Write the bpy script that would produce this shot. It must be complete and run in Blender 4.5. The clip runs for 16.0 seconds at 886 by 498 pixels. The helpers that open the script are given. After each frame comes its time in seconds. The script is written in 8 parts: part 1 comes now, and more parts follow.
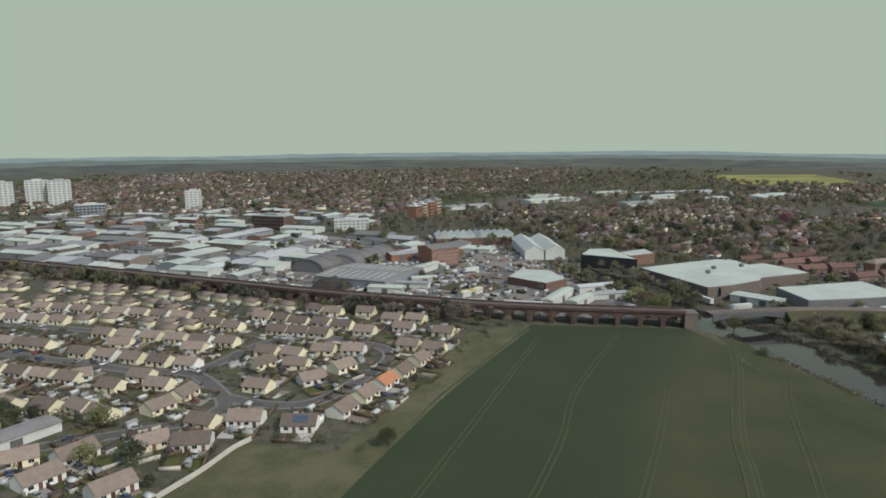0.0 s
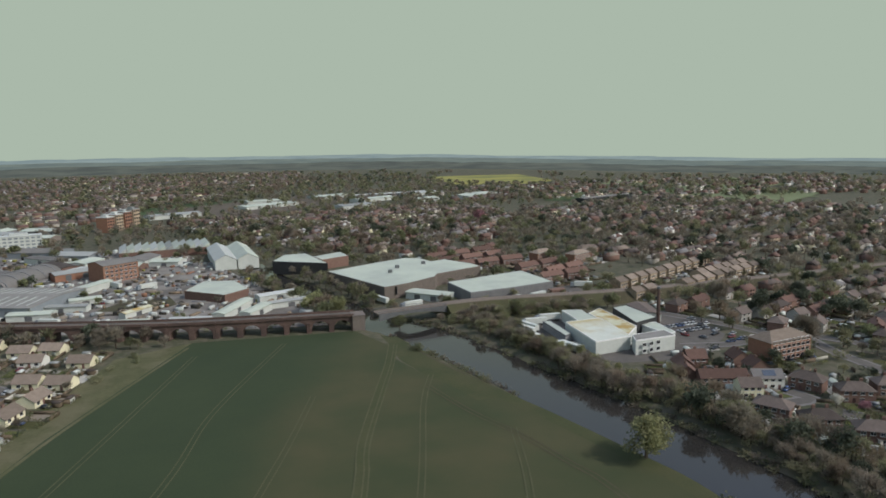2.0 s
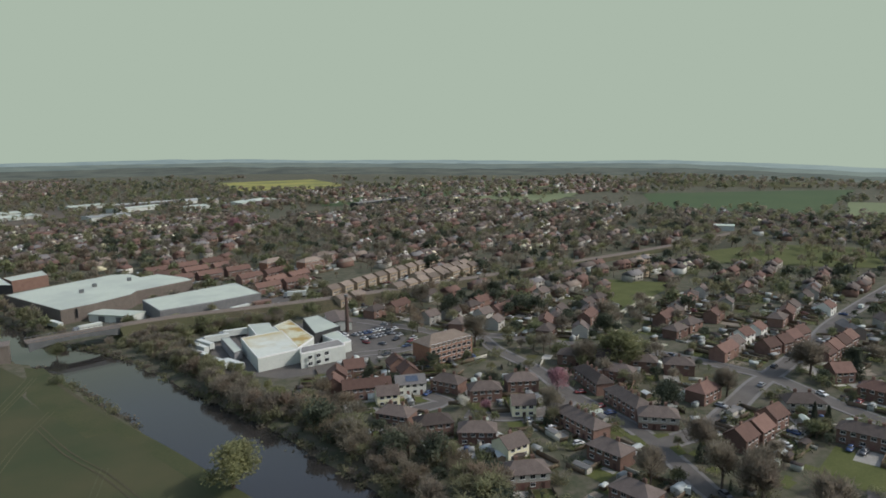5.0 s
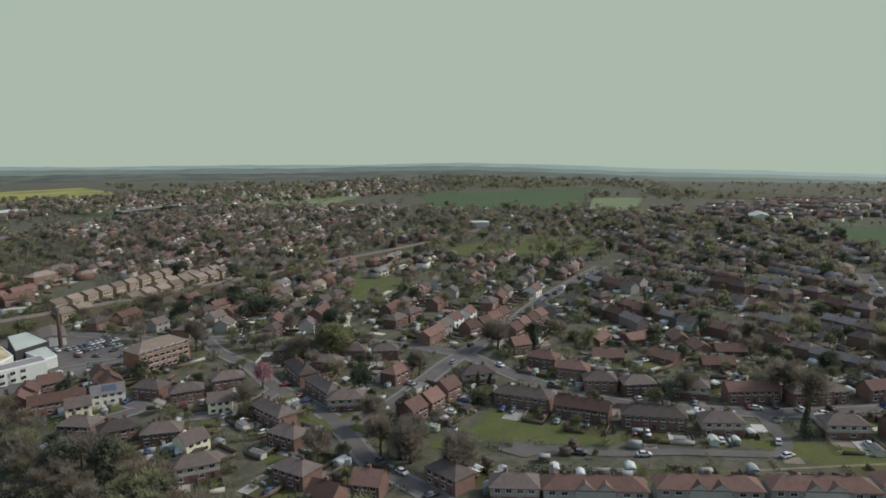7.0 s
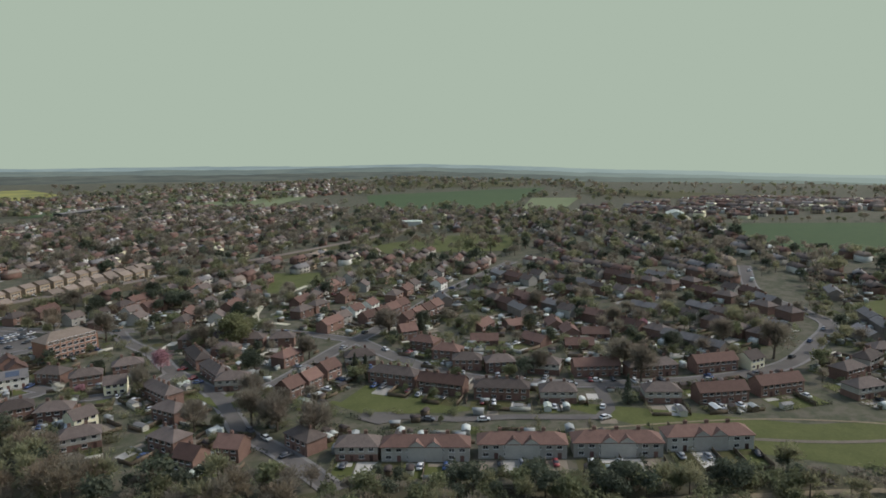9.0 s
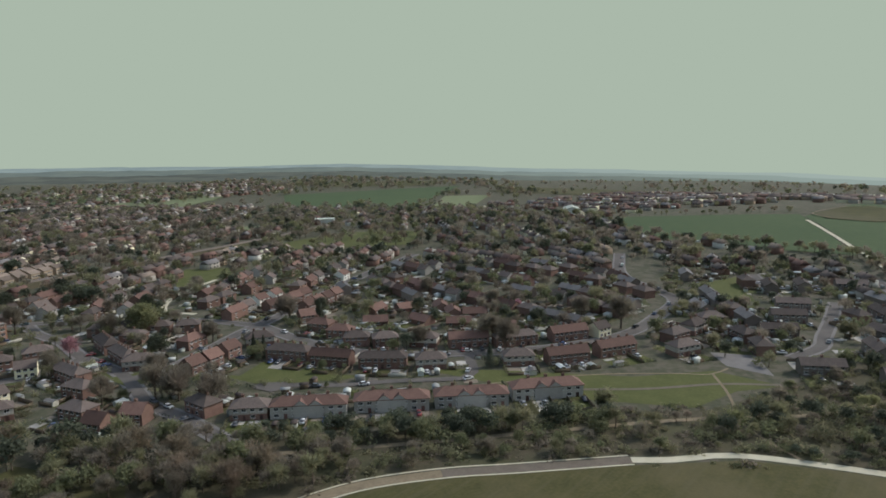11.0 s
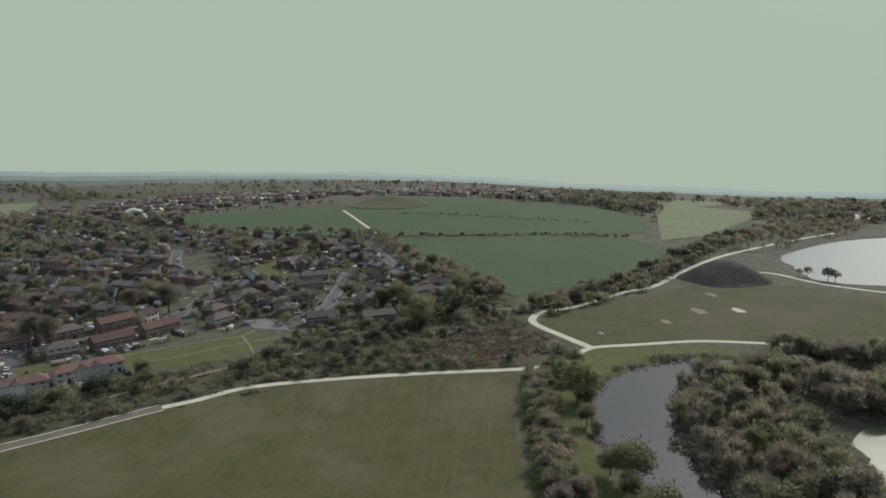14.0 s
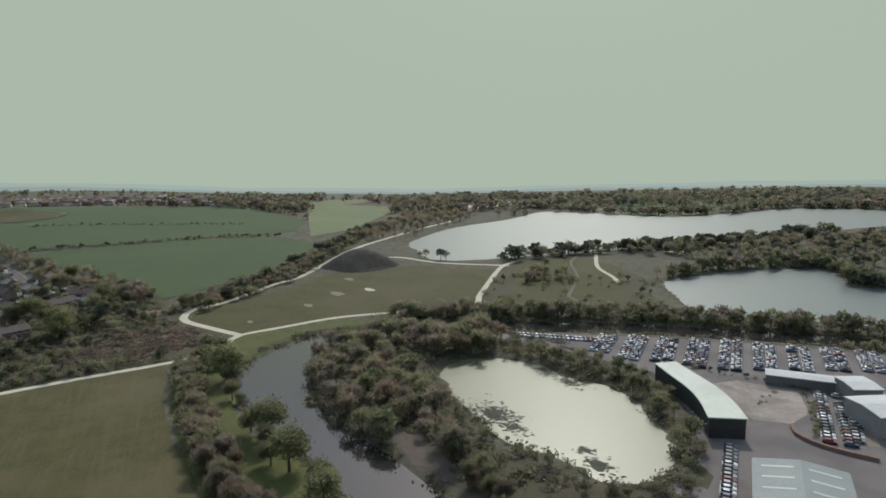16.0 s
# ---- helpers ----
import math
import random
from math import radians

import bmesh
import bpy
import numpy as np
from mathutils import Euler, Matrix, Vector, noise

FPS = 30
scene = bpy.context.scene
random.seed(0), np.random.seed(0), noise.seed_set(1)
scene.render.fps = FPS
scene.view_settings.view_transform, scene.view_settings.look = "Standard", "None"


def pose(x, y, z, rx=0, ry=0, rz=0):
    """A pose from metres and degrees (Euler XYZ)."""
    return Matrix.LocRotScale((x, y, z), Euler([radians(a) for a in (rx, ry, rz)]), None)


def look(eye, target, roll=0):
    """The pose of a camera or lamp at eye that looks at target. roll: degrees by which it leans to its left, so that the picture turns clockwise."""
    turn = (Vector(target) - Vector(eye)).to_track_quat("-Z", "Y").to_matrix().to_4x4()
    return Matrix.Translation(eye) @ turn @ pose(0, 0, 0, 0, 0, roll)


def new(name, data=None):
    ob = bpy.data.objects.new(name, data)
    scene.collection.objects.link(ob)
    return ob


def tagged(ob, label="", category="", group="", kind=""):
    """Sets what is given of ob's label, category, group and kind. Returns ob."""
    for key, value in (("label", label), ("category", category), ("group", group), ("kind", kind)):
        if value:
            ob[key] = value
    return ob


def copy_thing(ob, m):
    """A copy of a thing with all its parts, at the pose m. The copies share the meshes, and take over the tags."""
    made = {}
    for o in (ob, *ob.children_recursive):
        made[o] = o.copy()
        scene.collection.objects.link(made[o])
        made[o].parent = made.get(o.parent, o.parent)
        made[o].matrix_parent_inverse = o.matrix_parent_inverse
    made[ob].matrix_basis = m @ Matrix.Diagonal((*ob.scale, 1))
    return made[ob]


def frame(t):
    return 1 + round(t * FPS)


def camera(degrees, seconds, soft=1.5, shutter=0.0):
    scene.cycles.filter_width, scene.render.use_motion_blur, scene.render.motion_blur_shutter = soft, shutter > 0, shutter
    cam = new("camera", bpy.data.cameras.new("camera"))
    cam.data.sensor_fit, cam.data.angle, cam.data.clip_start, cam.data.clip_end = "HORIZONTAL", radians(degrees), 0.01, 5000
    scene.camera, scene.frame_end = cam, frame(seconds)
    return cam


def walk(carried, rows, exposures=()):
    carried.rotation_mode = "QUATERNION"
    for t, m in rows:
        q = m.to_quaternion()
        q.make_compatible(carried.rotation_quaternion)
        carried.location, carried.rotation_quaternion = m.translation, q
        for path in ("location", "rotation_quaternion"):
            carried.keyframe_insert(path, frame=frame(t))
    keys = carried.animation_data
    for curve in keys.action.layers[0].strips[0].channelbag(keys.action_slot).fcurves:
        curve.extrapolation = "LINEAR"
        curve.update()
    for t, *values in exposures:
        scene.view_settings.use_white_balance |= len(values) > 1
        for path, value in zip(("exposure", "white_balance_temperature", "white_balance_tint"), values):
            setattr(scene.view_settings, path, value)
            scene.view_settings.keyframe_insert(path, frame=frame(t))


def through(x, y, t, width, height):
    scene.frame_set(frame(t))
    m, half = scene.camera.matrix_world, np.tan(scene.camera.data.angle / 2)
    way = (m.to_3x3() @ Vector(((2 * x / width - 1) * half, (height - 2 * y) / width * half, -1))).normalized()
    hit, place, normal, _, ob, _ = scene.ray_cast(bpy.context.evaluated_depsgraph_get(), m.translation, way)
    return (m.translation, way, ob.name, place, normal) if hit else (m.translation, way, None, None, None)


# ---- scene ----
cam = camera(65.8, 16.0, 1.7)
# seconds, eye, target, roll
PATH = [
    (0.0, (0.744, 2.158, 97.261), (0.819, 4.133, 96.951), -1.00),
    (0.5, (12.166, 5.329, 96.695), (12.453, 7.283, 96.385), -1.10),
    (1.0, (23.832, 6.509, 96.592), (24.327, 8.422, 96.280), -1.20),
    (1.5, (34.838, 6.936, 96.231), (35.501, 8.796, 95.918), -1.10),
    (2.0, (46.571, 6.008, 95.800), (47.346, 7.825, 95.488), -1.10),
    (2.5, (57.464, 4.032, 95.763), (58.271, 5.835, 95.452), -1.10),
    (3.0, (69.562, 1.037, 95.317), (70.468, 2.793, 95.006), -1.10),
    (5.5, (122.892, -24.480, 94.349), (124.199, -22.998, 94.041), -1.20),
    (6.0, (128.236, -34.137, 93.967), (129.652, -32.759, 93.660), -1.30),
    (6.5, (132.730, -45.115, 93.511), (134.242, -43.843, 93.203), -1.30),
    (7.0, (135.629, -56.275, 93.162), (137.225, -55.111, 92.853), -1.30),
    (7.5, (136.960, -67.657, 93.053), (138.612, -66.572, 92.743), -1.30),
    (8.0, (137.023, -79.609, 93.363), (138.676, -78.527, 93.055), -1.30),
    (10.5, (116.027, -126.631, 93.589), (117.718, -125.609, 93.281), -1.20),
    (11.0, (109.786, -135.148, 93.970), (111.548, -134.255, 93.656), -1.30),
    (11.5, (102.829, -143.579, 93.912), (104.655, -142.826, 93.596), -1.20),
    (12.0, (94.815, -151.089, 94.328), (96.703, -150.513, 94.007), -1.10),
    (12.5, (86.930, -157.511, 94.533), (88.867, -157.133, 94.209), -1.00),
    (13.0, (78.195, -162.703, 94.573), (80.160, -162.527, 94.246), -1.00),
    (13.5, (68.557, -167.140, 94.753), (70.530, -167.170, 94.424), -0.90),
    (14.0, (59.373, -170.601, 95.014), (61.332, -170.838, 94.684), -0.80),
    (14.5, (49.844, -172.547, 95.411), (51.762, -173.007, 95.078), -0.80),
    (15.0, (40.066, -173.594, 95.579), (41.917, -174.274, 95.247), -0.80),
    (15.5, (30.370, -172.976, 95.963), (32.121, -173.883, 95.630), -0.70),
    (16.0, (20.596, -170.753, 96.291), (22.223, -171.867, 95.958), -0.70),
]

walk(cam, [(t, look(eye, target, roll)) for t, eye, target, roll in PATH])

# ---------------------------------------------------------------- light
SUN_TO = Vector((0.54, -0.55, 0.64)).normalized()
world = bpy.data.worlds.new("hazy_sky")
scene.world = world
world.use_nodes = True
wn, wl = world.node_tree.nodes, world.node_tree.links
wn.clear()
w_out = wn.new("ShaderNodeOutputWorld")
w_sky = wn.new("ShaderNodeTexSky")
w_sky.sky_type = "NISHITA"
w_sky.sun_disc = False
w_sky.sun_elevation = math.asin(SUN_TO.z)
w_sky.sun_rotation = math.atan2(SUN_TO.x, SUN_TO.y)
w_sky.dust_density = 4.0
w_bg1 = wn.new("ShaderNodeBackground")
w_bg1.inputs["Strength"].default_value = 0.14
wl.new(w_sky.outputs[0], w_bg1.inputs["Color"])
# a veil of thin cloud lies over the lower sky and thins out overhead
w_co = wn.new("ShaderNodeTexCoord")
w_sep = wn.new("ShaderNodeSeparateXYZ")
wl.new(w_co.outputs["Generated"], w_sep.inputs[0])
w_noise = wn.new("ShaderNodeTexNoise")
w_noise.inputs["Scale"].default_value = 2.2
w_noise.inputs["Detail"].default_value = 5.0
w_map = wn.new("ShaderNodeMapping")
w_map.inputs["Scale"].default_value = (1.0, 1.0, 3.5)
wl.new(w_co.outputs["Generated"], w_map.inputs[0])
wl.new(w_map.outputs[0], w_noise.inputs["Vector"])
w_add = wn.new("ShaderNodeMath")
w_add.operation = "MULTIPLY_ADD"
w_add.inputs[1].default_value = 0.16
wl.new(w_noise.outputs[0], w_add.inputs[0])
wl.new(w_sep.outputs["Z"], w_add.inputs[2])
w_ramp = wn.new("ShaderNodeValToRGB")
w_ramp.color_ramp.elements[0].position = 0.30
w_ramp.color_ramp.elements[0].color = (0, 0, 0, 1)
w_ramp.color_ramp.elements[1].position = 0.62
w_ramp.color_ramp.elements[1].color = (0.6, 0.6, 0.6, 1)
wl.new(w_add.outputs[0], w_ramp.inputs[0])
w_bg2 = wn.new("ShaderNodeBackground")
w_veil = wn.new("ShaderNodeValToRGB")
w_veil.color_ramp.elements[0].position, w_veil.color_ramp.elements[0].color = 0.37, (0.402, 0.484, 0.402, 1)
w_veil.color_ramp.elements[1].position, w_veil.color_ramp.elements[1].color = 0.52, (0.43, 0.58, 0.78, 1)
wl.new(w_add.outputs[0], w_veil.inputs[0])
wl.new(w_veil.outputs[0], w_bg2.inputs["Color"])
# the veil is brighter round the sun
w_dir = wn.new("ShaderNodeVectorMath")
w_dir.operation = "NORMALIZE"
wl.new(w_co.outputs["Generated"], w_dir.inputs[0])
w_dot = wn.new("ShaderNodeVectorMath")
w_dot.operation = "DOT_PRODUCT"
w_dot.inputs[1].default_value = SUN_TO
wl.new(w_dir.outputs[0], w_dot.inputs[0])
w_pos = wn.new("ShaderNodeMath")
w_pos.operation = "MAXIMUM"
w_pos.inputs[1].default_value = 0.0
wl.new(w_dot.outputs["Value"], w_pos.inputs[0])
w_pow = wn.new("ShaderNodeMath")
w_pow.operation = "POWER"
w_pow.inputs[1].default_value = 22.0
wl.new(w_pos.outputs[0], w_pow.inputs[0])
w_gain = wn.new("ShaderNodeMath")
w_gain.operation = "MULTIPLY_ADD"
w_gain.inputs[1].default_value, w_gain.inputs[2].default_value = 1.0, 1.0
wl.new(w_pow.outputs[0], w_gain.inputs[0])
wl.new(w_gain.outputs[0], w_bg2.inputs["Strength"])
w_mix = wn.new("ShaderNodeMixShader")
wl.new(w_ramp.outputs[0], w_mix.inputs[0])
wl.new(w_bg2.outputs[0], w_mix.inputs[1])
wl.new(w_bg1.outputs[0], w_mix.inputs[2])
wl.new(w_mix.outputs[0], w_out.inputs[0])

sun_data = bpy.data.lights.new("sun", "SUN")
sun_data.energy = 2.15
sun_data.angle = radians(0.6)
sun_data.color = (1.0, 0.968, 0.93)
sun = new("sun", sun_data)
sun.matrix_world = look(SUN_TO * 500, (0, 0, 0))


# ---------------------------------------------------------------- materials
def surface(name, a, b, scale=0.3, rough=0.85, bump=0.15, fine=4.0, rnd="", spread=0.25, metal=0.0, stain=None, stain_scale=0.05, stain_amount=0.5, spec=0.3):
    """A weathered surface: two tones mixed by coarse and fine grain, stains of a third, tone changing from piece to piece."""
    m = bpy.data.materials.new(name)
    m.use_nodes = True
    n, l = m.node_tree.nodes, m.node_tree.links
    p = n["Principled BSDF"]
    co = n.new("ShaderNodeTexCoord")
    geo = n.new("ShaderNodeNewGeometry")
    n1 = n.new("ShaderNodeTexNoise")
    n1.inputs["Scale"].default_value = scale
    n1.inputs["Detail"].default_value = 6
    n1.inputs["Roughness"].default_value = 0.65
    l.new(geo.outputs["Position"], n1.inputs["Vector"])
    n2 = n.new("ShaderNodeTexNoise")
    n2.inputs["Scale"].default_value = fine
    n2.inputs["Detail"].default_value = 3
    l.new(geo.outputs["Position"], n2.inputs["Vector"])
    mixf = n.new("ShaderNodeMix")
    mixf.data_type = "FLOAT"
    mixf.inputs[0].default_value = 0.4
    l.new(n1.outputs[0], mixf.inputs[2])
    l.new(n2.outputs[0], mixf.inputs[3])
    ramp = n.new("ShaderNodeValToRGB")
    ramp.color_ramp.elements[0].position, ramp.color_ramp.elements[1].position = 0.36, 0.64
    ramp.color_ramp.elements[0].color, ramp.color_ramp.elements[1].color = (*a, 1), (*b, 1)
    l.new(mixf.outputs[0], ramp.inputs[0])
    col = ramp.outputs[0]
    if stain:
        n3 = n.new("ShaderNodeTexNoise")
        n3.inputs["Scale"].default_value = stain_scale
        n3.inputs["Detail"].default_value = 5
        l.new(geo.outputs["Position"], n3.inputs["Vector"])
        r3 = n.new("ShaderNodeValToRGB")
        r3.color_ramp.elements[0].position, r3.color_ramp.elements[1].position = 0.46, 0.6
        r3.color_ramp.elements[0].color, r3.color_ramp.elements[1].color = (0, 0, 0, 1), (stain_amount,) * 3 + (1,)
        l.new(n3.outputs[0], r3.inputs[0])
        mx = n.new("ShaderNodeMix")
        mx.data_type = "RGBA"
        l.new(r3.outputs[0], mx.inputs[0])
        l.new(col, mx.inputs[6])
        mx.inputs[7].default_value = (*stain, 1)
        col = mx.outputs[2]
    if rnd:
        mr = n.new("ShaderNodeMapRange")
        mr.inputs[3].default_value, mr.inputs[4].default_value = 1 - spread, 1 + spread
        if rnd == "object":
            l.new(n.new("ShaderNodeObjectInfo").outputs["Random"], mr.inputs[0])
        else:
            l.new(geo.outputs["Random Per Island"], mr.inputs[0])
        hs = n.new("ShaderNodeHueSaturation")
        l.new(mr.outputs[0], hs.inputs["Value"])
        l.new(col, hs.inputs["Color"])
        col = hs.outputs[0]
    l.new(col, p.inputs["Base Color"])
    p.inputs["Roughness"].default_value = rough
    p.inputs["Metallic"].default_value = metal
    p.inputs["Specular IOR Level"].default_value = spec
    if bump:
        bm_ = n.new("ShaderNodeBump")
        bm_.inputs["Strength"].default_value = bump
        bm_.inputs["Distance"].default_value = 0.3
        l.new(mixf.outputs[0], bm_.inputs["Height"])
        l.new(bm_.outputs[0], p.inputs["Normal"])
    return m


def leafy(name, a, b, spread=0.45, through=0.3):
    """Foliage or twigs: tone changes from leaf to leaf and from plant to plant, some light comes through."""
    m = bpy.data.materials.new(name)
    m.use_nodes = True
    n, l = m.node_tree.nodes, m.node_tree.links
    p = n["Principled BSDF"]
    geo = n.new("ShaderNodeNewGeometry")
    mx = n.new("ShaderNodeMix")
    mx.data_type = "RGBA"
    l.new(geo.outputs["Random Per Island"], mx.inputs[0])
    mx.inputs[6].default_value, mx.inputs[7].default_value = (*a, 1), (*b, 1)
    info = n.new("ShaderNodeObjectInfo")
    mr = n.new("ShaderNodeMapRange")
    mr.inputs[3].default_value, mr.inputs[4].default_value = 1 - spread, 1 + spread
    l.new(info.outputs["Random"], mr.inputs[0])
    mr2 = n.new("ShaderNodeMapRange")
    mr2.inputs[3].default_value, mr2.inputs[4].default_value = 0.47, 0.53
    nz = n.new("ShaderNodeTexNoise")
    nz.inputs["Scale"].default_value = 0.06
    l.new(geo.outputs["Position"], nz.inputs["Vector"])
    l.new(nz.outputs[0], mr2.inputs[0])
    hs = n.new("ShaderNodeHueSaturation")
    nv = n.new("ShaderNodeTexNoise")
    nv.inputs["Scale"].default_value = 0.13
    nv.inputs["Detail"].default_value = 1
    l.new(geo.outputs["Position"], nv.inputs["Vector"])
    mr3 = n.new("ShaderNodeMapRange")
    mr3.inputs[1].default_value, mr3.inputs[2].default_value = 0.3, 0.7
    mr3.inputs[3].default_value, mr3.inputs[4].default_value = 0.72, 1.3
    l.new(nv.outputs[0], mr3.inputs[0])
    mv = n.new("ShaderNodeMath")
    mv.operation = "MULTIPLY"
    l.new(mr.outputs[0], mv.inputs[0])
    l.new(mr3.outputs[0], mv.inputs[1])
    l.new(mv.outputs[0], hs.inputs["Value"])
    l.new(mr2.outputs[0], hs.inputs["Hue"])
    l.new(mx.outputs[2], hs.inputs["Color"])
    l.new(hs.outputs[0], p.inputs["Base Color"])
    p.inputs["Roughness"].default_value = 0.7
    p.inputs["Specular IOR Level"].default_value = 0.2
    tr = n.new("ShaderNodeBsdfTranslucent")
    l.new(hs.outputs[0], tr.inputs["Color"])
    ms = n.new("ShaderNodeMixShader")
    ms.inputs[0].default_value = through
    l.new(p.outputs[0], ms.inputs[1])
    l.new(tr.outputs[0], ms.inputs[2])
    l.new(ms.outputs[0], n["Material Output"].inputs[0])
    return m


def water_surface(name, base, rough, ripple, size, ior=1.33, tint=(1, 1, 1)):
    m = bpy.data.materials.new(name)
    m.use_nodes = True
    n, l = m.node_tree.nodes, m.node_tree.links
    p = n["Principled BSDF"]
    p.inputs["Base Color"].default_value = (*base, 1)
    p.inputs["Roughness"].default_value = rough
    p.inputs["IOR"].default_value = ior
    p.inputs["Specular Tint"].default_value = (*tint, 1)
    geo = n.new("ShaderNodeNewGeometry")
    nz = n.new("ShaderNodeTexNoise")
    nz.inputs["Scale"].default_value = size
    nz.inputs["Detail"].default_value = 4
    l.new(geo.outputs["Position"], nz.inputs["Vector"])
    bm_ = n.new("ShaderNodeBump")
    bm_.inputs["Strength"].default_value = ripple
    bm_.inputs["Distance"].default_value = 0.2
    l.new(nz.outputs[0], bm_.inputs["Height"])
    l.new(bm_.outputs[0], p.inputs["Normal"])
    return m


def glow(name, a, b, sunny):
    """Far glowing ridges behind everything: fields and woods in streaks, haze painted in, paler towards the sun."""
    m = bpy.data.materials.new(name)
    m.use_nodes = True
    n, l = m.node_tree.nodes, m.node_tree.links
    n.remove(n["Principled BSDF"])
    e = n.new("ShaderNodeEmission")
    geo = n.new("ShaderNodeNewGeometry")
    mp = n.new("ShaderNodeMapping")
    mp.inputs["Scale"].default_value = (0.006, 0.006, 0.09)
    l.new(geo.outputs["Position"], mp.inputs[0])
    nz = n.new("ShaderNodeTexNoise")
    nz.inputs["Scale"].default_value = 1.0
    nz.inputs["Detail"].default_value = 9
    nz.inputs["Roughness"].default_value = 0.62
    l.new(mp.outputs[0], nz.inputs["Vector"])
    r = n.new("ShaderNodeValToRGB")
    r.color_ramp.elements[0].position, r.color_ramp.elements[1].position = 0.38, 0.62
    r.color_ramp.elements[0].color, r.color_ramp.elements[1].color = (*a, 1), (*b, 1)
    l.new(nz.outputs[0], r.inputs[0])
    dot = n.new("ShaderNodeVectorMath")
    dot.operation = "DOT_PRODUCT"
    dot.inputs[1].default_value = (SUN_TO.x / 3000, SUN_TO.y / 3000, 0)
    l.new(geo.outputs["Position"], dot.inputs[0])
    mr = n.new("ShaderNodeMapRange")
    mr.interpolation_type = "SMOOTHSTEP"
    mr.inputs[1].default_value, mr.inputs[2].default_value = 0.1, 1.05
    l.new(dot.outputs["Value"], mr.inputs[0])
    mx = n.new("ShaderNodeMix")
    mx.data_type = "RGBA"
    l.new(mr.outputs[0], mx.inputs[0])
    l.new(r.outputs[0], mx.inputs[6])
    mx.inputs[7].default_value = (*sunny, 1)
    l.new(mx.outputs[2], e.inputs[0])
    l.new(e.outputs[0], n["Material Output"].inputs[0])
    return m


GROUND = surface("garden_ground", (0.05, 0.057, 0.031), (0.095, 0.09, 0.058), 0.05, 0.95, 0.3, 0.6, stain=(0.115, 0.1, 0.074), stain_scale=0.2, stain_amount=0.75)


def wheat():
    """Dense dark wheat that thins out over brown soil towards the river, in blotches."""
    m = surface("young_wheat", (0.028, 0.043, 0.019), (0.038, 0.053, 0.023), 0.02, 0.95, 0.2, 1.5)
    n, l = m.node_tree.nodes, m.node_tree.links
    p = n["Principled BSDF"]
    old = p.inputs["Base Color"].links[0].from_socket
    geo = n.new("ShaderNodeNewGeometry")
    dot = n.new("ShaderNodeVectorMath")
    dot.operation = "DOT_PRODUCT"
    dot.inputs[1].default_value = (0.877, -0.485, 0)
    l.new(geo.outputs["Position"], dot.inputs[0])
    nz = n.new("ShaderNodeTexNoise")
    nz.inputs["Scale"].default_value = 0.014
    nz.inputs["Detail"].default_value = 4
    l.new(geo.outputs["Position"], nz.inputs["Vector"])
    ma = n.new("ShaderNodeMath")
    ma.operation = "MULTIPLY_ADD"
    ma.inputs[1].default_value = 90
    l.new(nz.outputs[0], ma.inputs[0])
    l.new(dot.outputs["Value"], ma.inputs[2])
    mr = n.new("ShaderNodeMapRange")
    mr.interpolation_type = "SMOOTHSTEP"
    mr.inputs[1].default_value, mr.inputs[2].default_value = -14, 26
    l.new(ma.outputs[0], mr.inputs[0])
    r = n.new("ShaderNodeValToRGB")
    r.color_ramp.elements[0].position, r.color_ramp.elements[1].position = 0.35, 0.65
    r.color_ramp.elements[0].color, r.color_ramp.elements[1].color = (0.042, 0.052, 0.022, 1), (0.066, 0.064, 0.03, 1)
    n2 = n.new("ShaderNodeTexNoise")
    n2.inputs["Scale"].default_value = 0.03
    n2.inputs["Detail"].default_value = 6
    l.new(geo.outputs["Position"], n2.inputs["Vector"])
    l.new(n2.outputs[0], r.inputs[0])
    mx = n.new("ShaderNodeMix")
    mx.data_type = "RGBA"
    l.new(mr.outputs[0], mx.inputs[0])
    l.new(old, mx.inputs[6])
    l.new(r.outputs[0], mx.inputs[7])
    l.new(mx.outputs[2], p.inputs["Base Color"])
    return m


WHEAT = wheat()
CROP_THIN = surface("thin_wheat_on_soil", (0.062, 0.068, 0.026), (0.082, 0.078, 0.032), 0.025, 0.95, 0.2, 1.5, stain=(0.05, 0.068, 0.024), stain_scale=0.012)
MEADOW = surface("rough_meadow", (0.05, 0.052, 0.017), (0.082, 0.076, 0.028), 0.06, 0.95, 0.3, 0.8, stain=(0.095, 0.082, 0.046), stain_scale=0.02, stain_amount=0.45)


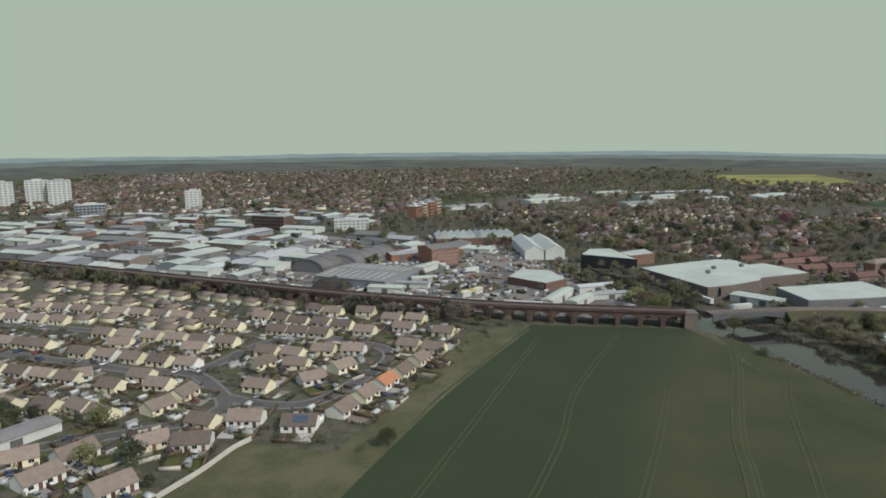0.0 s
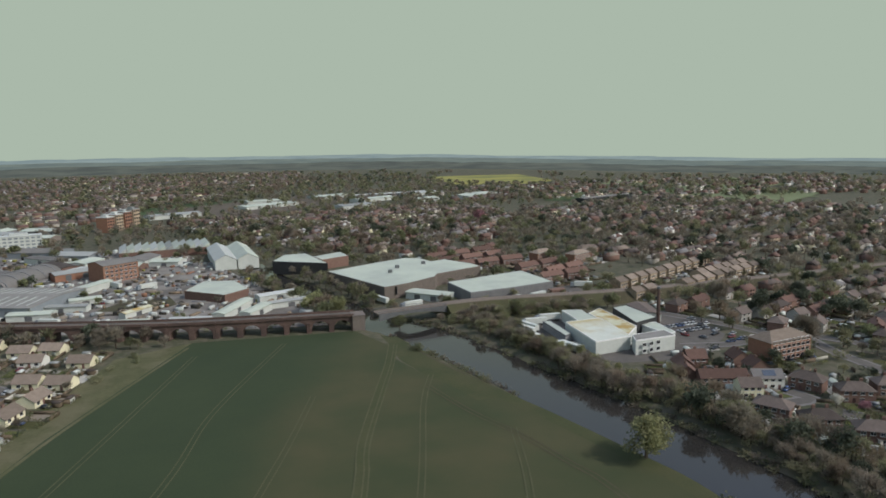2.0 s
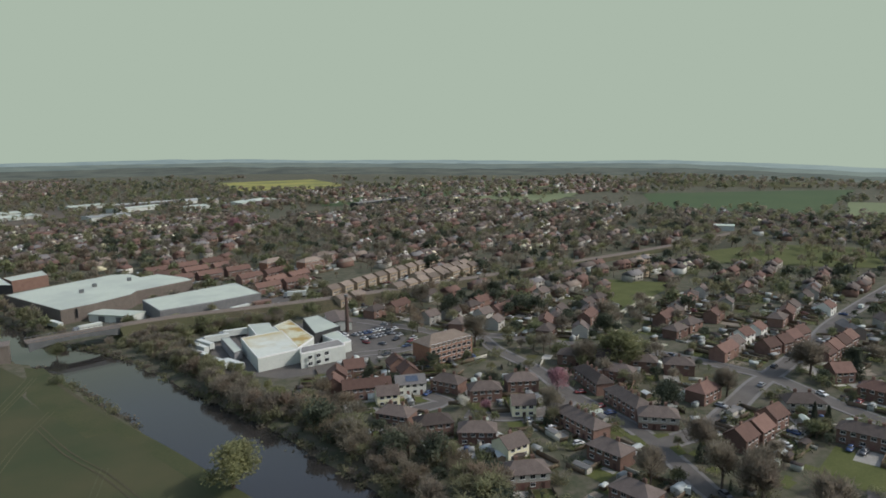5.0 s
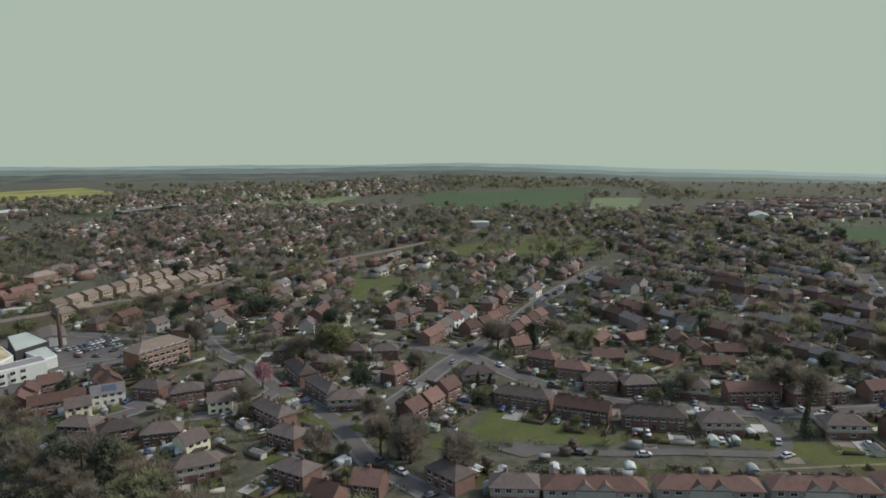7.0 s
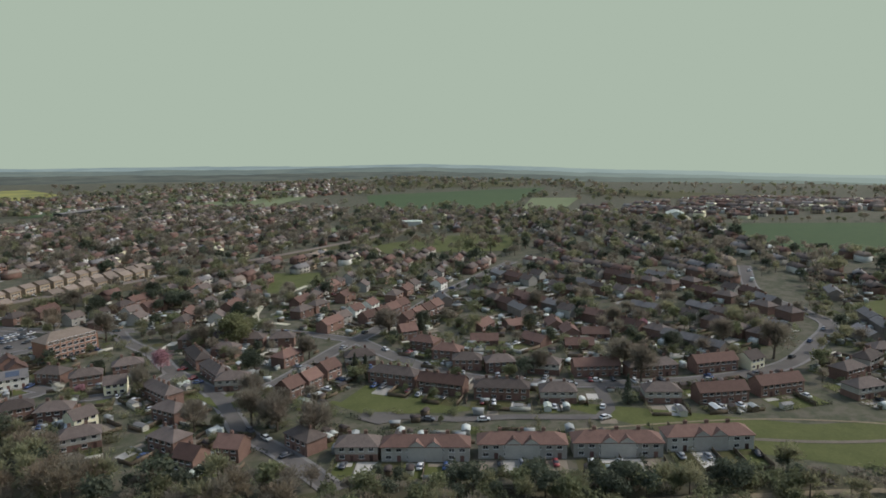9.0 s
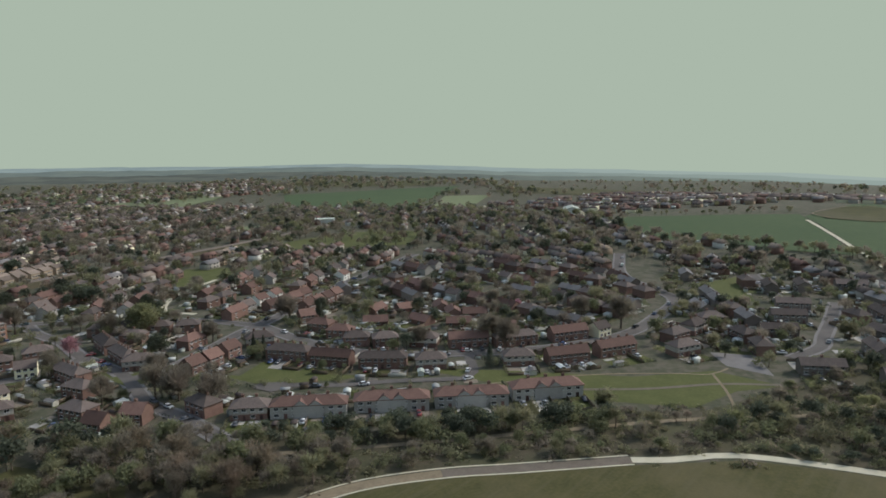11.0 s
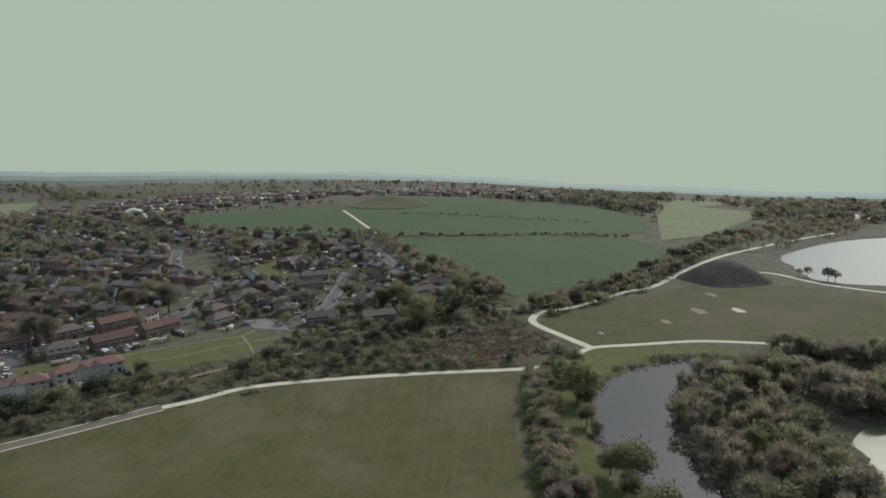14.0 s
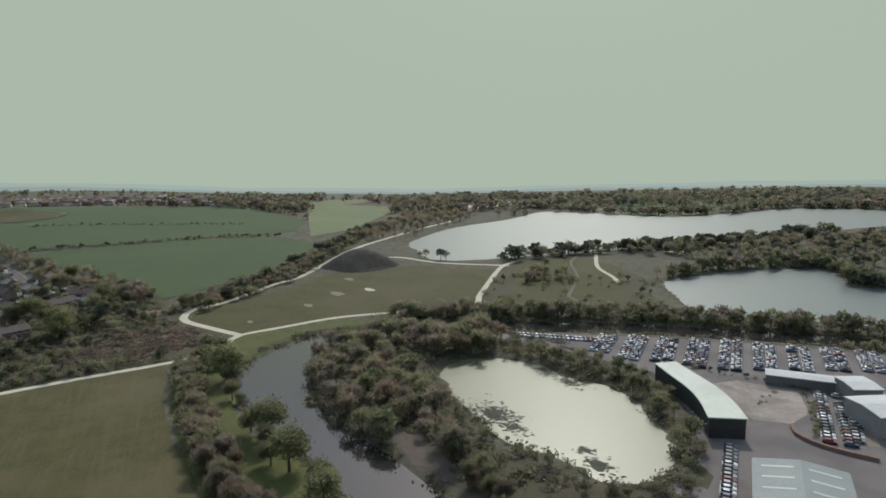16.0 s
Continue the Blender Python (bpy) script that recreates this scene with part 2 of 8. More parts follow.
def mown():
    """Olive pasture with thin, broken, paler lines along the way it was mown."""
    m = surface("mown_pasture", (0.05, 0.05, 0.016), (0.085, 0.077, 0.028), 0.11, 0.95, 0.3, 0.9, stain=(0.115, 0.097, 0.05), stain_scale=0.03, stain_amount=0.5)
    n, l = m.node_tree.nodes, m.node_tree.links
    p = n["Principled BSDF"]
    old = p.inputs["Base Color"].links[0].from_socket
    geo = n.new("ShaderNodeNewGeometry")
    mp = n.new("ShaderNodeMapping")
    mp.vector_type = "TEXTURE"
    mp.inputs["Rotation"].default_value = (0, 0, MOWN_TURN)
    mp.inputs["Scale"].default_value = (28.0, 1.8, 1)
    l.new(geo.outputs["Position"], mp.inputs[0])
    nz = n.new("ShaderNodeTexNoise")
    nz.inputs["Scale"].default_value = 1.0
    nz.inputs["Detail"].default_value = 4
    l.new(mp.outputs[0], nz.inputs["Vector"])
    r = n.new("ShaderNodeValToRGB")
    r.color_ramp.elements[0].position, r.color_ramp.elements[1].position = 0.5, 0.68
    r.color_ramp.elements[0].color, r.color_ramp.elements[1].color = (0, 0, 0, 1), (0.4, 0.4, 0.4, 1)
    l.new(nz.outputs[0], r.inputs[0])
    mx = n.new("ShaderNodeMix")
    mx.data_type = "RGBA"
    l.new(r.outputs[0], mx.inputs[0])
    l.new(old, mx.inputs[6])
    mx.inputs[7].default_value = (0.098, 0.089, 0.046, 1)
    l.new(mx.outputs[2], p.inputs["Base Color"])
    return m


MOWN_TURN = radians(-13)
PASTURE = mown()
LAWN = surface("lawn_grass", (0.064, 0.075, 0.02), (0.098, 0.105, 0.034), 0.1, 0.95, 0.3, 1.2)
FARFIELD = surface("far_green_field", (0.046, 0.077, 0.03), (0.062, 0.092, 0.036), 0.008, 0.95, 0.1, 0.2)
PALEFIELD = surface("pale_pasture", (0.12, 0.15, 0.07), (0.17, 0.19, 0.1), 0.01, 0.95, 0.1, 0.2)
RAPE = surface("flowering_rapeseed", (0.22, 0.21, 0.055), (0.31, 0.285, 0.08), 0.02, 0.95, 0.1, 0.3, stain=(0.1, 0.12, 0.05), stain_scale=0.006, stain_amount=0.7)
SCRUB_FLOOR = surface("leaf_litter", (0.05, 0.048, 0.026), (0.095, 0.078, 0.05), 0.08, 0.95, 0.4, 0.9, stain=(0.055, 0.065, 0.025), stain_scale=0.04)
DRYGRASS = surface("dry_reed_grass", (0.09, 0.074, 0.058), (0.138, 0.113, 0.088), 0.08, 0.95, 0.4, 0.9, stain=(0.075, 0.066, 0.046), stain_scale=0.1, stain_amount=0.6)
ROUGH = surface("tussocky_pale_grass", (0.062, 0.067, 0.028), (0.102, 0.1, 0.05), 0.09, 0.95, 0.4, 0.7, stain=(0.15, 0.13, 0.08), stain_scale=0.05, stain_amount=0.5)
SOIL = surface("bare_earth", (0.17, 0.142, 0.108), (0.25, 0.212, 0.165), 0.1, 0.95, 0.3, 1.0)
DARKEARTH = surface("dark_spoil_heap", (0.035, 0.032, 0.028), (0.065, 0.058, 0.048), 0.12, 0.95, 0.5, 0.8)
PATIO = surface("pale_patio_slabs", (0.3, 0.285, 0.25), (0.42, 0.4, 0.36), 0.4, 0.9, 0.05, 2.0, rnd="island", spread=0.3)
CLEARED = surface("pale_cleared_earth", (0.23, 0.198, 0.17), (0.36, 0.32, 0.275), 0.08, 0.95, 0.2, 0.6, stain=(0.16, 0.14, 0.118), stain_scale=0.07, stain_amount=0.6)
STRAW = surface("straw_strewn_earth", (0.155, 0.125, 0.082), (0.24, 0.195, 0.128), 0.3, 0.95, 0.2, 1.6)
GRAVEL = surface("pale_gravel_path", (0.42, 0.39, 0.28), (0.55, 0.52, 0.4), 0.2, 0.95, 0.1, 2.0)
EARTHPATH = surface("trodden_earth_path", (0.115, 0.095, 0.075), (0.165, 0.14, 0.11), 0.2, 0.95, 0.1, 2.0)
ASPHALT = surface("grey_asphalt", (0.098, 0.088, 0.079), (0.135, 0.122, 0.111), 0.15, 0.9, 0.05, 3.0, stain=(0.075, 0.069, 0.064), stain_scale=0.08)
CARPARK = surface("worn_brownish_asphalt", (0.135, 0.122, 0.112), (0.185, 0.168, 0.154), 0.12, 0.9, 0.05, 2.5, stain=(0.105, 0.096, 0.09), stain_scale=0.06, stain_amount=0.7)
VERGE = surface("short_bank_grass", (0.038, 0.048, 0.019), (0.06, 0.064, 0.026), 0.05, 0.95, 0.3, 0.9, stain=(0.075, 0.07, 0.034), stain_scale=0.06, stain_amount=0.4)
TRACK = surface("pale_wheel_track", (0.06, 0.064, 0.032), (0.088, 0.088, 0.046), 0.12, 0.95, 0.2, 1.5)
PAVING = surface("pale_paving", (0.15, 0.142, 0.135), (0.2, 0.19, 0.18), 0.3, 0.9, 0.05, 3.0)
YARD = surface("concrete_yard", (0.17, 0.155, 0.14), (0.27, 0.25, 0.225), 0.06, 0.9, 0.05, 0.8, stain=(0.10, 0.09, 0.08), stain_scale=0.04, stain_amount=0.8)
BRICK = surface("red_brick", (0.145, 0.088, 0.07), (0.205, 0.128, 0.102), 0.6, 0.9, 0.1, 6.0, rnd="object", spread=0.25)
BRICK_DARK = surface("sooty_red_brick", (0.085, 0.058, 0.05), (0.14, 0.092, 0.076), 0.25, 0.9, 0.1, 4.0, stain=(0.06, 0.045, 0.04), stain_scale=0.15)
BRICK_BROWN = surface("grey_brown_brick", (0.14, 0.118, 0.102), (0.195, 0.165, 0.145), 0.4, 0.9, 0.1, 5.0, rnd="object", spread=0.25)
RENDER_BUFF = surface("buff_render", (0.31, 0.298, 0.27), (0.39, 0.375, 0.34), 0.4, 0.9, 0.05, 3.0, rnd="object", spread=0.25)
BRICK_ORANGE = surface("orange_brick", (0.23, 0.12, 0.08), (0.3, 0.16, 0.108), 0.5, 0.9, 0.1, 5.0)
BRICK_YELLOW = surface("buff_brick", (0.3, 0.235, 0.165), (0.38, 0.3, 0.215), 0.5, 0.9, 0.1, 5.0, rnd="object", spread=0.15)
RENDER_CREAM = surface("cream_render", (0.66, 0.62, 0.43), (0.75, 0.71, 0.52), 0.4, 0.9, 0.05, 3.0, rnd="object", spread=0.14)
RENDER_WHITE = surface("white_render", (0.62, 0.62, 0.57), (0.72, 0.72, 0.67), 0.4, 0.9, 0.05, 3.0, rnd="object", spread=0.12)
PEBBLE = surface("grey_pebbledash", (0.34, 0.32, 0.28), (0.42, 0.40, 0.36), 0.5, 0.95, 0.1, 5.0, rnd="object", spread=0.15)
TILE_BROWN = surface("brown_concrete_tiles", (0.168, 0.134, 0.108), (0.235, 0.188, 0.152), 0.5, 0.9, 0.15, 3.0, rnd="object", spread=0.36)
TILE_RED = surface("red_clay_tiles", (0.112, 0.067, 0.054), (0.152, 0.091, 0.073), 0.5, 0.9, 0.15, 3.0, rnd="object", spread=0.42)
TILE_DARK = surface("weathered_brown_tiles", (0.085, 0.068, 0.06), (0.128, 0.102, 0.09), 0.5, 0.9, 0.15, 3.0, rnd="object", spread=0.42)
TILE_GREY = surface("grey_slates", (0.135, 0.128, 0.125), (0.195, 0.183, 0.176), 0.5, 0.75, 0.1, 3.0, rnd="object", spread=0.3)
TILE_ORANGE = surface("new_orange_tiles", (0.38, 0.17, 0.09), (0.46, 0.22, 0.12), 0.5, 0.9, 0.1, 3.0)
ROOF_WHITE = surface("pale_coated_roof_sheet", (0.425, 0.465, 0.395), (0.495, 0.535, 0.455), 0.05, 0.6, 0.02, 0.5, stain=(0.36, 0.39, 0.35), stain_scale=0.04, stain_amount=0.6)
ROOF_WHITE_RUST = surface("rust_stained_white_roof", (0.52, 0.54, 0.48), (0.6, 0.62, 0.56), 0.05, 0.6, 0.02, 0.5, stain=(0.42, 0.33, 0.14), stain_scale=0.035, stain_amount=0.9)
ROOF_RUST = surface("yellow_brown_rusted_roof", (0.46, 0.45, 0.3), (0.56, 0.56, 0.44), 0.12, 0.7, 0.02, 0.6, stain=(0.36, 0.24, 0.07), stain_scale=0.11, stain_amount=0.95)
ROOF_GREY = surface("grey_asbestos_sheet", (0.15, 0.145, 0.135), (0.21, 0.2, 0.19), 0.1, 0.85, 0.05, 1.0, rnd="object", spread=0.35)
ROOF_LIGHT = surface("light_grey_sheet", (0.34, 0.35, 0.34), (0.42, 0.44, 0.42), 0.1, 0.7, 0.03, 1.0, rnd="object", spread=0.35)
ROOF_GREEN = surface("grey_green_sheet", (0.21, 0.24, 0.23), (0.26, 0.29, 0.275), 0.1, 0.7, 0.03, 1.0)
CLAD_DARK = surface("dark_cladding", (0.03, 0.03, 0.032), (0.05, 0.05, 0.05), 0.2, 0.7, 0.03, 1.0)
CLAD_GREY = surface("grey_cladding", (0.17, 0.17, 0.175), (0.23, 0.23, 0.23), 0.2, 0.7, 0.03, 1.0, rnd="object", spread=0.35)
CLAD_BLUE = surface("blue_cladding", (0.19, 0.215, 0.235), (0.24, 0.265, 0.285), 0.2, 0.7, 0.03, 1.0)
CLAD_WHITE = surface("white_cladding", (0.47, 0.495, 0.46), (0.56, 0.585, 0.545), 0.2, 0.7, 0.03, 1.0)
WHITE_FRAME = surface("white_window_frame", (0.7, 0.7, 0.68), (0.78, 0.78, 0.76), 1.0, 0.6, 0.0, 5.0)
DOOR_PAINT = surface("painted_door", (0.10, 0.05, 0.04), (0.14, 0.08, 0.07), 1.0, 0.6, 0.0, 5.0, rnd="object", spread=0.6)
PANE = surface("dark_glass_pane", (0.02, 0.022, 0.026), (0.035, 0.038, 0.042), 1.0, 0.12, 0.0, 5.0, spec=0.6)
SOLAR = surface("solar_panel", (0.05, 0.065, 0.1), (0.08, 0.1, 0.14), 1.0, 0.2, 0.0, 5.0, spec=0.7)
FENCE_WOOD = surface("weathered_fence", (0.15, 0.115, 0.08), (0.22, 0.17, 0.12), 0.5, 0.9, 0.1, 3.0, rnd="object", spread=0.3)
CONCRETE = surface("pale_concrete", (0.45, 0.43, 0.37), (0.55, 0.53, 0.46), 0.3, 0.9, 0.05, 3.0)
STEEL = surface("dull_grey_steel", (0.12, 0.125, 0.13), (0.18, 0.185, 0.19), 0.5, 0.5, 0.05, 3.0, metal=0.4)
BALLAST = surface("rusty_ballast", (0.13, 0.105, 0.085), (0.19, 0.155, 0.13), 0.3, 0.95, 0.2, 2.0)
BARK = surface("grey_brown_bark", (0.07, 0.055, 0.042), (0.12, 0.095, 0.075), 1.0, 0.95, 0.3, 4.0)
RUBBER = surface("black_rubber", (0.02, 0.02, 0.02), (0.03, 0.03, 0.03), 1.0, 0.8, 0.0, 5.0)
LEAF_GREEN = leafy("spring_leaves", (0.145, 0.155, 0.085), (0.185, 0.192, 0.108), 0.22, 0.55)
LEAF_WILLOW = leafy("willow_leaves", (0.205, 0.21, 0.105), (0.25, 0.25, 0.13), 0.2, 0.55)
LEAF_DARK = leafy("evergreen_leaves", (0.07, 0.08, 0.056), (0.095, 0.107, 0.073), 0.25, 0.45)
LEAF_BARE = leafy("bare_brown_twigs", (0.195, 0.17, 0.132), (0.25, 0.218, 0.17), 0.2, 0.6)
LEAF_BUD = leafy("budding_olive_twigs", (0.19, 0.185, 0.112), (0.245, 0.236, 0.142), 0.2, 0.6)
LEAF_RUST = leafy("russet_twigs", (0.205, 0.165, 0.12), (0.255, 0.206, 0.15), 0.18, 0.6)
LEAF_PINK = leafy("pink_blossom", (0.3, 0.15, 0.17), (0.42, 0.24, 0.26), 0.2, 0.3)
LEAF_WHITE = leafy("white_blossom", (0.42, 0.4, 0.34), (0.55, 0.53, 0.47), 0.2, 0.3)
WATER_RIVER = water_surface("still_river_water", (0.03, 0.028, 0.026), 0.05, 0.05, 0.35, 1.42)
WATER_POND = water_surface("rippled_pond_water", (0.1, 0.115, 0.06), 0.4, 0.25, 0.9, 1.43, (0.93, 1.0, 0.86))
WATER_CALM = water_surface("calm_lake_water", (0.1, 0.125, 0.12), 0.34, 0.12, 0.5, 1.5, (0.86, 1.0, 0.92))
WATER_LAKE = water_surface("wind_ruffled_lake_water", (0.1, 0.125, 0.115), 0.38, 0.15, 0.5, 1.44, (0.86, 1.0, 0.9))
# haze is put into the glow colours: the further the ridge, the paler
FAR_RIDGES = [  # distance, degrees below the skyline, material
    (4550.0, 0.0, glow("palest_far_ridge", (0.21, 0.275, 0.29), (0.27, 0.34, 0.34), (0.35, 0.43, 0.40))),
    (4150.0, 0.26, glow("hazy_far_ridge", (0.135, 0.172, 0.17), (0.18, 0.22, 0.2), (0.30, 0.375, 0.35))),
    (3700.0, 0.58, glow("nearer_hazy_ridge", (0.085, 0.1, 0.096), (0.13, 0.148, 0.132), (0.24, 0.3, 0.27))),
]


# ---------------------------------------------------------------- mesh helpers
class Shape:
    """Corners and faces of one mesh, with a material slot for each face."""

    def __init__(self):
        self.v, self.f, self.m = [], [], []

    def add(self, verts, faces, slot=0):
        k = len(self.v)
        self.v += [tuple(p) for p in verts]
        self.f += [tuple(i + k for i in f) for f in faces]
        self.m += [slot] * len(faces)
        return self

    def box(self, x0, x1, y0, y1, z0, z1, slot=0):
        return self.add([(x0, y0, z0), (x1, y0, z0), (x1, y1, z0), (x0, y1, z0), (x0, y0, z1), (x1, y0, z1), (x1, y1, z1), (x0, y1, z1)],
                        [(0, 3, 2, 1), (4, 5, 6, 7), (0, 1, 5, 4), (1, 2, 6, 5), (2, 3, 7, 6), (3, 0, 4, 7)], slot)

    def prism(self, outline, x0, x1, slot=0):
        """An outline in y and z, drawn out along x."""
        n = len(outline)
        vs = [(x0, y, z) for y, z in outline] + [(x1, y, z) for y, z in outline]
        fs = [(i, (i + 1) % n, n + (i + 1) % n, n + i) for i in range(n)]
        return self.add(vs, fs + [tuple(range(n))[::-1], tuple(range(n, 2 * n))], slot)

    def slab(self, outline, z0, z1, slot=0):
        """An outline in x and y, drawn up from z0 to z1."""
        n = len(outline)
        vs = [(x, y, z0) for x, y in outline] + [(x, y, z1) for x, y in outline]
        fs = [(i, (i + 1) % n, n + (i + 1) % n, n + i) for i in range(n)]
        return self.add(vs, fs + [tuple(range(n))[::-1], tuple(range(n, 2 * n))], slot)

    def tube(self, p, q, r0, r1, n=6, slot=0, caps=True):
        p, q = Vector(p), Vector(q)
        d = (q - p).normalized()
        a = d.orthogonal().normalized()
        b = d.cross(a)
        vs = []
        for c, r in ((p, r0), (q, r1)):
            vs += [c + (a * math.cos(2 * math.pi * i / n) + b * math.sin(2 * math.pi * i / n)) * r for i in range(n)]
        fs = [(i, (i + 1) % n, n + (i + 1) % n, n + i) for i in range(n)]
        if caps:
            fs += [tuple(range(n))[::-1], tuple(range(n, 2 * n))]
        return self.add(vs, fs, slot)

    def mesh(self, name, mats):
        me = bpy.data.meshes.new(name)
        me.from_pydata(self.v, [], self.f)
        for m in mats if isinstance(mats, (list, tuple)) else [mats]:
            me.materials.append(m)
        if any(self.m):
            me.polygons.foreach_set("material_index", self.m)
        me.update()
        return me


def part(name, shape, mats, parent=None, label="", at=None, mesh=None):
    """One mesh object, under a thing or a part."""
    ob = new(name, mesh or shape.mesh(name, mats))
    if parent:
        ob.parent = parent
    if at:
        ob.matrix_basis = at
    return tagged(ob, label)


def structure(name, shape, mats, label, category="", kind="structure"):
    return tagged(part(name, shape, mats), label, category or name.split("_")[0], kind=kind)


def triangles(name, verts, tris, slots, mats):
    """A large mesh out of arrays of corners and triangles."""
    me = bpy.data.meshes.new(name)
    me.vertices.add(len(verts))
    me.vertices.foreach_set("co", np.asarray(verts, np.float32).ravel())
    me.loops.add(3 * len(tris))
    me.polygons.add(len(tris))
    me.polygons.foreach_set("loop_start", np.arange(0, 3 * len(tris), 3, dtype=np.int32))
    me.loops.foreach_set("vertex_index", np.asarray(tris, np.int32).ravel())
    for m in mats:
        me.materials.append(m)
    me.polygons.foreach_set("material_index", np.asarray(slots, np.int32))
    me.update(calc_edges=True)
    return me


class Soup:
    """Many small pieces joined into one mesh."""

    def __init__(self):
        self.v, self.t, self.s, self.k = [], [], [], 0

    def add(self, v, t, slot, m=None):
        v = np.asarray(v, float)
        if m is not None:
            a = np.array(m)
            v = v @ a[:3, :3].T + a[:3, 3]
        self.v.append(v)
        self.t.append(np.asarray(t) + self.k)
        self.s.append(np.full(len(t), slot) if np.isscalar(slot) else np.asarray(slot))
        self.k += len(v)

    def build(self, name, mats, label, category, kind="stuff", parent=None):
        if not self.v:
            return None
        me = triangles(name, np.concatenate(self.v), np.concatenate(self.t), np.concatenate(self.s), mats)
        ob = new(name, me)
        if parent:
            ob.parent = parent
        return tagged(ob, label, category, kind=kind)


def tri_arrays(shape):
    t, s = [], []
    for f, m in zip(shape.f, shape.m):
        for i in range(1, len(f) - 1):
            t.append((f[0], f[i], f[i + 1]))
            s.append(m)
    return np.array(shape.v, float), np.array(t), np.array(s)


# ---------------------------------------------------------------- plan
HUB = (70.0, -80.0)
RIVER = [(116, 572, 9), (125, 506, 9), (135, 453, 9), (144, 410, 9), (153, 361, 11), (168, 320, 13), (176, 280, 13), (182, 238, 13), (188, 200, 14), (192, 170, 13), (195, 140, 12),
         (195, 100, 12), (185, 66, 12), (150, 34, 12), (92, 6, 12), (30, -40, 12), (2, -110, 12), (30, -190, 12), (92, -240, 12)]
RIVER_SOUTH = [(92, -240, 12), (172, -256, 11), (212, -256, 9), (250, -255, 11), (285, -266, 13), (306, -284, 12), (318, -302, 7), (315, -322, 7), (304, -345, 8), (286, -378, 8), (264, -408, 8), (236, -438, 8), (204, -466, 8), (160, -500, 8), (80, -540, 8), (-60, -580, 8)]
POND = [(248, -323), (253, -334), (249, -350), (225, -361), (212, -361), (189, -366), (164, -355), (147, -342), (137, -331), (136, -315), (145, -308), (160, -310), (180, -304), (204, -309), (228, -313)]
LAKE_FAR = [(544, -492), (510, -478), (458, -462), (437, -492), (421, -545), (398, -628), (367, -712), (356, -812), (333, -927), (250, -1080), (330, -1130), (395, -1075), (473, -1004), (491, -891), (535, -814), (640, -762), (625, -700), (611, -660), (595, -576)]
LAKE_NEAR = [(298, -537), (270, -512), (238, -490), (201, -514), (167, -538), (110, -580), (130, -640), (200, -625), (221, -613), (241, -640), (257, -657), (286, -614), (296, -570)]
LAKE_TOP = [(740, -690), (760, -700), (775, -765), (755, -845), (720, -840), (735, -765)]
DIP_AT = [-180, -157, -143, -137, -124, -109, -98, -90, -72, -56, -42, -21, -2, 15, 30, 60, 120, 180]
FALL_AT, FALL = [-180, -105, -60, 60, 180], [0.45, 0.45, 1.15, 1.15, 0.45]
DIP = [3.2, 3.56, 4.1, 4.25, 4.55, 4.1, 3.3, 2.95, 2.5, 1.76, 1.62, 1.03, 0.85, 0.76, 0.62, 1.0, 2.4, 3.2]


def curve_through(pts, step=6.0, closed=False):
    """Points at about equal steps along a smooth line through the given ones (two or three numbers each)."""
    p = [np.array(q, float) for q in pts]
    n = len(p)
    out = []
    for i in range(n if closed else n - 1):
        a, b = p[i], p[(i + 1) % n]
        z = p[(i - 1) % n] if closed or i > 0 else 2 * a - b
        c = p[(i + 2) % n] if closed or i + 2 < n else 2 * b - a
        k = max(1, int(np.linalg.norm((b - a)[:2]) / step))
        for j in range(k):
            t = j / k
            out.append(0.5 * (2 * a + (b - z) * t + (2 * z - 5 * a + 4 * b - c) * t * t + (3 * a - z - 3 * b + c) * t ** 3))
    if not closed:
        out.append(p[-1])
    return out


def inside(x, y, poly):
    x, y = np.asarray(x, float), np.asarray(y, float)
    r = np.zeros(x.shape, bool)
    n = len(poly)
    for i in range(n):
        (xa, ya), (xb, yb) = poly[i][:2], poly[(i + 1) % n][:2]
        if ya != yb:
            r ^= ((ya > y) != (yb > y)) & (x < (xb - xa) * (y - ya) / (yb - ya) + xa)
    return r


def off_line(x, y, pts, closed=False):
    """How far points lie from a line, less the line's own half width where it has one."""
    x, y = np.asarray(x, float), np.asarray(y, float)
    best = np.full(x.shape, 1e9)
    n = len(pts)
    for i in range(n if closed else n - 1):
        a, b = pts[i], pts[(i + 1) % n]
        dx, dy = b[0] - a[0], b[1] - a[1]
        t = np.clip(((x - a[0]) * dx + (y - a[1]) * dy) / (dx * dx + dy * dy + 1e-9), 0, 1)
        d = np.hypot(x - a[0] - t * dx, y - a[1] - t * dy)
        if len(a) > 2:
            d = d - (a[2] + t * (b[2] - a[2]))
        best = np.minimum(best, d)
    return best


RIVER_C, RIVER_S = curve_through(RIVER, 12), curve_through(RIVER_SOUTH, 12)
BASINS = [curve_through(p, 14, True) for p in (POND, LAKE_FAR, LAKE_NEAR, LAKE_TOP)]


def off_water_exact(x, y):
    """How far a place lies from the nearest water; less than zero in it."""
    d = np.minimum(off_line(x, y, RIVER_C), off_line(x, y, RIVER_S))
    for b in BASINS:
        e = off_line(x, y, b, True)
        d = np.minimum(d, np.where(inside(x, y, b), -e, e))
    return d


RX, RY, RS = -420.0, -1220.0, 4.0
_gx, _gy = np.meshgrid(np.arange(RX, 840, RS), np.arange(RY, 660, RS), indexing="ij")
RASTER = off_water_exact(_gx, _gy)


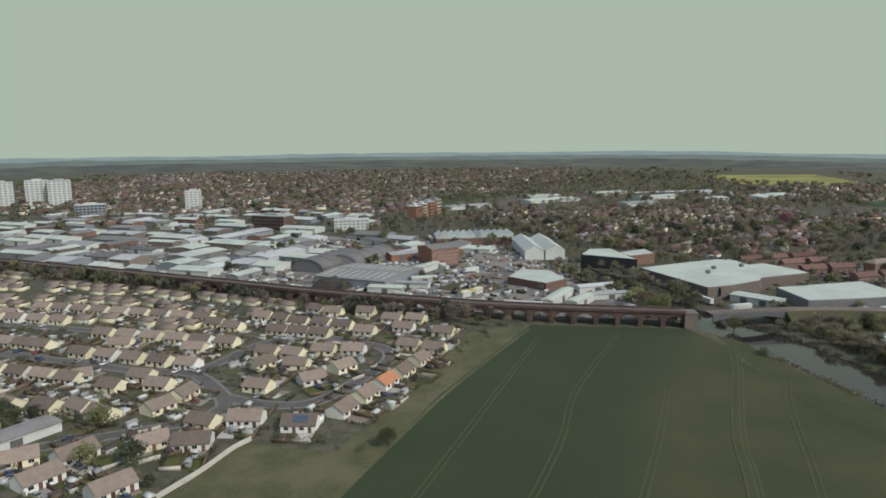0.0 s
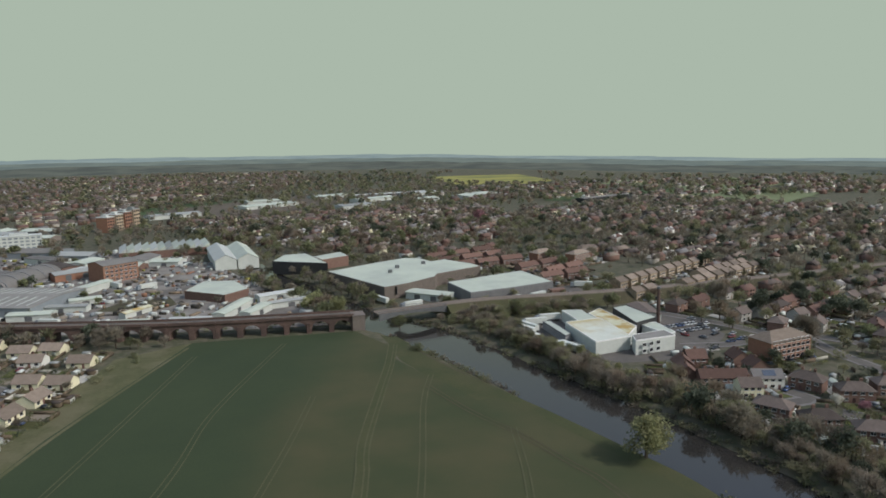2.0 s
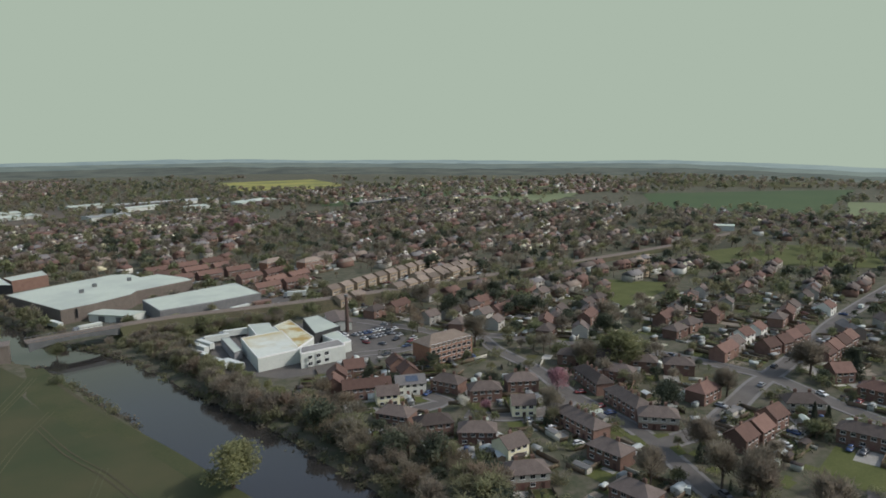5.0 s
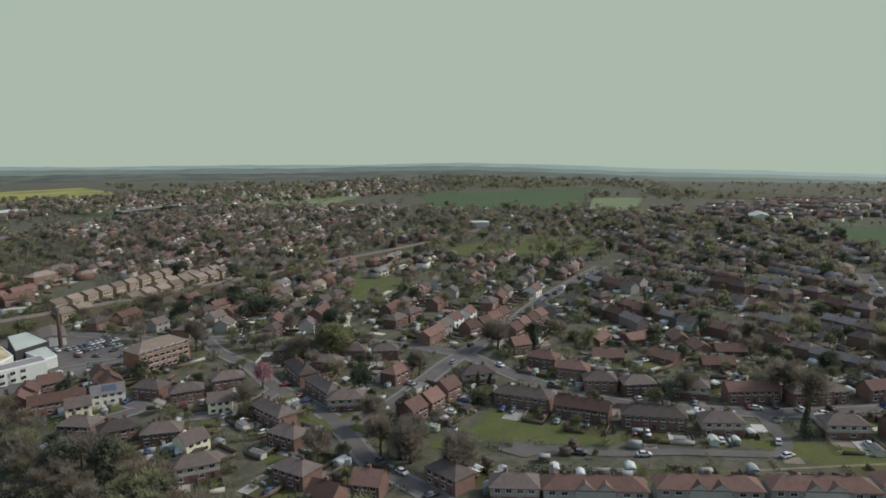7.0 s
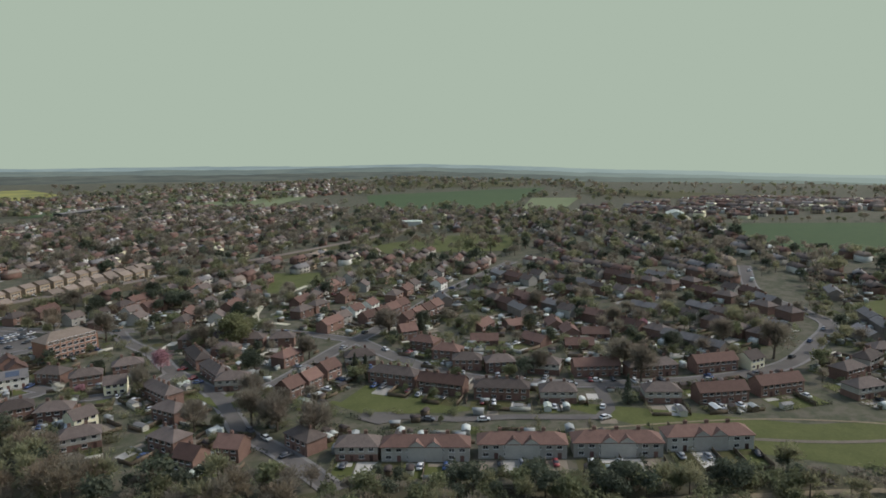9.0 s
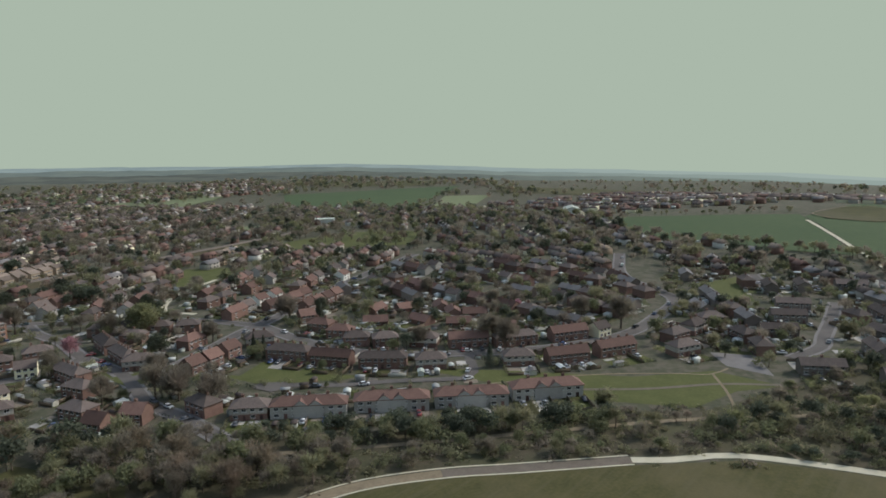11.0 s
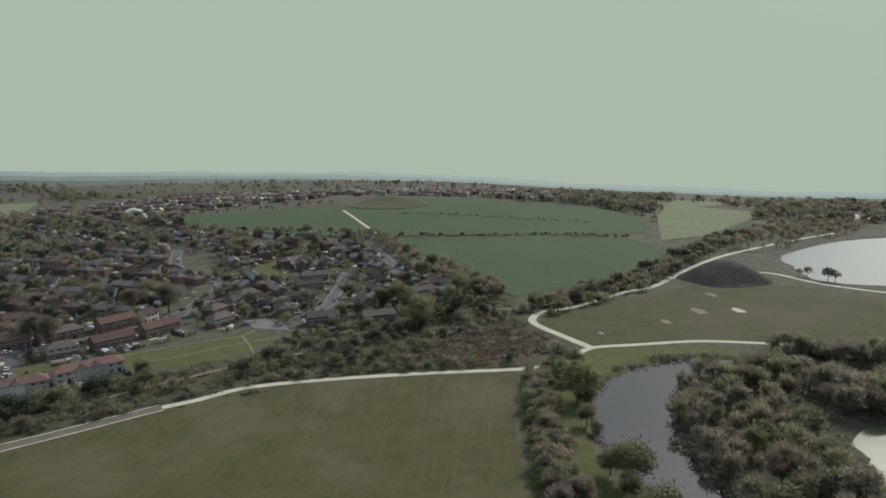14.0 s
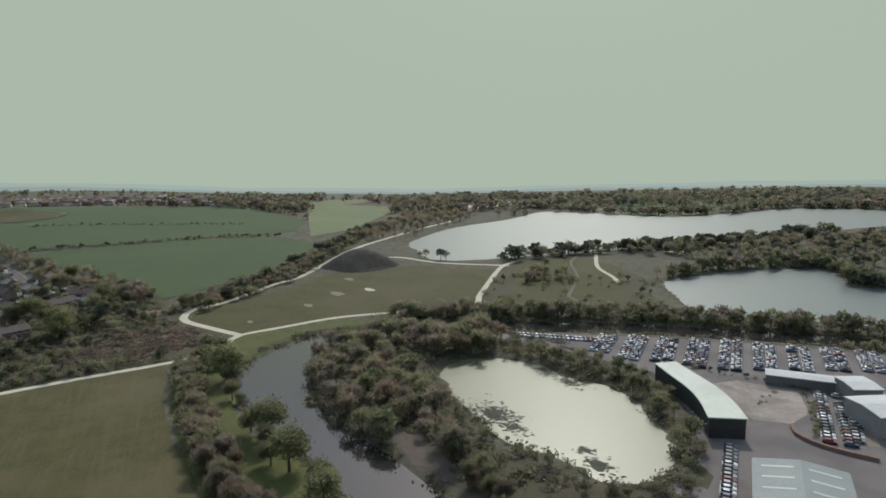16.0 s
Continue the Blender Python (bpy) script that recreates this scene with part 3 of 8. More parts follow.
def off_water(x, y):
    """The same, looked up on a grid of places worked out beforehand."""
    x, y = np.asarray(x, float), np.asarray(y, float)
    u, v = (x - RX) / RS, (y - RY) / RS
    n, m = RASTER.shape
    out = (u < 0) | (v < 0) | (u > n - 1.01) | (v > m - 1.01)
    u, v = np.clip(u, 0, n - 1.01), np.clip(v, 0, m - 1.01)
    i, j = u.astype(int), v.astype(int)
    a, b = u - i, v - j
    w = (RASTER[i, j] * (1 - a) + RASTER[i + 1, j] * a) * (1 - b) + (RASTER[i, j + 1] * (1 - a) + RASTER[i + 1, j + 1] * a) * b
    return np.where(out, 400.0, w)


def height(x, y):
    """The ground's height: flat valley, a hill to the south-east, land falling away far off, banks at the water."""
    x, y = np.asarray(x, float), np.asarray(y, float)
    z = 14 * np.exp(-((x - 900) ** 2 + (y + 200) ** 2) / (2 * 200 ** 2))
    z = z + 5 * np.exp(-((x - 940) ** 2 + (y + 205) ** 2) / (2 * 32 ** 2))
    dx, dy = x - HUB[0], y - HUB[1]
    r, az = np.hypot(dx, dy), np.degrees(np.arctan2(-dx, dy))
    slope = np.tan(np.radians(np.interp(az, DIP_AT, DIP) + np.interp(az, FALL_AT, FALL)))
    over = r - 95 / slope
    z = z - slope * 0.5 * (over + np.sqrt(over ** 2 + 160 ** 2)) * np.clip((r - 350) / 500, 0, 1)
    s = np.clip((5.0 - off_water(x, y)) / 8.0, 0, 1)
    return z - 2.6 * s * s * (3 - 2 * s)


def hz(x, y):
    return float(height(np.array([x]), np.array([y]))[0])


# ---------------------------------------------------------------- ground
def steps(lo, hi, fine, reach):
    c = list(np.arange(lo, hi + 0.1, fine))
    d, a, b = fine, lo, hi
    while b < reach or a > -reach:
        d *= 1.13
        a, b = a - d, b + d
        c = [a] + c + [b]
    return np.array(c)


gx, gy = steps(-290, 660, 6.0, 4700), steps(-720, 640, 6.0, 4700)
X, Y = np.meshgrid(gx, gy, indexing="ij")
Z = height(X, Y)
nx, ny = X.shape
idx = np.arange(nx * ny).reshape(nx, ny)
quads = np.stack([idx[:-1, :-1], idx[1:, :-1], idx[1:, 1:], idx[:-1, 1:]], -1).reshape(-1, 4)
me = triangles("ground", np.stack([X, Y, Z], -1).reshape(-1, 3), np.concatenate([quads[:, [0, 1, 2]], quads[:, [0, 2, 3]]]), np.zeros(2 * len(quads), int), [GROUND])
ground = tagged(new("ground", me), "brown-green valley ground with gardens and rough grass", "ground", kind="structure")


def sheet(name, pts, mat, label, lift=0.05, cuts=0, category="", smooth=0):
    """A patch of other ground that follows the relief, a little above it."""
    pts = [p[:2] for p in (curve_through(pts, smooth, True) if smooth else pts)]
    bm = bmesh.new()
    bm.faces.new([bm.verts.new((x, y, 0)) for x, y in pts])
    bmesh.ops.triangulate(bm, faces=bm.faces[:])
    for _ in range(cuts):
        long = [e for e in bm.edges if e.calc_length() > 9]
        bmesh.ops.subdivide_edges(bm, edges=long, cuts=1, use_grid_fill=True)
        bmesh.ops.triangulate(bm, faces=bm.faces[:])
    h = height(np.array([v.co.x for v in bm.verts]), np.array([v.co.y for v in bm.verts]))
    for v, z in zip(bm.verts, h):
        v.co.z = z + lift
    bmesh.ops.recalc_face_normals(bm, faces=bm.faces)
    if sum(f.normal.z for f in bm.faces) < 0:
        bmesh.ops.reverse_faces(bm, faces=bm.faces)
    me = bpy.data.meshes.new(name)
    bm.to_mesh(me)
    bm.free()
    me.materials.append(mat)
    return tagged(new(name, me), label, category or "ground", kind="structure")


def ribbon(name, pts, width, mat, label, lift=0.08, thick=0.0, step=5.0, category="road", kind="structure"):
    """A strip along a smooth line: a road, a path, a track."""
    c = curve_through([p[:2] for p in pts], step)
    v, hs = [], height(np.array([p[0] for p in c]), np.array([p[1] for p in c]))
    s = Shape()
    for i, p in enumerate(c):
        a, b = c[max(0, i - 1)], c[min(len(c) - 1, i + 1)]
        d = (b - a) / (np.linalg.norm(b - a) + 1e-9)
        for k in (-1, 1):
            v.append((p[0] - d[1] * k * -width / 2, p[1] + d[0] * k * -width / 2, hs[i] + lift))
    f = [(2 * i + 1, 2 * i, 2 * i + 2, 2 * i + 3)[::-1] for i in range(len(c) - 1)]
    s.add(v, f)
    if thick:
        low = [(x, y, z - thick) for x, y, z in v]
        k = len(v)
        s.add(low, [])
        s.f += [(2 * i, 2 * i + 2, k + 2 * i + 2, k + 2 * i) for i in range(len(c) - 1)] + [(2 * i + 3, 2 * i + 1, k + 2 * i + 1, k + 2 * i + 3) for i in range(len(c) - 1)]
        s.m += [0] * (2 * len(c) - 2)
    return structure(name, s, mat, label, category, kind)


# water
def water_strip(name, line, mat, label):
    s = Shape()
    n = len(line)
    vs = []
    for i, p in enumerate(line):
        a, b = line[max(0, i - 1)], line[min(n - 1, i + 1)]
        d = (b - a)[:2] / (np.linalg.norm((b - a)[:2]) + 1e-9)
        for k in (-1, 1):
            vs.append((p[0] + d[1] * k * (p[2] + 4), p[1] - d[0] * k * (p[2] + 4), -1.2))
    s.add(vs, [(2 * i, 2 * i + 1, 2 * i + 3, 2 * i + 2) for i in range(n - 1)])
    return structure(name, s, mat, label, "water")


def water_basin(name, outline, mat, label, grow=3.0):
    cx, cy = np.mean([p[0] for p in outline]), np.mean([p[1] for p in outline])
    pts = []
    n = len(outline)
    for i in range(n):
        a, b = outline[i - 1], outline[(i + 1) % n]
        d = (b - a) / np.linalg.norm(b - a)
        pts.append((outline[i][0] + d[1] * grow, outline[i][1] - d[0] * grow))
    if not inside(outline[0][0], outline[0][1], pts):
        pts = [(2 * p[0] - q[0], 2 * p[1] - q[1]) for p, q in zip(outline, pts)]
    ob = sheet(name, pts, mat, label, 0, 0, "water")
    for v in ob.data.vertices:
        v.co.z = -1.2
    return ob


water_strip("water_river_north", RIVER_C, WATER_RIVER, "dark calm river between grassy banks")
water_strip("water_river_south", RIVER_S, WATER_RIVER, "dark calm river bending through woods")
water_basin("water_pond", BASINS[0], WATER_POND, "glittering pond ringed by trees")
water_basin("water_lake_far", BASINS[1], WATER_LAKE, "broad pale lake with wooded shores")
water_basin("water_lake_near", BASINS[2], WATER_CALM, "pale lake below a grass bank")
water_basin("water_lake_top", BASINS[3], WATER_LAKE, "distant strip of pale lake")

# fields and greens
sheet("wheat_field", [(60, 354), (8, 256), (-23, 180), (-70, 60), (20, 40), (92, 40), (150, 62), (176, 96), (180, 128), (176, 150), (172, 171), (168, 200), (164, 236), (160, 290), (155, 310), (149, 336)], WHEAT, "dark green young wheat field thinning to olive", 0.05, 3, "field")
sheet("river_meadow", [(-130, 100), (-40, 70), (60, 60), (180, 120), (222, 80), (235, -15), (240, -214), (205, -225), (100, -235), (-100, -210), (-160, -50)], MEADOW, "rough olive grass along the river", 0.02, 3, "grass")
sheet("rough_grass", [(26, 342), (60, 354), (8, 256), (-23, 180), (-70, 60), (-130, 100), (-68, 190), (-58, 218), (-28, 209), (-9, 245)], ROUGH, "rough grass strip between houses and wheat", 0.05, 2, "grass")
sheet("pasture", [(233, -24), (256, -36), (271, -54), (283, -73), (300, -101), (306, -112), (315, -128), (319, -156), (319, -193), (318, -231), (280, -221), (242, -215), (205, -212), (120, -215), (50, -170), (40, -100), (90, -30), (160, 0), (200, 10)], PASTURE, "mown olive pasture with faint stripes", 0.05, 3, "field")
sheet("meadow", [(382, -257), (350, -266), (346, -273), (345, -294), (343, -325), (329, -365), (323, -397), (392, -472), (440, -436), (459, -381), (436, -345), (410, -291), (405, -266)], MEADOW, "flat grass meadow ringed by gravel paths", 0.05, 3, "field")
sheet("bank_grass", [(320, -233), (280, -223), (242, -217), (205, -214), (120, -217), (90, -240), (120, -262), (180, -256), (215, -256), (270, -262), (300, -275), (312, -300), (310, -330), (322, -345), (338, -325), (342, -275), (336, -262)], LAWN, "green river bank grass", 0.04, 3, "grass")
sheet("hill_field_upper", [(858, 32), (876, -146), (667, -181), (680, -100), (721, -20)], FARFIELD, "green crop field on the hillside", 0.3, 5, "field")
sheet("hill_field_top", [(660, -190), (860, -150), (985, -222), (880, -459), (735, -473), (655, -430), (652, -336)], FARFIELD, "green crop field below the hilltop", 0.3, 5, "field")
sheet("hill_knoll", [(826, -205), (842, -170), (882, -157), (918, -185), (922, -212), (900, -242), (872, -254), (842, -238)], MEADOW, "rough olive grass on the hilltop", 0.8, 4, "grass")
sheet("hill_field_lower", [(646, -196), (648, -336), (628, -405), (568, -415), (484, -343), (441, -258), (501, -243)], FARFIELD, "large green crop field beside houses", 0.3, 5, "field")
sheet("far_field_pale", [(962, -563), (943, -651), (803, -638), (723, -554), (783, -508)], PALEFIELD, "pale sunlit pasture", 0.4, 4, "field")
sheet("far_field_mid", [(1008.2, -592.5), (989.8, -757.0), (752.1, -592.1), (638.6, -483.1), (615.8, -427.8)], PALEFIELD, "pale rough pasture below the hill", 0.35, 4, "field")
sheet("far_field_north", [(1110, 700), (1410, 478), (962, 345), (918, 537)], FARFIELD, "wide green field beyond the town", 0.4, 4, "field")
sheet("far_field_east", [(1158, 391), (1184, 318), (991, 263), (972, 317)], PALEFIELD, "pale green field beyond the town", 0.6, 4, "field")
sheet("rapeseed_field", [(744, 1750), (996, 1686), (917, 1380), (808, 1285), (670, 1388)], RAPE, "bright yellow flowering rapeseed field", 0.5, 3, "field")
sheet("park_triangle", [(483, 277), (507, 234), (421, 215), (440, 240)], LAWN, "green recreation ground", 0.06, 0, "grass")
sheet("park_strip", [(706, 432), (745, 383), (701, 366), (680, 410)], PALEFIELD, "pale green playing field", 0.3, 0, "grass")
sheet("park_wide", [(600, 297), (704, 280), (735, 206), (648, 162), (583, 267)], LAWN, "parkland grass with trees", 0.2, 0, "grass")
sheet("green_bank", [(349, 3), (362, -40), (373, -84), (392, -112), (384, -138), (372, -122), (350, -110), (342, -70)], LAWN, "green slope beside the terraces", 0.06, 2, "grass")
sheet("green_close", [(309, 62), (331, 66), (326, 41), (333, 14), (324, 22), (308, 48)], LAWN, "lawn in front of houses", 0.06, 0, "grass")
sheet("green_court", [(556, -92), (577, -108), (516, -122), (512, -105)], LAWN, "small lawn among houses", 0.06, 0, "grass")
sheet("river_bank", [(148, 334), (146, 300), (143, 284), (146, 258), (150, 246), (153, 225), (162, 225), (163, 246), (160, 287), (156, 320), (155, 336)], VERGE, "rough grass bank between wheat and river", 0.07, 2, "grass")
sheet("wood_bank", [(213, -273), (209, -279), (187, -285), (164, -276), (168, -268), (180, -265), (196, -268)], DRYGRASS, "bare brown slope above the river", 0.09, 2, "ground")
sheet("yard_grass", [(12, 450), (27, 471), (53, 474), (57, 446), (40, 431)], SCRUB_FLOOR, "weedy dark grass between yards", 0.09, 1, "grass")
sheet("lake_meadow", [(318, -425), (346, -448), (392, -486), (402, -505), (402, -560), (345, -548), (322, -520), (290, -485), (268, -466), (300, -440)], MEADOW, "rough grass between meadow and lake", 0.07, 3, "grass")
sheet("scrub_floor_east", [(236, -18), (257, -30), (273, -48), (286, -67), (304, -95), (310, -108), (319, -124), (323, -154), (323, -190), (323, -240), (340, -266), (362, -262), (396, -256), (440, -258), (500, -243), (480, -200), (430, -160), (386, -140), (350, -115), (330, -75), (290, -20), (265, 20), (240, 40), (215, 10)], SCRUB_FLOOR, "brown scrub floor between houses and pasture", 0.04, 3, "ground")
sheet("reed_patch", [(326, -200), (341, -262), (378, -254), (384, -240), (378, -212), (362, -192), (344, -194)], DRYGRASS, "reddish dry grass patch", 0.09, 1, "grass")
sheet("wood_floor", [(172, -270), (212, -267), (250, -268), (285, -281), (303, -296), (300, -330), (280, -372), (255, -392), (230, -384), (205, -392), (170, -372), (120, -330), (110, -290)], SCRUB_FLOOR, "leaf-littered floor of river wood", 0.04, 3, "ground")
sheet("wood_floor_south", [(322, -348), (323, -398), (392, -474), (408, -500), (415, -560), (300, -530), (238, -484), (160, -530), (60, -570), (80, -520), (160, -488), (236, -428), (286, -388)], SCRUB_FLOOR, "scrub floor between meadow and lake", 0.04, 3, "ground")
sheet("industrial_yard", [(-350, 585), (-249, 530), (-135, 468), (-62, 428), (-13, 405), (59, 376), (132, 355), (125, 400), (112, 470), (96, 560), (60, 700), (-60, 720), (-330, 760)], YARD, "stained concrete industrial yards", 0.05, 2, "yard")
sheet("store_yard", [(160, 365), (200, 352), (290, 344), (300, 380), (262, 430), (232, 490), (170, 500), (150, 470)], ASPHALT, "asphalt yard round the stores", 0.06, 0, "yard")
sheet("factory_yard", [(210, 262), (222, 306), (250, 318), (312, 300), (300, 250), (266, 226), (228, 236)], ASPHALT, "asphalt factory yard", 0.06, 0, "yard")
sheet("car_park", [(276, -366), (251, -399), (225, -426), (195, -453), (146, -487), (60, -520), (40, -440), (60, -380), (90, -320), (128, -318), (142, -350), (166, -375), (192, -390), (232, -380)], CARPARK, "wide worn asphalt car park", 0.05, 2, "yard")
sheet("yard_earth", [(132, -426), (126, -423), (107, -391), (113, -387)], SOIL, "strip of pale bare earth in the works yard", 0.1, 0, "ground")
sheet("demolition_lot", [(170, -396), (166, -408), (146, -416), (133, -399), (132, -386), (141, -379), (153, -383)], CLEARED, "cleared lot of bare pale earth", 0.1, 0, "ground")

# ---------------------------------------------------------------- roads, paths, tracks
TAKEN = []   # circles x, y, r that stand full
LANES = []   # lines with half widths that stay free


def road(name, pts, width, mat=ASPHALT, label="grey asphalt estate road", lift=0.1, walks=True, category="road"):
    LANES.append([(p[0], p[1], width / 2 + (2.2 if walks else 0.5)) for p in curve_through([q[:2] for q in pts], 15)])
    if walks:
        ribbon(name.replace("road", "pavement"), pts, width + 2.6, PAVING, "pale pavement strip beside the road", lift + 0.09, 0.12, category="pavement")
        return ribbon(name, pts, width, mat, label, lift + 0.12, 0, category=category)
    return ribbon(name, pts, width, mat, label, lift, 0, category=category)


ROADS = [
    [(330, 232), (320, 207), (314, 177), (303, 148), (296, 116), (290, 101), (280, 82), (275, 72), (271, 50), (262, 20)],
    [(292, 101), (311, 98), (335, 102), (363, 108), (380, 110), (430, 117), (472, 126), (536, 134), (600, 140)],
    [(376, 107), (365, 78), (358, 49), (360, 24), (371, -3), (386, -29), (408, -54), (434, -71), (470, -78), (505, -81), (528, -66), (566, -38), (640, -20)],
    [(376, 107), (375, 123), (373, 142), (368, 160), (352, 190), (330, 232), (318, 239), (291, 236), (267, 244)],
    [(307, 43), (313, 34), (320, 17), (331, 2), (346, -24), (354, -24), (375, -12)],
    [(420, -140), (440, -151), (458, -153), (487, -157), (527, -161)],
    [(588, -117), (527, -133)],
    [(618, -170), (594, -184), (550, -192), (511, -196)],
    [(261, 159), (271, 147), (289, 142), (301, 146)],
    [(248, 174), (263, 173), (262, 182)],
    [(-202, 330), (-158, 311), (-122, 296), (-98, 290), (-82, 270), (-73, 251), (-81, 239), (-98, 230), (-140, 215)],
    [(-98, 290), (-88, 309), (-76, 334), (-52, 347)],
    [(-75, 260), (-56, 251), (-39, 253), (-24, 277), (-13, 302), (-16, 319), (-31, 331), (-58, 348)],
    [(-300, 405), (-234, 385), (-187, 371), (-127, 347), (-88, 333)],
    [(300, 294), (313, 261), (318, 239)],
]
for i, r in enumerate(ROADS):
    road("road_%d" % (i + 1), r, 6.4 if i in (1, 2) else 4.4 if i == 4 else 5.2, walks=i != 4, lift=0.22 if i == 4 else 0.1)
structure("road_green", Shape().add([(288, 112, 0.24), (300, 104, 0.24), (292, 92, 0.24), (284, 94, 0.24)], [(0, 1, 2, 3)]), LAWN, "small triangle of grass at the road junction", "grass")
road("path_pasture", [(215, -8), (236, -21), (256, -33), (272, -51)], 4.5, STRAW, "straw-strewn earth path with pale edges", 0.1, False, "path")
road("path_pasture_east", [(272, -51), (284, -70), (294, -86), (302, -98)], 4.5, EARTHPATH, "trodden earth path with pale edges", 0.11, False, "path")
road("path_gravel", [(302, -98), (307, -109), (317, -125), (321, -155), (322, -193), (321, -238), (326, -250), (335, -262), (343, -271), (344, -293), (344, -325), (333, -360), (323, -397), (342, -418), (396, -477), (408, -498), (413, -522), (400, -580), (360, -640)], 3.5, GRAVEL, "pale gravel path along field edge", 0.12, False, "path")
for side in (-2.9, 2.9):
    ribbon("path_edge", [(236 + side * 0.6, -21 + side * 0.8), (256 + side * 0.7, -33 + side * 0.7), (272 + side * 0.8, -51 + side * 0.6), (284 + side * 0.85, -70 + side * 0.5), (302 + side * 0.85, -98 + side * 0.5)], 0.7, GRAVEL, "pale stone edging of the path", 0.16, 0, 4.0, "path")
road("path_loop", [(343, -271), (361, -264), (384, -256), (396, -258), (407, -266), (414, -286), (441, -324), (454, -349), (502, -397), (540, -440), (571, -487), (604, -540), (640, -607)], 4.2, GRAVEL, "pale gravel loop path", 0.13, False, "path")
road("path_meadow_edge", [(459, -381), (482, -436), (440, -455), (400, -489)], 4.0, GRAVEL, "pale gravel path by the mound", 0.14, False, "path")
road("path_lake", [(305, -455), (284, -450), (268, -454), (217, -487), (164, -530)], 2.2, EARTHPATH, "narrow path along the lake bank", 0.14, False, "path")
road("path_rise", [(305, -455), (342, -500), (381, -533), (400, -560)], 2.2, EARTHPATH, "narrow path over the rough grass", 0.14, False, "path")
road("path_shore", [(400, -580), (358, -537), (328, -519), (313, -508)], 3.0, GRAVEL, "pale gravel spur to the lake shore", 0.15, False, "path")
road("path_hill", [(830, -152), (662, -187), (621, -194)], 3.4, GRAVEL, "pale track between hill fields", 0.6, False, "path")
road("path_ring", [(842, -172), (862, -160), (882, -159), (908, -176), (920, -206), (903, -238), (874, -252), (846, -240)], 1.6, STRAW, "pale ring path round the hilltop", 1.6, False, "path")
road("path_green", [(330, -18), (366, -64), (382, -96), (387, -111), (397, -117)], 1.1, STRAW, "narrow pale path over the green", 0.13, False, "path")
road("path_green_low", [(340, -40), (360, -88), (377, -115), (385, -137)], 2.0, EARTHPATH, "narrow pale path over the green", 0.14, False, "path")
road("path_steps", [(388, -112), (372, -118), (357, -122), (347, -123), (335, -130), (327, -137), (321, -143)], 1.1, STRAW, "pale path down to the footbridge", 0.15, False, "path")
road("path_scrub", [(250, 20), (290, -40), (306, -62), (317, -78), (332, -99), (345, -120), (360, -148), (400, -190), (420, -230), (408, -262)], 2.6, STRAW, "pale earth track through scrub", 0.11, False, "path")
road("path_park", [(382, 160), (382, 185), (416, 211), (461, 223)], 3.5, GRAVEL, "pale path beside the recreation ground", 0.12, False, "path")
road("path_river", [(152, 318), (158, 272), (164, 238), (171, 201), (176, 168), (180, 144), (180, 120)], 1.4, SCRUB_FLOOR, "dark trodden bank path", 0.13, False, "path")
sheet("plaza", [(416, -108), (418, -126), (394, -134), (400, -116)], PAVING, "pale paved parking court", 0.12, 0, "yard")
sheet("cul_de_sac", [(303, 47), (309, 49), (314, 40), (311, 33), (303, 38)], ASPHALT, "rounded grey turning place", 0.26, 0, "road")
for i, (x, y, r) in enumerate([(378, -322, 2.6), (394, -348, 4.0), (392, -369, 3.2), (451, -389, 4.5), (364, -283, 1.6), (428, -373, 3.0)]):
    sheet("bare_patch_%d" % (i + 1), [(x + r * 1.5 * math.cos(a) * (1 + 0.25 * math.sin(3 * a + i)), y + r * math.sin(a) * (1 + 0.2 * math.cos(2 * a))) for a in np.arange(0, 6.2, 0.5)], GRAVEL if i in (2, 3) else SOIL, "bare pale patch in the meadow", 0.1, 0, "ground")

# wheel tracks in the wheat
TRACKS = [[(101, 332), (62, 257), (43, 204), (0, 110)], [(60, 330), (9, 204), (-30, 110)], [(98, 256), (83, 221), (69, 191), (30, 110)], [(148, 259), (134, 232), (109, 171), (72, 90)],
          [(142, 247), (146, 217), (152, 193), (156, 167), (158, 147), (150, 90)], [(153, 198), (136, 158), (100, 90)]]
for line in TRACKS:
    for side in (-0.95, 0.95):
        d = np.array(line[-1]) - np.array(line[0])
        d = d / np.linalg.norm(d)
        ribbon("wheel_track", [(p[0] - d[1] * side, p[1] + d[0] * side) for p in line], 0.5, SCRUB_FLOOR if line is TRACKS[4] else TRACK, "faint wheel track pressed into young wheat", 0.15, 0, 8.0, "track")
LANE = [(148, 307), (137, 280), (123, 250), (103, 206), (94, 179), (62, 100)]
ribbon("field_lane", LANE, 3.4, VERGE, "grassy lane through the wheat", 0.13, 0, 8.0, "track")
for side in (-2.0, -0.5, 2.0):
    ribbon("wheel_track", [(p[0] - 0.9 * side, p[1] + 0.42 * side) for p in LANE], 0.55, TRACK if side else MEADOW, "pale worn rut of the grassy lane", 0.17, 0, 8.0, "track")
ribbon("field_edge_track", [(-38, 140), (-21, 185), (-5, 222), (11, 258), (34, 302), (58, 346)], 1.5, ROUGH, "pale trodden track along the edge of the wheat", 0.13, 0, 8.0, "track")
ribbon("river_verge", [(151, 321), (155, 272), (161, 238), (169, 200), (175, 164), (178, 143), (176, 110)], 6.0, VERGE, "rough grass verge along the river bank", 0.1, 0, 6.0, "grass")

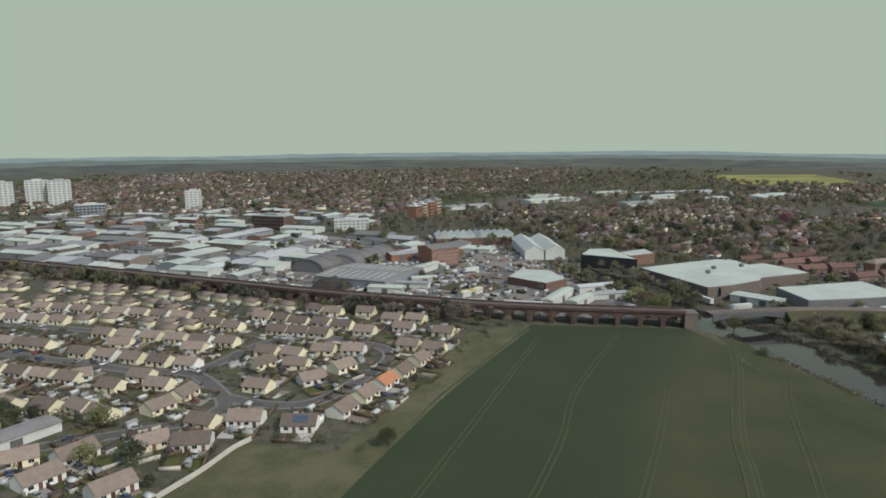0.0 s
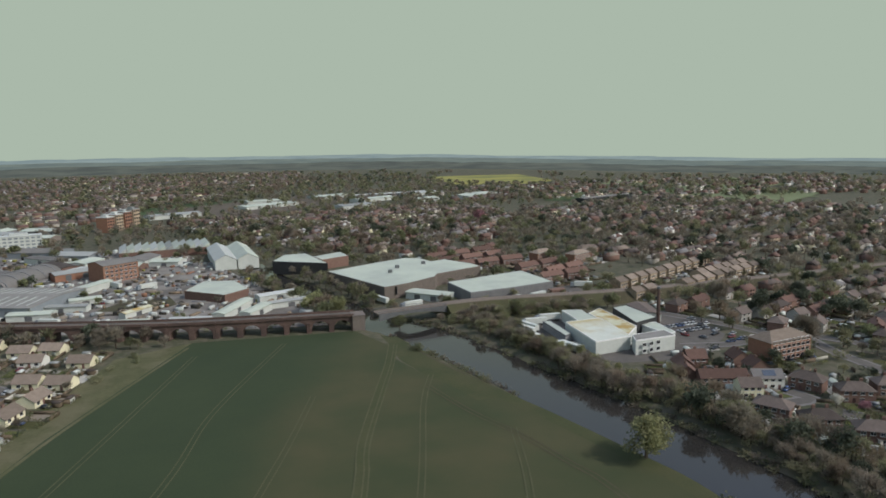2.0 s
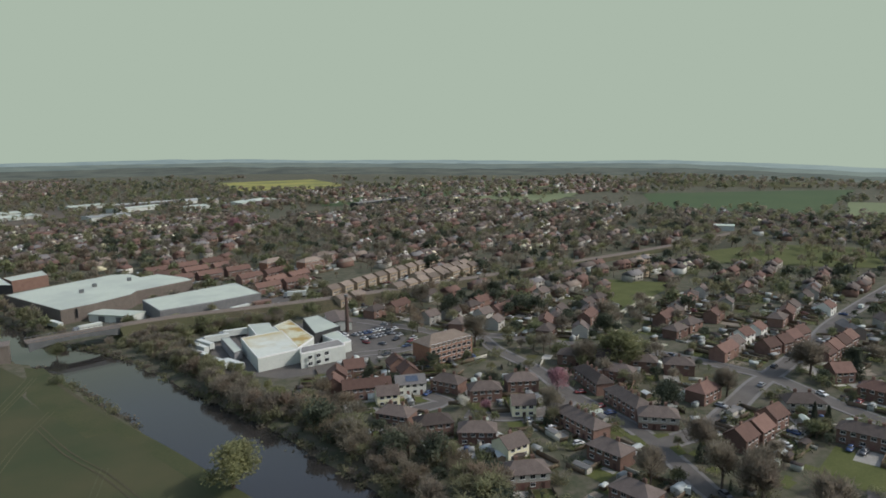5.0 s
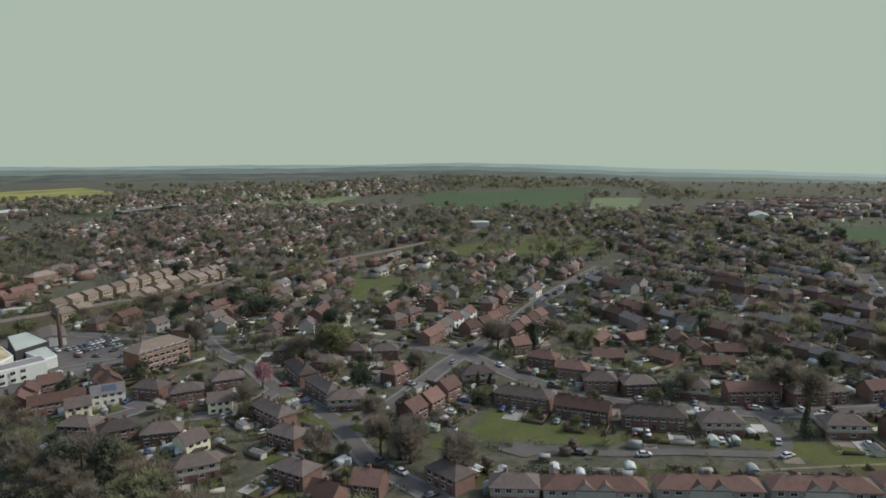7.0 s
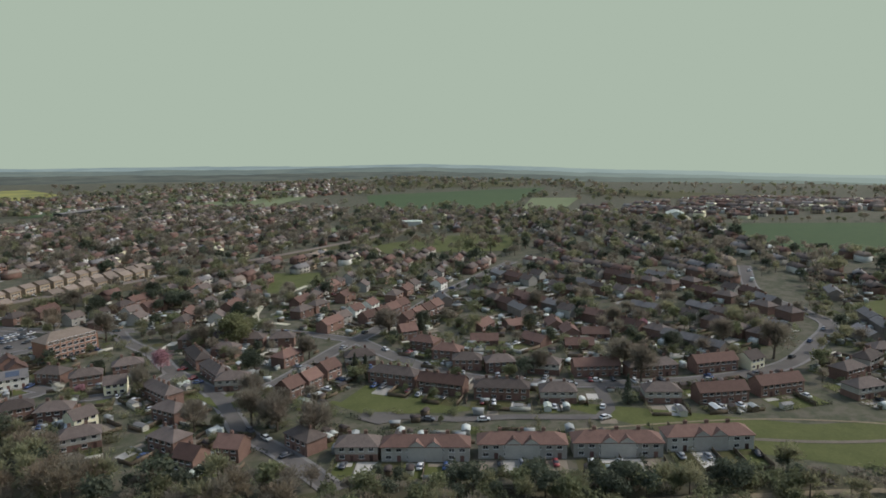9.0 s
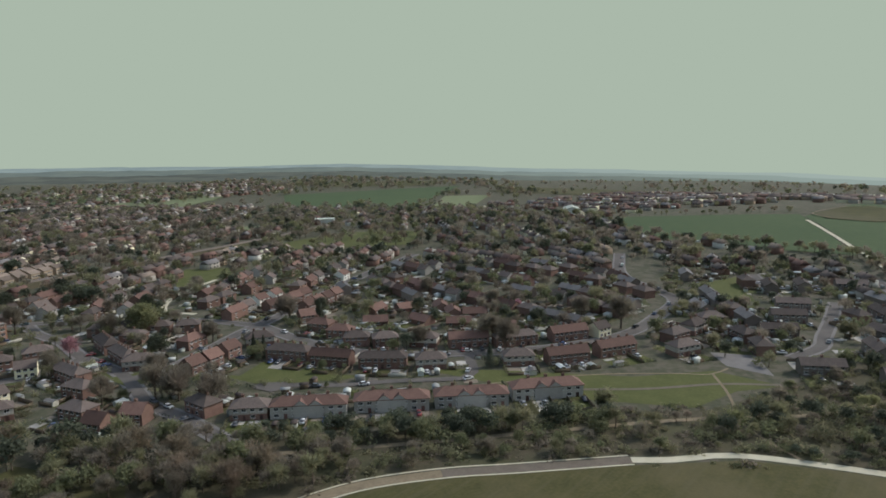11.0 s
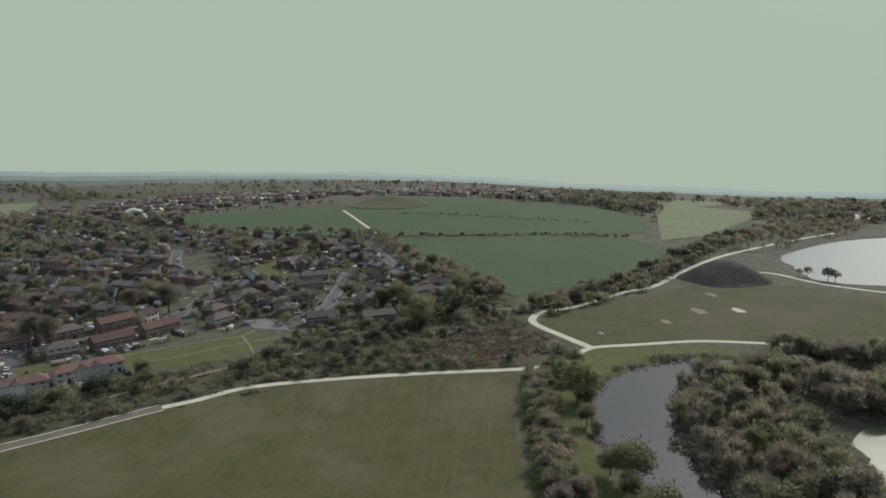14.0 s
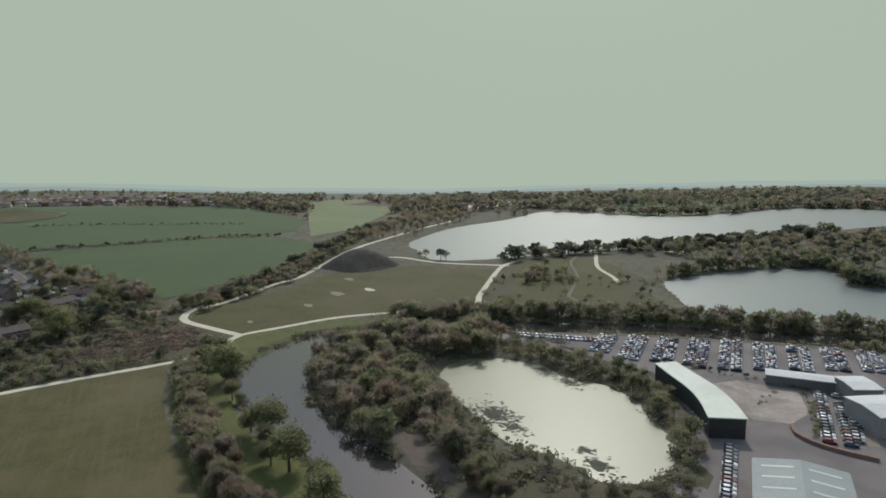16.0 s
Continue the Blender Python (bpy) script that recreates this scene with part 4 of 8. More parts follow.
# dark spoil heap and quarry bits beyond the meadow
s = Shape()
ring = 28
rows_ = []
for k, (rr, zz) in enumerate([(31, -0.3), (27, 2.0), (20, 6.2), (12, 10.2), (6, 12.3), (0.5, 12.8)]):
    rows_.append([(468 + rr * (1 + 0.08 * math.sin(3 * a + k)) * math.cos(a) * 0.9, -403 + rr * (1 + 0.06 * math.cos(5 * a)) * math.sin(a), zz) for a in np.linspace(0, 2 * math.pi, ring, endpoint=False)])
s.add([p for r in rows_ for p in r], [(k * ring + i, k * ring + (i + 1) % ring, (k + 1) * ring + (i + 1) % ring, (k + 1) * ring + i) for k in range(len(rows_) - 1) for i in range(ring)])
tagged(part("earth_mound", s, DARKEARTH), "tall dark conical heap of earth beside the meadow", "heap")
TAKEN.append((468, -403, 32))

# ---------------------------------------------------------------- railway viaduct
VIADUCT = [(-352, 572), (-249, 519), (-135, 458), (-62, 417), (-13, 394), (59, 365), (146, 342)]
BAY, DECK = 11.0, 7.6
vline = curve_through(VIADUCT, 1.0)
acc, nodes, last = 0.0, [vline[0]], vline[0]
for p in vline[1:]:
    acc += np.linalg.norm(p - last)
    last = p
    if acc >= BAY:
        nodes.append(p)
        acc = 0.0


def arch_bay():
    """One bay: half a pier at each end, a round arch with its spandrel, and a string course."""
    s = Shape()
    n, r = 10, 4.35
    arc = [(r * math.cos(math.pi * i / n), 2.2 + r * 0.85 * math.sin(math.pi * i / n)) for i in range(n + 1)]
    for y in (-4.2, 4.2):
        k = len(s.v)
        s.add([(x, y, z) for x, z in arc] + [(x, y, DECK) for x, z in arc], [(i, i + 1, n + 2 + i, n + 1 + i) for i in range(n)])
    s.add([(x, y, z) for y in (-4.2, 4.2) for x, z in arc], [(i + 1, i, n + 1 + i, n + 2 + i) for i in range(n)])
    h = BAY / 2 + 0.35
    s.box(-h, -r, -4.3, 4.3, -0.6, DECK)
    s.box(r, h, -4.3, 4.3, -0.6, DECK)
    s.box(-h, -h + 1.3, -4.75, 4.75, -0.6, 5.2)
    s.box(h - 1.3, h, -4.75, 4.75, -0.6, 5.2)
    return s.mesh("arch", BRICK_DARK)


def parapet_piece():
    h = BAY / 2 + 0.3
    s = Shape()
    for y in (-1, 1):
        s.box(-h, h, y * 4.45 - 0.35, y * 4.45 + 0.35, DECK, DECK + 0.3)
        s.box(-h, h, y * 4.35 - 0.22, y * 4.35 + 0.22, DECK + 0.3, DECK + 1.3)
    return s.mesh("parapet", BRICK_DARK)


def track_piece():
    h = BAY / 2 + 0.3
    s = Shape()
    s.box(-h, h, -4.1, 4.1, DECK - 0.2, DECK + 0.25)
    for y in (-2.6, -1.15, 1.15, 2.6):
        s.box(-h, h, y - 0.06, y + 0.06, DECK + 0.25, DECK + 0.45, 1)
    return s.mesh("track_bed", [BALLAST, STEEL])


viaduct = tagged(new("railway_viaduct"), "long dark brick railway viaduct with round arches", "viaduct")
arch_mesh, parapet_mesh, track_mesh = arch_bay(), parapet_piece(), track_piece()
for a, b in zip(nodes[:-1], nodes[1:]):
    c, d = (a + b) / 2, b - a
    m = Matrix.Translation((c[0], c[1], 0)) @ Matrix.Rotation(math.atan2(d[1], d[0]), 4, "Z")
    part("arch", None, None, viaduct, at=m, mesh=arch_mesh)
    part("parapet", None, None, viaduct, at=m, mesh=parapet_mesh)
    part("track_bed", None, None, viaduct, at=m, mesh=track_mesh)
LANES.append([(p[0], p[1], 7) for p in VIADUCT])
# abutment of pale stone and girder bridge over the river
end = nodes[-1]
s = Shape().box(-3.2, 3.2, -4.7, 4.7, -1, DECK - 0.1).box(-3.4, 3.4, -4.9, 4.9, DECK - 0.1, DECK + 0.5)
part("abutment", s, BRICK_BROWN, viaduct, "weathered brown brick abutment", at=pose(end[0] + 2, end[1] - 1, 0, 0, 0, -8))
bridge = tagged(new("rail_bridge"), "low iron girder railway bridge over the river", "bridge")
bridge.matrix_basis = pose(171, 343, 0, 0, 0, 3)
for y in (-4.2, 4.2):
    s = Shape()
    top = [(x, 7.4) for x in np.linspace(-20, 20, 13)]
    low = [(x, 3.4 + 2.4 * (1 - (x / 20) ** 2)) for x in np.linspace(20, -20, 13)]
    s.add([(x, y - 0.3, z) for x, z in top + low] + [(x, y + 0.3, z) for x, z in top + low], [tuple(range(26)), tuple(range(51, 25, -1))] + [(i, 26 + i, 26 + (i + 1) % 26, (i + 1) % 26) for i in range(26)])
    part("girder", s, STEEL, bridge)
    s = Shape().box(-20, 20, y - 0.1, y + 0.1, 8.3, 8.5)
    for x in np.linspace(-20, 20, 17):
        s.box(x - 0.1, x + 0.1, y - 0.1, y + 0.1, 7.3, 8.4)
    part("railing", s, STEEL, bridge)
part("track_bed", Shape().box(-20.5, 20.5, -4.3, 4.3, 6.9, 7.5), BALLAST, bridge)
# embankment that carries the line on
EMB = [(190, 344, 0), (216, 345, 0), (283, 336, 0), (321, 332, 0), (384, 331, 0), (441, 330, 0), (494, 328, 0), (620, 322, 0), (800, 330, 0)]
ec = curve_through(EMB, 10)
s, s2 = Shape(), Shape()
vs, vt = [], []
for i, p in enumerate(ec):
    d = ec[min(i + 1, len(ec) - 1)] - ec[max(i - 1, 0)]
    d = d / np.linalg.norm(d)
    e = max(0.25, 1 - i * 10 / 300)
    top = 1.0 + 6.4 * e
    for w, z in ((-5 - 9 * e, -0.2), (-4.6, top), (4.6, top), (5 + 9 * e, -0.2)):
        vs.append((p[0] - d[1] * w, p[1] + d[0] * w, z))
    for w, z in ((-3.8, top - 0.1), (-3.4, top + 0.3), (3.4, top + 0.3), (3.8, top - 0.1)):
        vt.append((p[0] - d[1] * w, p[1] + d[0] * w, z))
fs = [(4 * i + j, 4 * i + 4 + j, 4 * i + 5 + j, 4 * i + 1 + j) for i in range(len(ec) - 1) for j in range(3)]
embankment = structure("embankment", s.add(vs, fs + [(0, 1, 2, 3)]), SCRUB_FLOOR, "grassy brown railway embankment", "embankment")
structure("railway_track", s2.add(vt, fs), BALLAST, "rusty ballast railway track bed", "railway")
LANES.append([(p[0], p[1], 12) for p in EMB])


# ---------------------------------------------------------------- houses
def window_mesh(w, h):
    s = Shape().box(-w / 2, w / 2, -0.06, 0.1, 0, h, 0)
    s.box(-w / 2 + 0.08, -0.03, -0.09, 0.05, 0.08, h - 0.08, 1)
    s.box(0.03, w / 2 - 0.08, -0.09, 0.05, 0.08, h - 0.08, 1)
    s.box(-w / 2 - 0.08, w / 2 + 0.08, -0.16, 0.1, -0.1, 0, 0)
    return s.mesh("window", [WHITE_FRAME, PANE])


WINDOW = window_mesh(1.7, 1.3)
WINDOW_BIG = window_mesh(2.2, 1.6)
DOOR = Shape().box(-0.5, 0.5, -0.07, 0.1, 0, 2.05).box(-0.6, 0.6, -0.03, 0.1, 0, 2.15).mesh("door", [DOOR_PAINT])
CHIMNEY = Shape().box(-0.55, 0.55, -0.35, 0.35, -1.4, 1.1).box(-0.62, 0.62, -0.42, 0.42, 0.95, 1.12).tube((-0.25, 0, 1.1), (-0.25, 0, 1.5), 0.13, 0.11).tube((0.25, 0, 1.1), (0.25, 0, 1.5), 0.13, 0.11).mesh("chimney", [BRICK])


def gable_roof(L, W, e, rise, over=0.4, th=0.22, x0=None, x1=None):
    k = rise / (W / 2)
    a, z = W / 2 + over, e - over * k
    return Shape().prism([(-a, z + th), (0, e + rise + th), (a, z + th), (a, z), (0, e + rise), (-a, z)], -L / 2 - 0.3 if x0 is None else x0, L / 2 + 0.3 if x1 is None else x1)


def hip_roof(L, W, e, rise, over=0.45, th=0.2):
    a, b = L / 2 + over, W / 2 + over
    r = L / 2 - W / 2 * 0.95
    v = [(-a, -b, e - 0.1), (a, -b, e - 0.1), (a, b, e - 0.1), (-a, b, e - 0.1), (-a, -b, e + th - 0.1), (a, -b, e + th - 0.1), (a, b, e + th - 0.1), (-a, b, e + th - 0.1), (-r, 0, e + rise), (r, 0, e + rise)]
    return Shape().add(v, [(3, 2, 1, 0), (0, 1, 5, 4), (1, 2, 6, 5), (2, 3, 7, 6), (3, 0, 4, 7), (4, 5, 9, 8), (5, 6, 9), (6, 7, 8, 9), (7, 4, 8)])


def house(name, label, L, W, e, rise, wall, roof, hip=False, floors=2, bays=4, chimneys=1, twin=False, porch=True, win=None, solar=False, base_brick=None, back=True):
    """A house with its long side along x, front to -y."""
    h = tagged(new(name), label, "house")
    if hip:
        s = Shape().box(-L / 2, L / 2, -W / 2, W / 2, -0.5, e)
    else:
        s = Shape().prism([(-W / 2, -0.5), (W / 2, -0.5), (W / 2, e), (0, e + rise - 0.05), (-W / 2, e)], -L / 2, L / 2)
    part("wall", s, wall, h)
    part("roof", hip_roof(L, W, e, rise) if hip else gable_roof(L, W, e, rise), roof, h)
    if twin:
        g = Shape()
        for x in (-2.6, 2.6):
            k = len(g.v)
            g.add([(x - 2.9, -W / 2 - 0.5, e - 0.1), (x + 2.9, -W / 2 - 0.5, e - 0.1), (x, -W / 2 - 0.5, e + 2.3), (x, 0.2, e + 2.3), (x - 2.9, 0.2, e - 0.1), (x + 2.9, 0.2, e - 0.1)], [(0, 2, 3, 4), (1, 5, 3, 2)])
        part("front_gable", g, roof, h)
        g = Shape()
        for x in (-2.6, 2.6):
            g.prism([(-0.1, 0), (0.1, 0), (0.1, 0.1), (-0.1, 0.1)], -0.01, 0.01)
            g.add([(x - 2.6, -W / 2 - 0.35, 0), (x + 2.6, -W / 2 - 0.35, 0), (x + 2.6, -W / 2 - 0.35, e), (x, -W / 2 - 0.35, e + 2.1), (x - 2.6, -W / 2 - 0.35, e), (x - 2.6, -W / 2 + 0.1, 0), (x + 2.6, -W / 2 + 0.1, 0), (x + 2.6, -W / 2 + 0.1, e), (x, -W / 2 + 0.1, e + 2.1), (x - 2.6, -W / 2 + 0.1, e)], [(0, 1, 2, 3, 4), (0, 4, 9, 5), (1, 6, 7, 2)])
        part("gable_wall", g, wall, h)
    if base_brick:
        part("plinth_wall", Shape().box(-L / 2 - 0.03, L / 2 + 0.03, -W / 2 - 0.03, W / 2 + 0.03, -0.5, 2.5), base_brick, h, "red brick ground storey")
    wm = win or WINDOW
    for fl in range(floors):
        for i in range(bays):
            x = (i + 0.5) / bays * (L - 1.2) - (L - 1.2) / 2
            if fl == 0 and porch and i % 2 == 1:
                part("door", None, None, h, at=pose(x, -W / 2, 0), mesh=DOOR)
            else:
                part("window", None, None, h, at=pose(x, -W / 2, 0.95 + 2.6 * fl), mesh=wm)
            if back and (i % 2 == 0 or bays < 5):
                part("window", None, None, h, at=pose(x, W / 2, 0.95 + 2.6 * fl, 0, 0, 180), mesh=wm)
    for i in range(chimneys):
        x = ((i + 0.5) / chimneys - 0.5) * L * (0.75 if hip else 0.95)
        part("chimney", None, None, h, at=pose(x, 0.3, e + rise), mesh=CHIMNEY)
    if solar:
        k = math.degrees(math.atan2(rise, W / 2))
        part("solar_panel", Shape().box(-2.6, 2.6, -1.5, 1.5, 0, 0.08), SOLAR, h, "dark blue solar panels", at=pose(0.5, -W / 4, e + rise / 2 + 0.3, k, 0, 0))
    return h


PROTO = {
    "bungalow": lambda: house("bungalow", "cream rendered bungalow with brown tiled gable roof", 10.5, 8, 2.6, 2.5, RENDER_CREAM, TILE_BROWN, False, 1, 3, 1),
    "bungalow_pale": lambda: house("bungalow", "white painted bungalow with brown tiled gable roof", 10.5, 8, 2.6, 2.5, RENDER_WHITE, TILE_BROWN, False, 1, 3, 1),
    "bungalow_white": lambda: house("bungalow", "white rendered bungalow with brown tiled gable roof", 12, 8.4, 2.7, 2.6, RENDER_WHITE, TILE_BROWN, False, 1, 4, 1),
    "bungalow_orange": lambda: house("bungalow", "white bungalow with new bright orange tiles", 11, 8, 2.6, 2.5, RENDER_WHITE, TILE_ORANGE, False, 1, 3, 0),
    "bungalow_solar": lambda: house("bungalow", "white rendered bungalow with solar panels on brown tiles", 12, 8.4, 2.7, 2.6, RENDER_WHITE, TILE_BROWN, False, 1, 4, 1, solar=True),
    "bungalow_red": lambda: house("bungalow", "red brick bungalow with red clay tiles", 14, 8.5, 2.7, 2.8, BRICK, TILE_RED, False, 1, 4, 1),
    "semi": lambda: house("semi_detached_house", "red brick semi-detached house with brown hipped roof", 13, 8.2, 5.1, 2.9, BRICK, TILE_DARK, True, 2, 4, 2),
    "semi_red": lambda: house("semi_detached_house", "red brick semi-detached house with reddish hipped roof", 13.5, 8.2, 5.1, 2.9, BRICK, TILE_RED, True, 2, 4, 2),
    "semi_pebble": lambda: house("semi_detached_house", "grey pebbledash house with brown hipped roof", 14, 8.2, 5.1, 2.9, PEBBLE, TILE_DARK, True, 2, 4, 2, base_brick=BRICK),
    "semi_cream": lambda: house("semi_detached_house", "cream rendered house with brown gable roof", 9, 8.6, 5.0, 2.8, RENDER_CREAM, TILE_DARK, False, 2, 3, 1),
    "semi_gable": lambda: house("semi_detached_house", "brick house with reddish gable roof and white gable trim", 9, 8.2, 5.1, 3.2, BRICK, TILE_RED, False, 2, 3, 1),
    "solar": lambda: house("semi_detached_house", "white fronted house with solar panels on grey roof", 12.5, 8.6, 5.0, 2.8, RENDER_WHITE, TILE_GREY, False, 2, 4, 0, solar=True),
    "terrace": lambda: house("terrace_block", "red brick terrace with brown hipped roof and chimneys", 22, 7.6, 5.2, 2.8, BRICK, TILE_DARK, True, 2, 7, 4),
    "terrace_red": lambda: house("terrace_block", "red brick terrace with reddish tiled roof", 20, 7.6, 5.2, 2.8, BRICK, TILE_RED, False, 2, 7, 4),
    "terrace_grey": lambda: house("terrace_block", "brown brick terrace with low dark roof", 18, 7.8, 5.0, 2.4, BRICK_BROWN, TILE_DARK, False, 2, 6, 1),
    "terrace_white": lambda: house("terrace_block", "pale rendered terrace with twin gables and reddish roof", 26.2, 7.8, 5.3, 3.0, RENDER_BUFF, TILE_RED, True, 2, 8, 3, twin=True),
    "townhouse": lambda: house("townhouse", "buff brick townhouse with brown gable roof", 8.5, 8.5, 6.6, 2.4, BRICK_YELLOW, TILE_BROWN, False, 2, 3, 0),
    "bungalow_plain": lambda: house("bungalow", "small cream bungalow with brown tiled roof", 10.5, 8, 2.6, 2.5, RENDER_CREAM, TILE_BROWN, False, 1, 2, 0, back=False),
    "small_semi": lambda: house("semi_detached_house", "brown brick house with weathered hipped roof", 12.5, 8, 5.0, 2.8, BRICK, TILE_DARK, True, 2, 2, 1, back=False),
    "small_cream": lambda: house("semi_detached_house", "cream fronted house with brown gable roof", 9.5, 8.2, 5.0, 2.9, RENDER_BUFF, TILE_DARK, False, 2, 2, 1, back=False),
    "small_white": lambda: house("semi_detached_house", "white rendered house with reddish gable roof", 10, 8.2, 5.0, 2.9, RENDER_WHITE, TILE_RED, False, 2, 2, 1, back=False),
    "small_grey": lambda: house("terrace_block", "pebbledash terrace with low grey roof", 17, 7.6, 5.0, 2.2, BRICK_BROWN, TILE_GREY, False, 2, 2, 1, back=False),
    "small_red": lambda: house("terrace_block", "red brick terrace with reddish tiled roof", 16, 7.6, 5.1, 2.7, BRICK, TILE_RED, False, 2, 2, 2, back=False),
    "flats": lambda: house("apartment_block", "orange brick apartment block with white windows and hipped roof", 24, 12, 9.6, 3.8, BRICK_ORANGE, TILE_BROWN, True, 4, 8, 0, porch=False, win=WINDOW_BIG),
}
made = {}
HOUSES = []  # x, y, turn, length
SIZES = {"terrace_white": (1.0, 0.92, 0.86), "flats": (1.0, 1.0, 0.92), "townhouse": (1.0, 1.0, 0.88)}  # how the kinds vary from their drawn size


def place(kind, x, y, rot, group="", scale=1.0):
    sx, sy, sz = SIZES.get(kind, (1.0, 1.0, 1.0) if kind.startswith("bungalow") and kind != "bungalow_red" else (0.91, 0.92, 0.88))
    m = pose(x, y, hz(x, y), 0, 0, rot) @ Matrix.Diagonal((sx * scale, sy * scale, sz * scale, 1))
    if kind not in made:
        made[kind] = PROTO[kind]()
        made[kind].matrix_basis = m
        ob = made[kind]
    else:
        ob = copy_thing(made[kind], pose(x, y, hz(x, y), 0, 0, rot))
        ob.scale = (sx * scale, sy * scale, sz * scale)
    L = {"terrace": 11, "terrace_red": 10, "terrace_grey": 9, "terrace_white": 13, "flats": 15}.get(kind, 6.5)
    HOUSES.append((x, y, rot, 2 * L))
    r = math.radians(rot)
    for k in ((-0.6, 0, 0.6) if L > 8 else (0,)):
        TAKEN.append((x + math.cos(r) * L * k, y + math.sin(r) * L * k, 7.5))
    return tagged(ob, group=group) if group else ob


def row(kinds, x, y, rot, length, n, turn=0, group=""):
    r = math.radians(rot)
    for i in range(n):
        k = ((i + 0.5) / n - 0.5) * length
        place(kinds[i % len(kinds)], x + math.cos(r) * k, y + math.sin(r) * k, rot + turn + random.uniform(-2, 2), group)


# bungalow estate beside the viaduct
for x, y, a, length, n in [(-174, 401, -19, 128, 9), (-222, 391, -16, 60, 4), (-128, 343, -18, 87, 6), (-200, 341, -20, 44, 4), (-130, 310, -21, 75, 5), (-166, 292, -21, 56, 4), (-61, 347, -19, 36, 3), (-256, 362, -20, 60, 5), (-262, 412, -18, 60, 5), (-230, 330, -20, 40, 3)]:
    row(["bungalow", "bungalow_pale", "bungalow", "bungalow", "bungalow_pale"], x, y, a, length, n, 0, "bungalows in rows")
for x, y, a in [(-27, 345, -18), (-7, 350, -18), (-44, 314, -10), (-30, 313, -12), (-69, 297, 45), (-64, 268, -20), (-44, 275, 30), (-33, 289, 47), (0, 296, 63), (-7, 281, 63), (-21, 255, 63), (-28, 241, 63), (-105, 273, -18), (-92, 262, 72), (-97, 249, 56), (-88, 218, 34), (-144, 287, 20), (-125, 209, 28)]:
    place("bungalow_pale" if int(x + y) % 2 else "bungalow", x, y, a, "bungalows in rows")
place("bungalow_orange", -14, 268, 63)
place("bungalow_solar", -41, 229, -5)
for x, y, a in [(-61, 235, -5), (-74, 217, 5), (-112, 195, 54), (-88, 188, 49), (-109, 211, 54)]:
    place("bungalow_white", x, y, a)

# brick estate across the river
for k, x, y, a in [("semi", 238, 168, -62), ("semi_cream", 246, 186, -25), ("solar", 259, 190, -26), ("semi", 243, 154, -24), ("semi", 250, 140, -42), ("semi_cream", 251, 126, -3), ("semi_pebble", 242, 111, -30), ("semi_cream", 277, 147, -37), ("semi", 271, 181, -68), ("semi", 276, 166, -32), ("semi", 293, 164, -32),
                   ("terrace", 316, 148, -114), ("terrace", 307, 125, -109), ("terrace", 281, 124, -99), ("semi", 271, 104, -87), ("semi", 256, 84, -86), ("semi_pebble", 303, 110, -50), ("semi_red", 335, 113, 3), ("semi_gable", 308, 84, 2), ("semi_gable", 318, 84, 2), ("semi_gable", 331, 86, -1), ("semi_pebble", 350, 85, -44),
                   ("semi_red", 381, 72, -85), ("semi_red", 375, 56, -78), ("terrace", 339, 58, -79), ("terrace_red", 340, 36, -78), ("terrace", 346, 14, -66), ("semi_pebble", 353, -5, -60), ("semi", 368, 42, -61), ("semi", 372, 29, -52), ("semi_pebble", 379, 12, -74), ("terrace_red", 386, -7, -55),
                   ("terrace", 396, -26, -49), ("terrace_red", 413, -46, -45), ("semi_cream", 424, -58, -29), ("semi_pebble", 371, -37, -60), ("terrace_red", 381, -55, -50), ("terrace_red", 399, -71, -43), ("semi", 278, 47, -100), ("semi_gable", 251, 67, -80), ("semi_gable", 262, 62, -70)]:
    place(k, x, y, a, "houses of the brick estate")
place("semi_pebble", 282, 29, -59)
for x, y, a in [(292, 11, -60), (308, -13, -60), (323, -37, -60), (341, -59, -56)]:
    place("terrace_white", x, y, a, "pale terraces in a row")
for x, y, a in [(402, 53, -61), (413, 32, -105), (416, 12, -61), (416, -12, -61), (433, 52, -30), (436, 12, -61), (443, 36, -145), (434, 24, -145), (424, 67, 0)]:
    place("bungalow_red", x, y, a, "red brick bungalows")
for x, y, a in [(404, 124, -8), (414, 123, -6), (424, 124, -4), (434, 125, -2), (411, 104, 2), (421, 105, 4), (431, 106, 4), (441, 107, 2), (392, 90, -34)]:
    place("semi_gable", x, y, a, "gabled houses along the road")
place("flats", 294, 214, 1)
# red-roofed courts by the factory
for x, y, a in [(236, 208, 60), (242, 216, 60), (252, 220, -20), (268, 212, 70), (266, 201, 70)]:
    place("semi_gable", x, y, a, "red brick court houses")
place("terrace_red", 244, 197, -25)
# buff townhouses beyond the railway
row(["townhouse"], 374, 377, 20, 132, 11, 0, "buff townhouses in rows")
row(["townhouse"], 408, 362, 17, 66, 6, 0, "buff townhouses in rows")
row(["townhouse"], 392, 346, 16, 96, 8, 0, "buff townhouses in rows")
row(["townhouse"], 314, 330, 14, 24, 2, 0, "buff townhouses in rows")
# terraces past the stores
for x, y, a, length, n in [(278, 515, 14, 70, 3), (278, 492, 10, 70, 3), (280, 468, 6, 66, 3), (304, 400, 8, 44, 2), (316, 418, 20, 44, 2), (308, 440, 14, 44, 2)]:
    row(["terrace_red"], x, y, a, length, n, 0, "brick terraces")
for x, y in [(352, 452), (330, 470), (372, 470)]:
    place("flats", x, y, 15, "", 0.8)
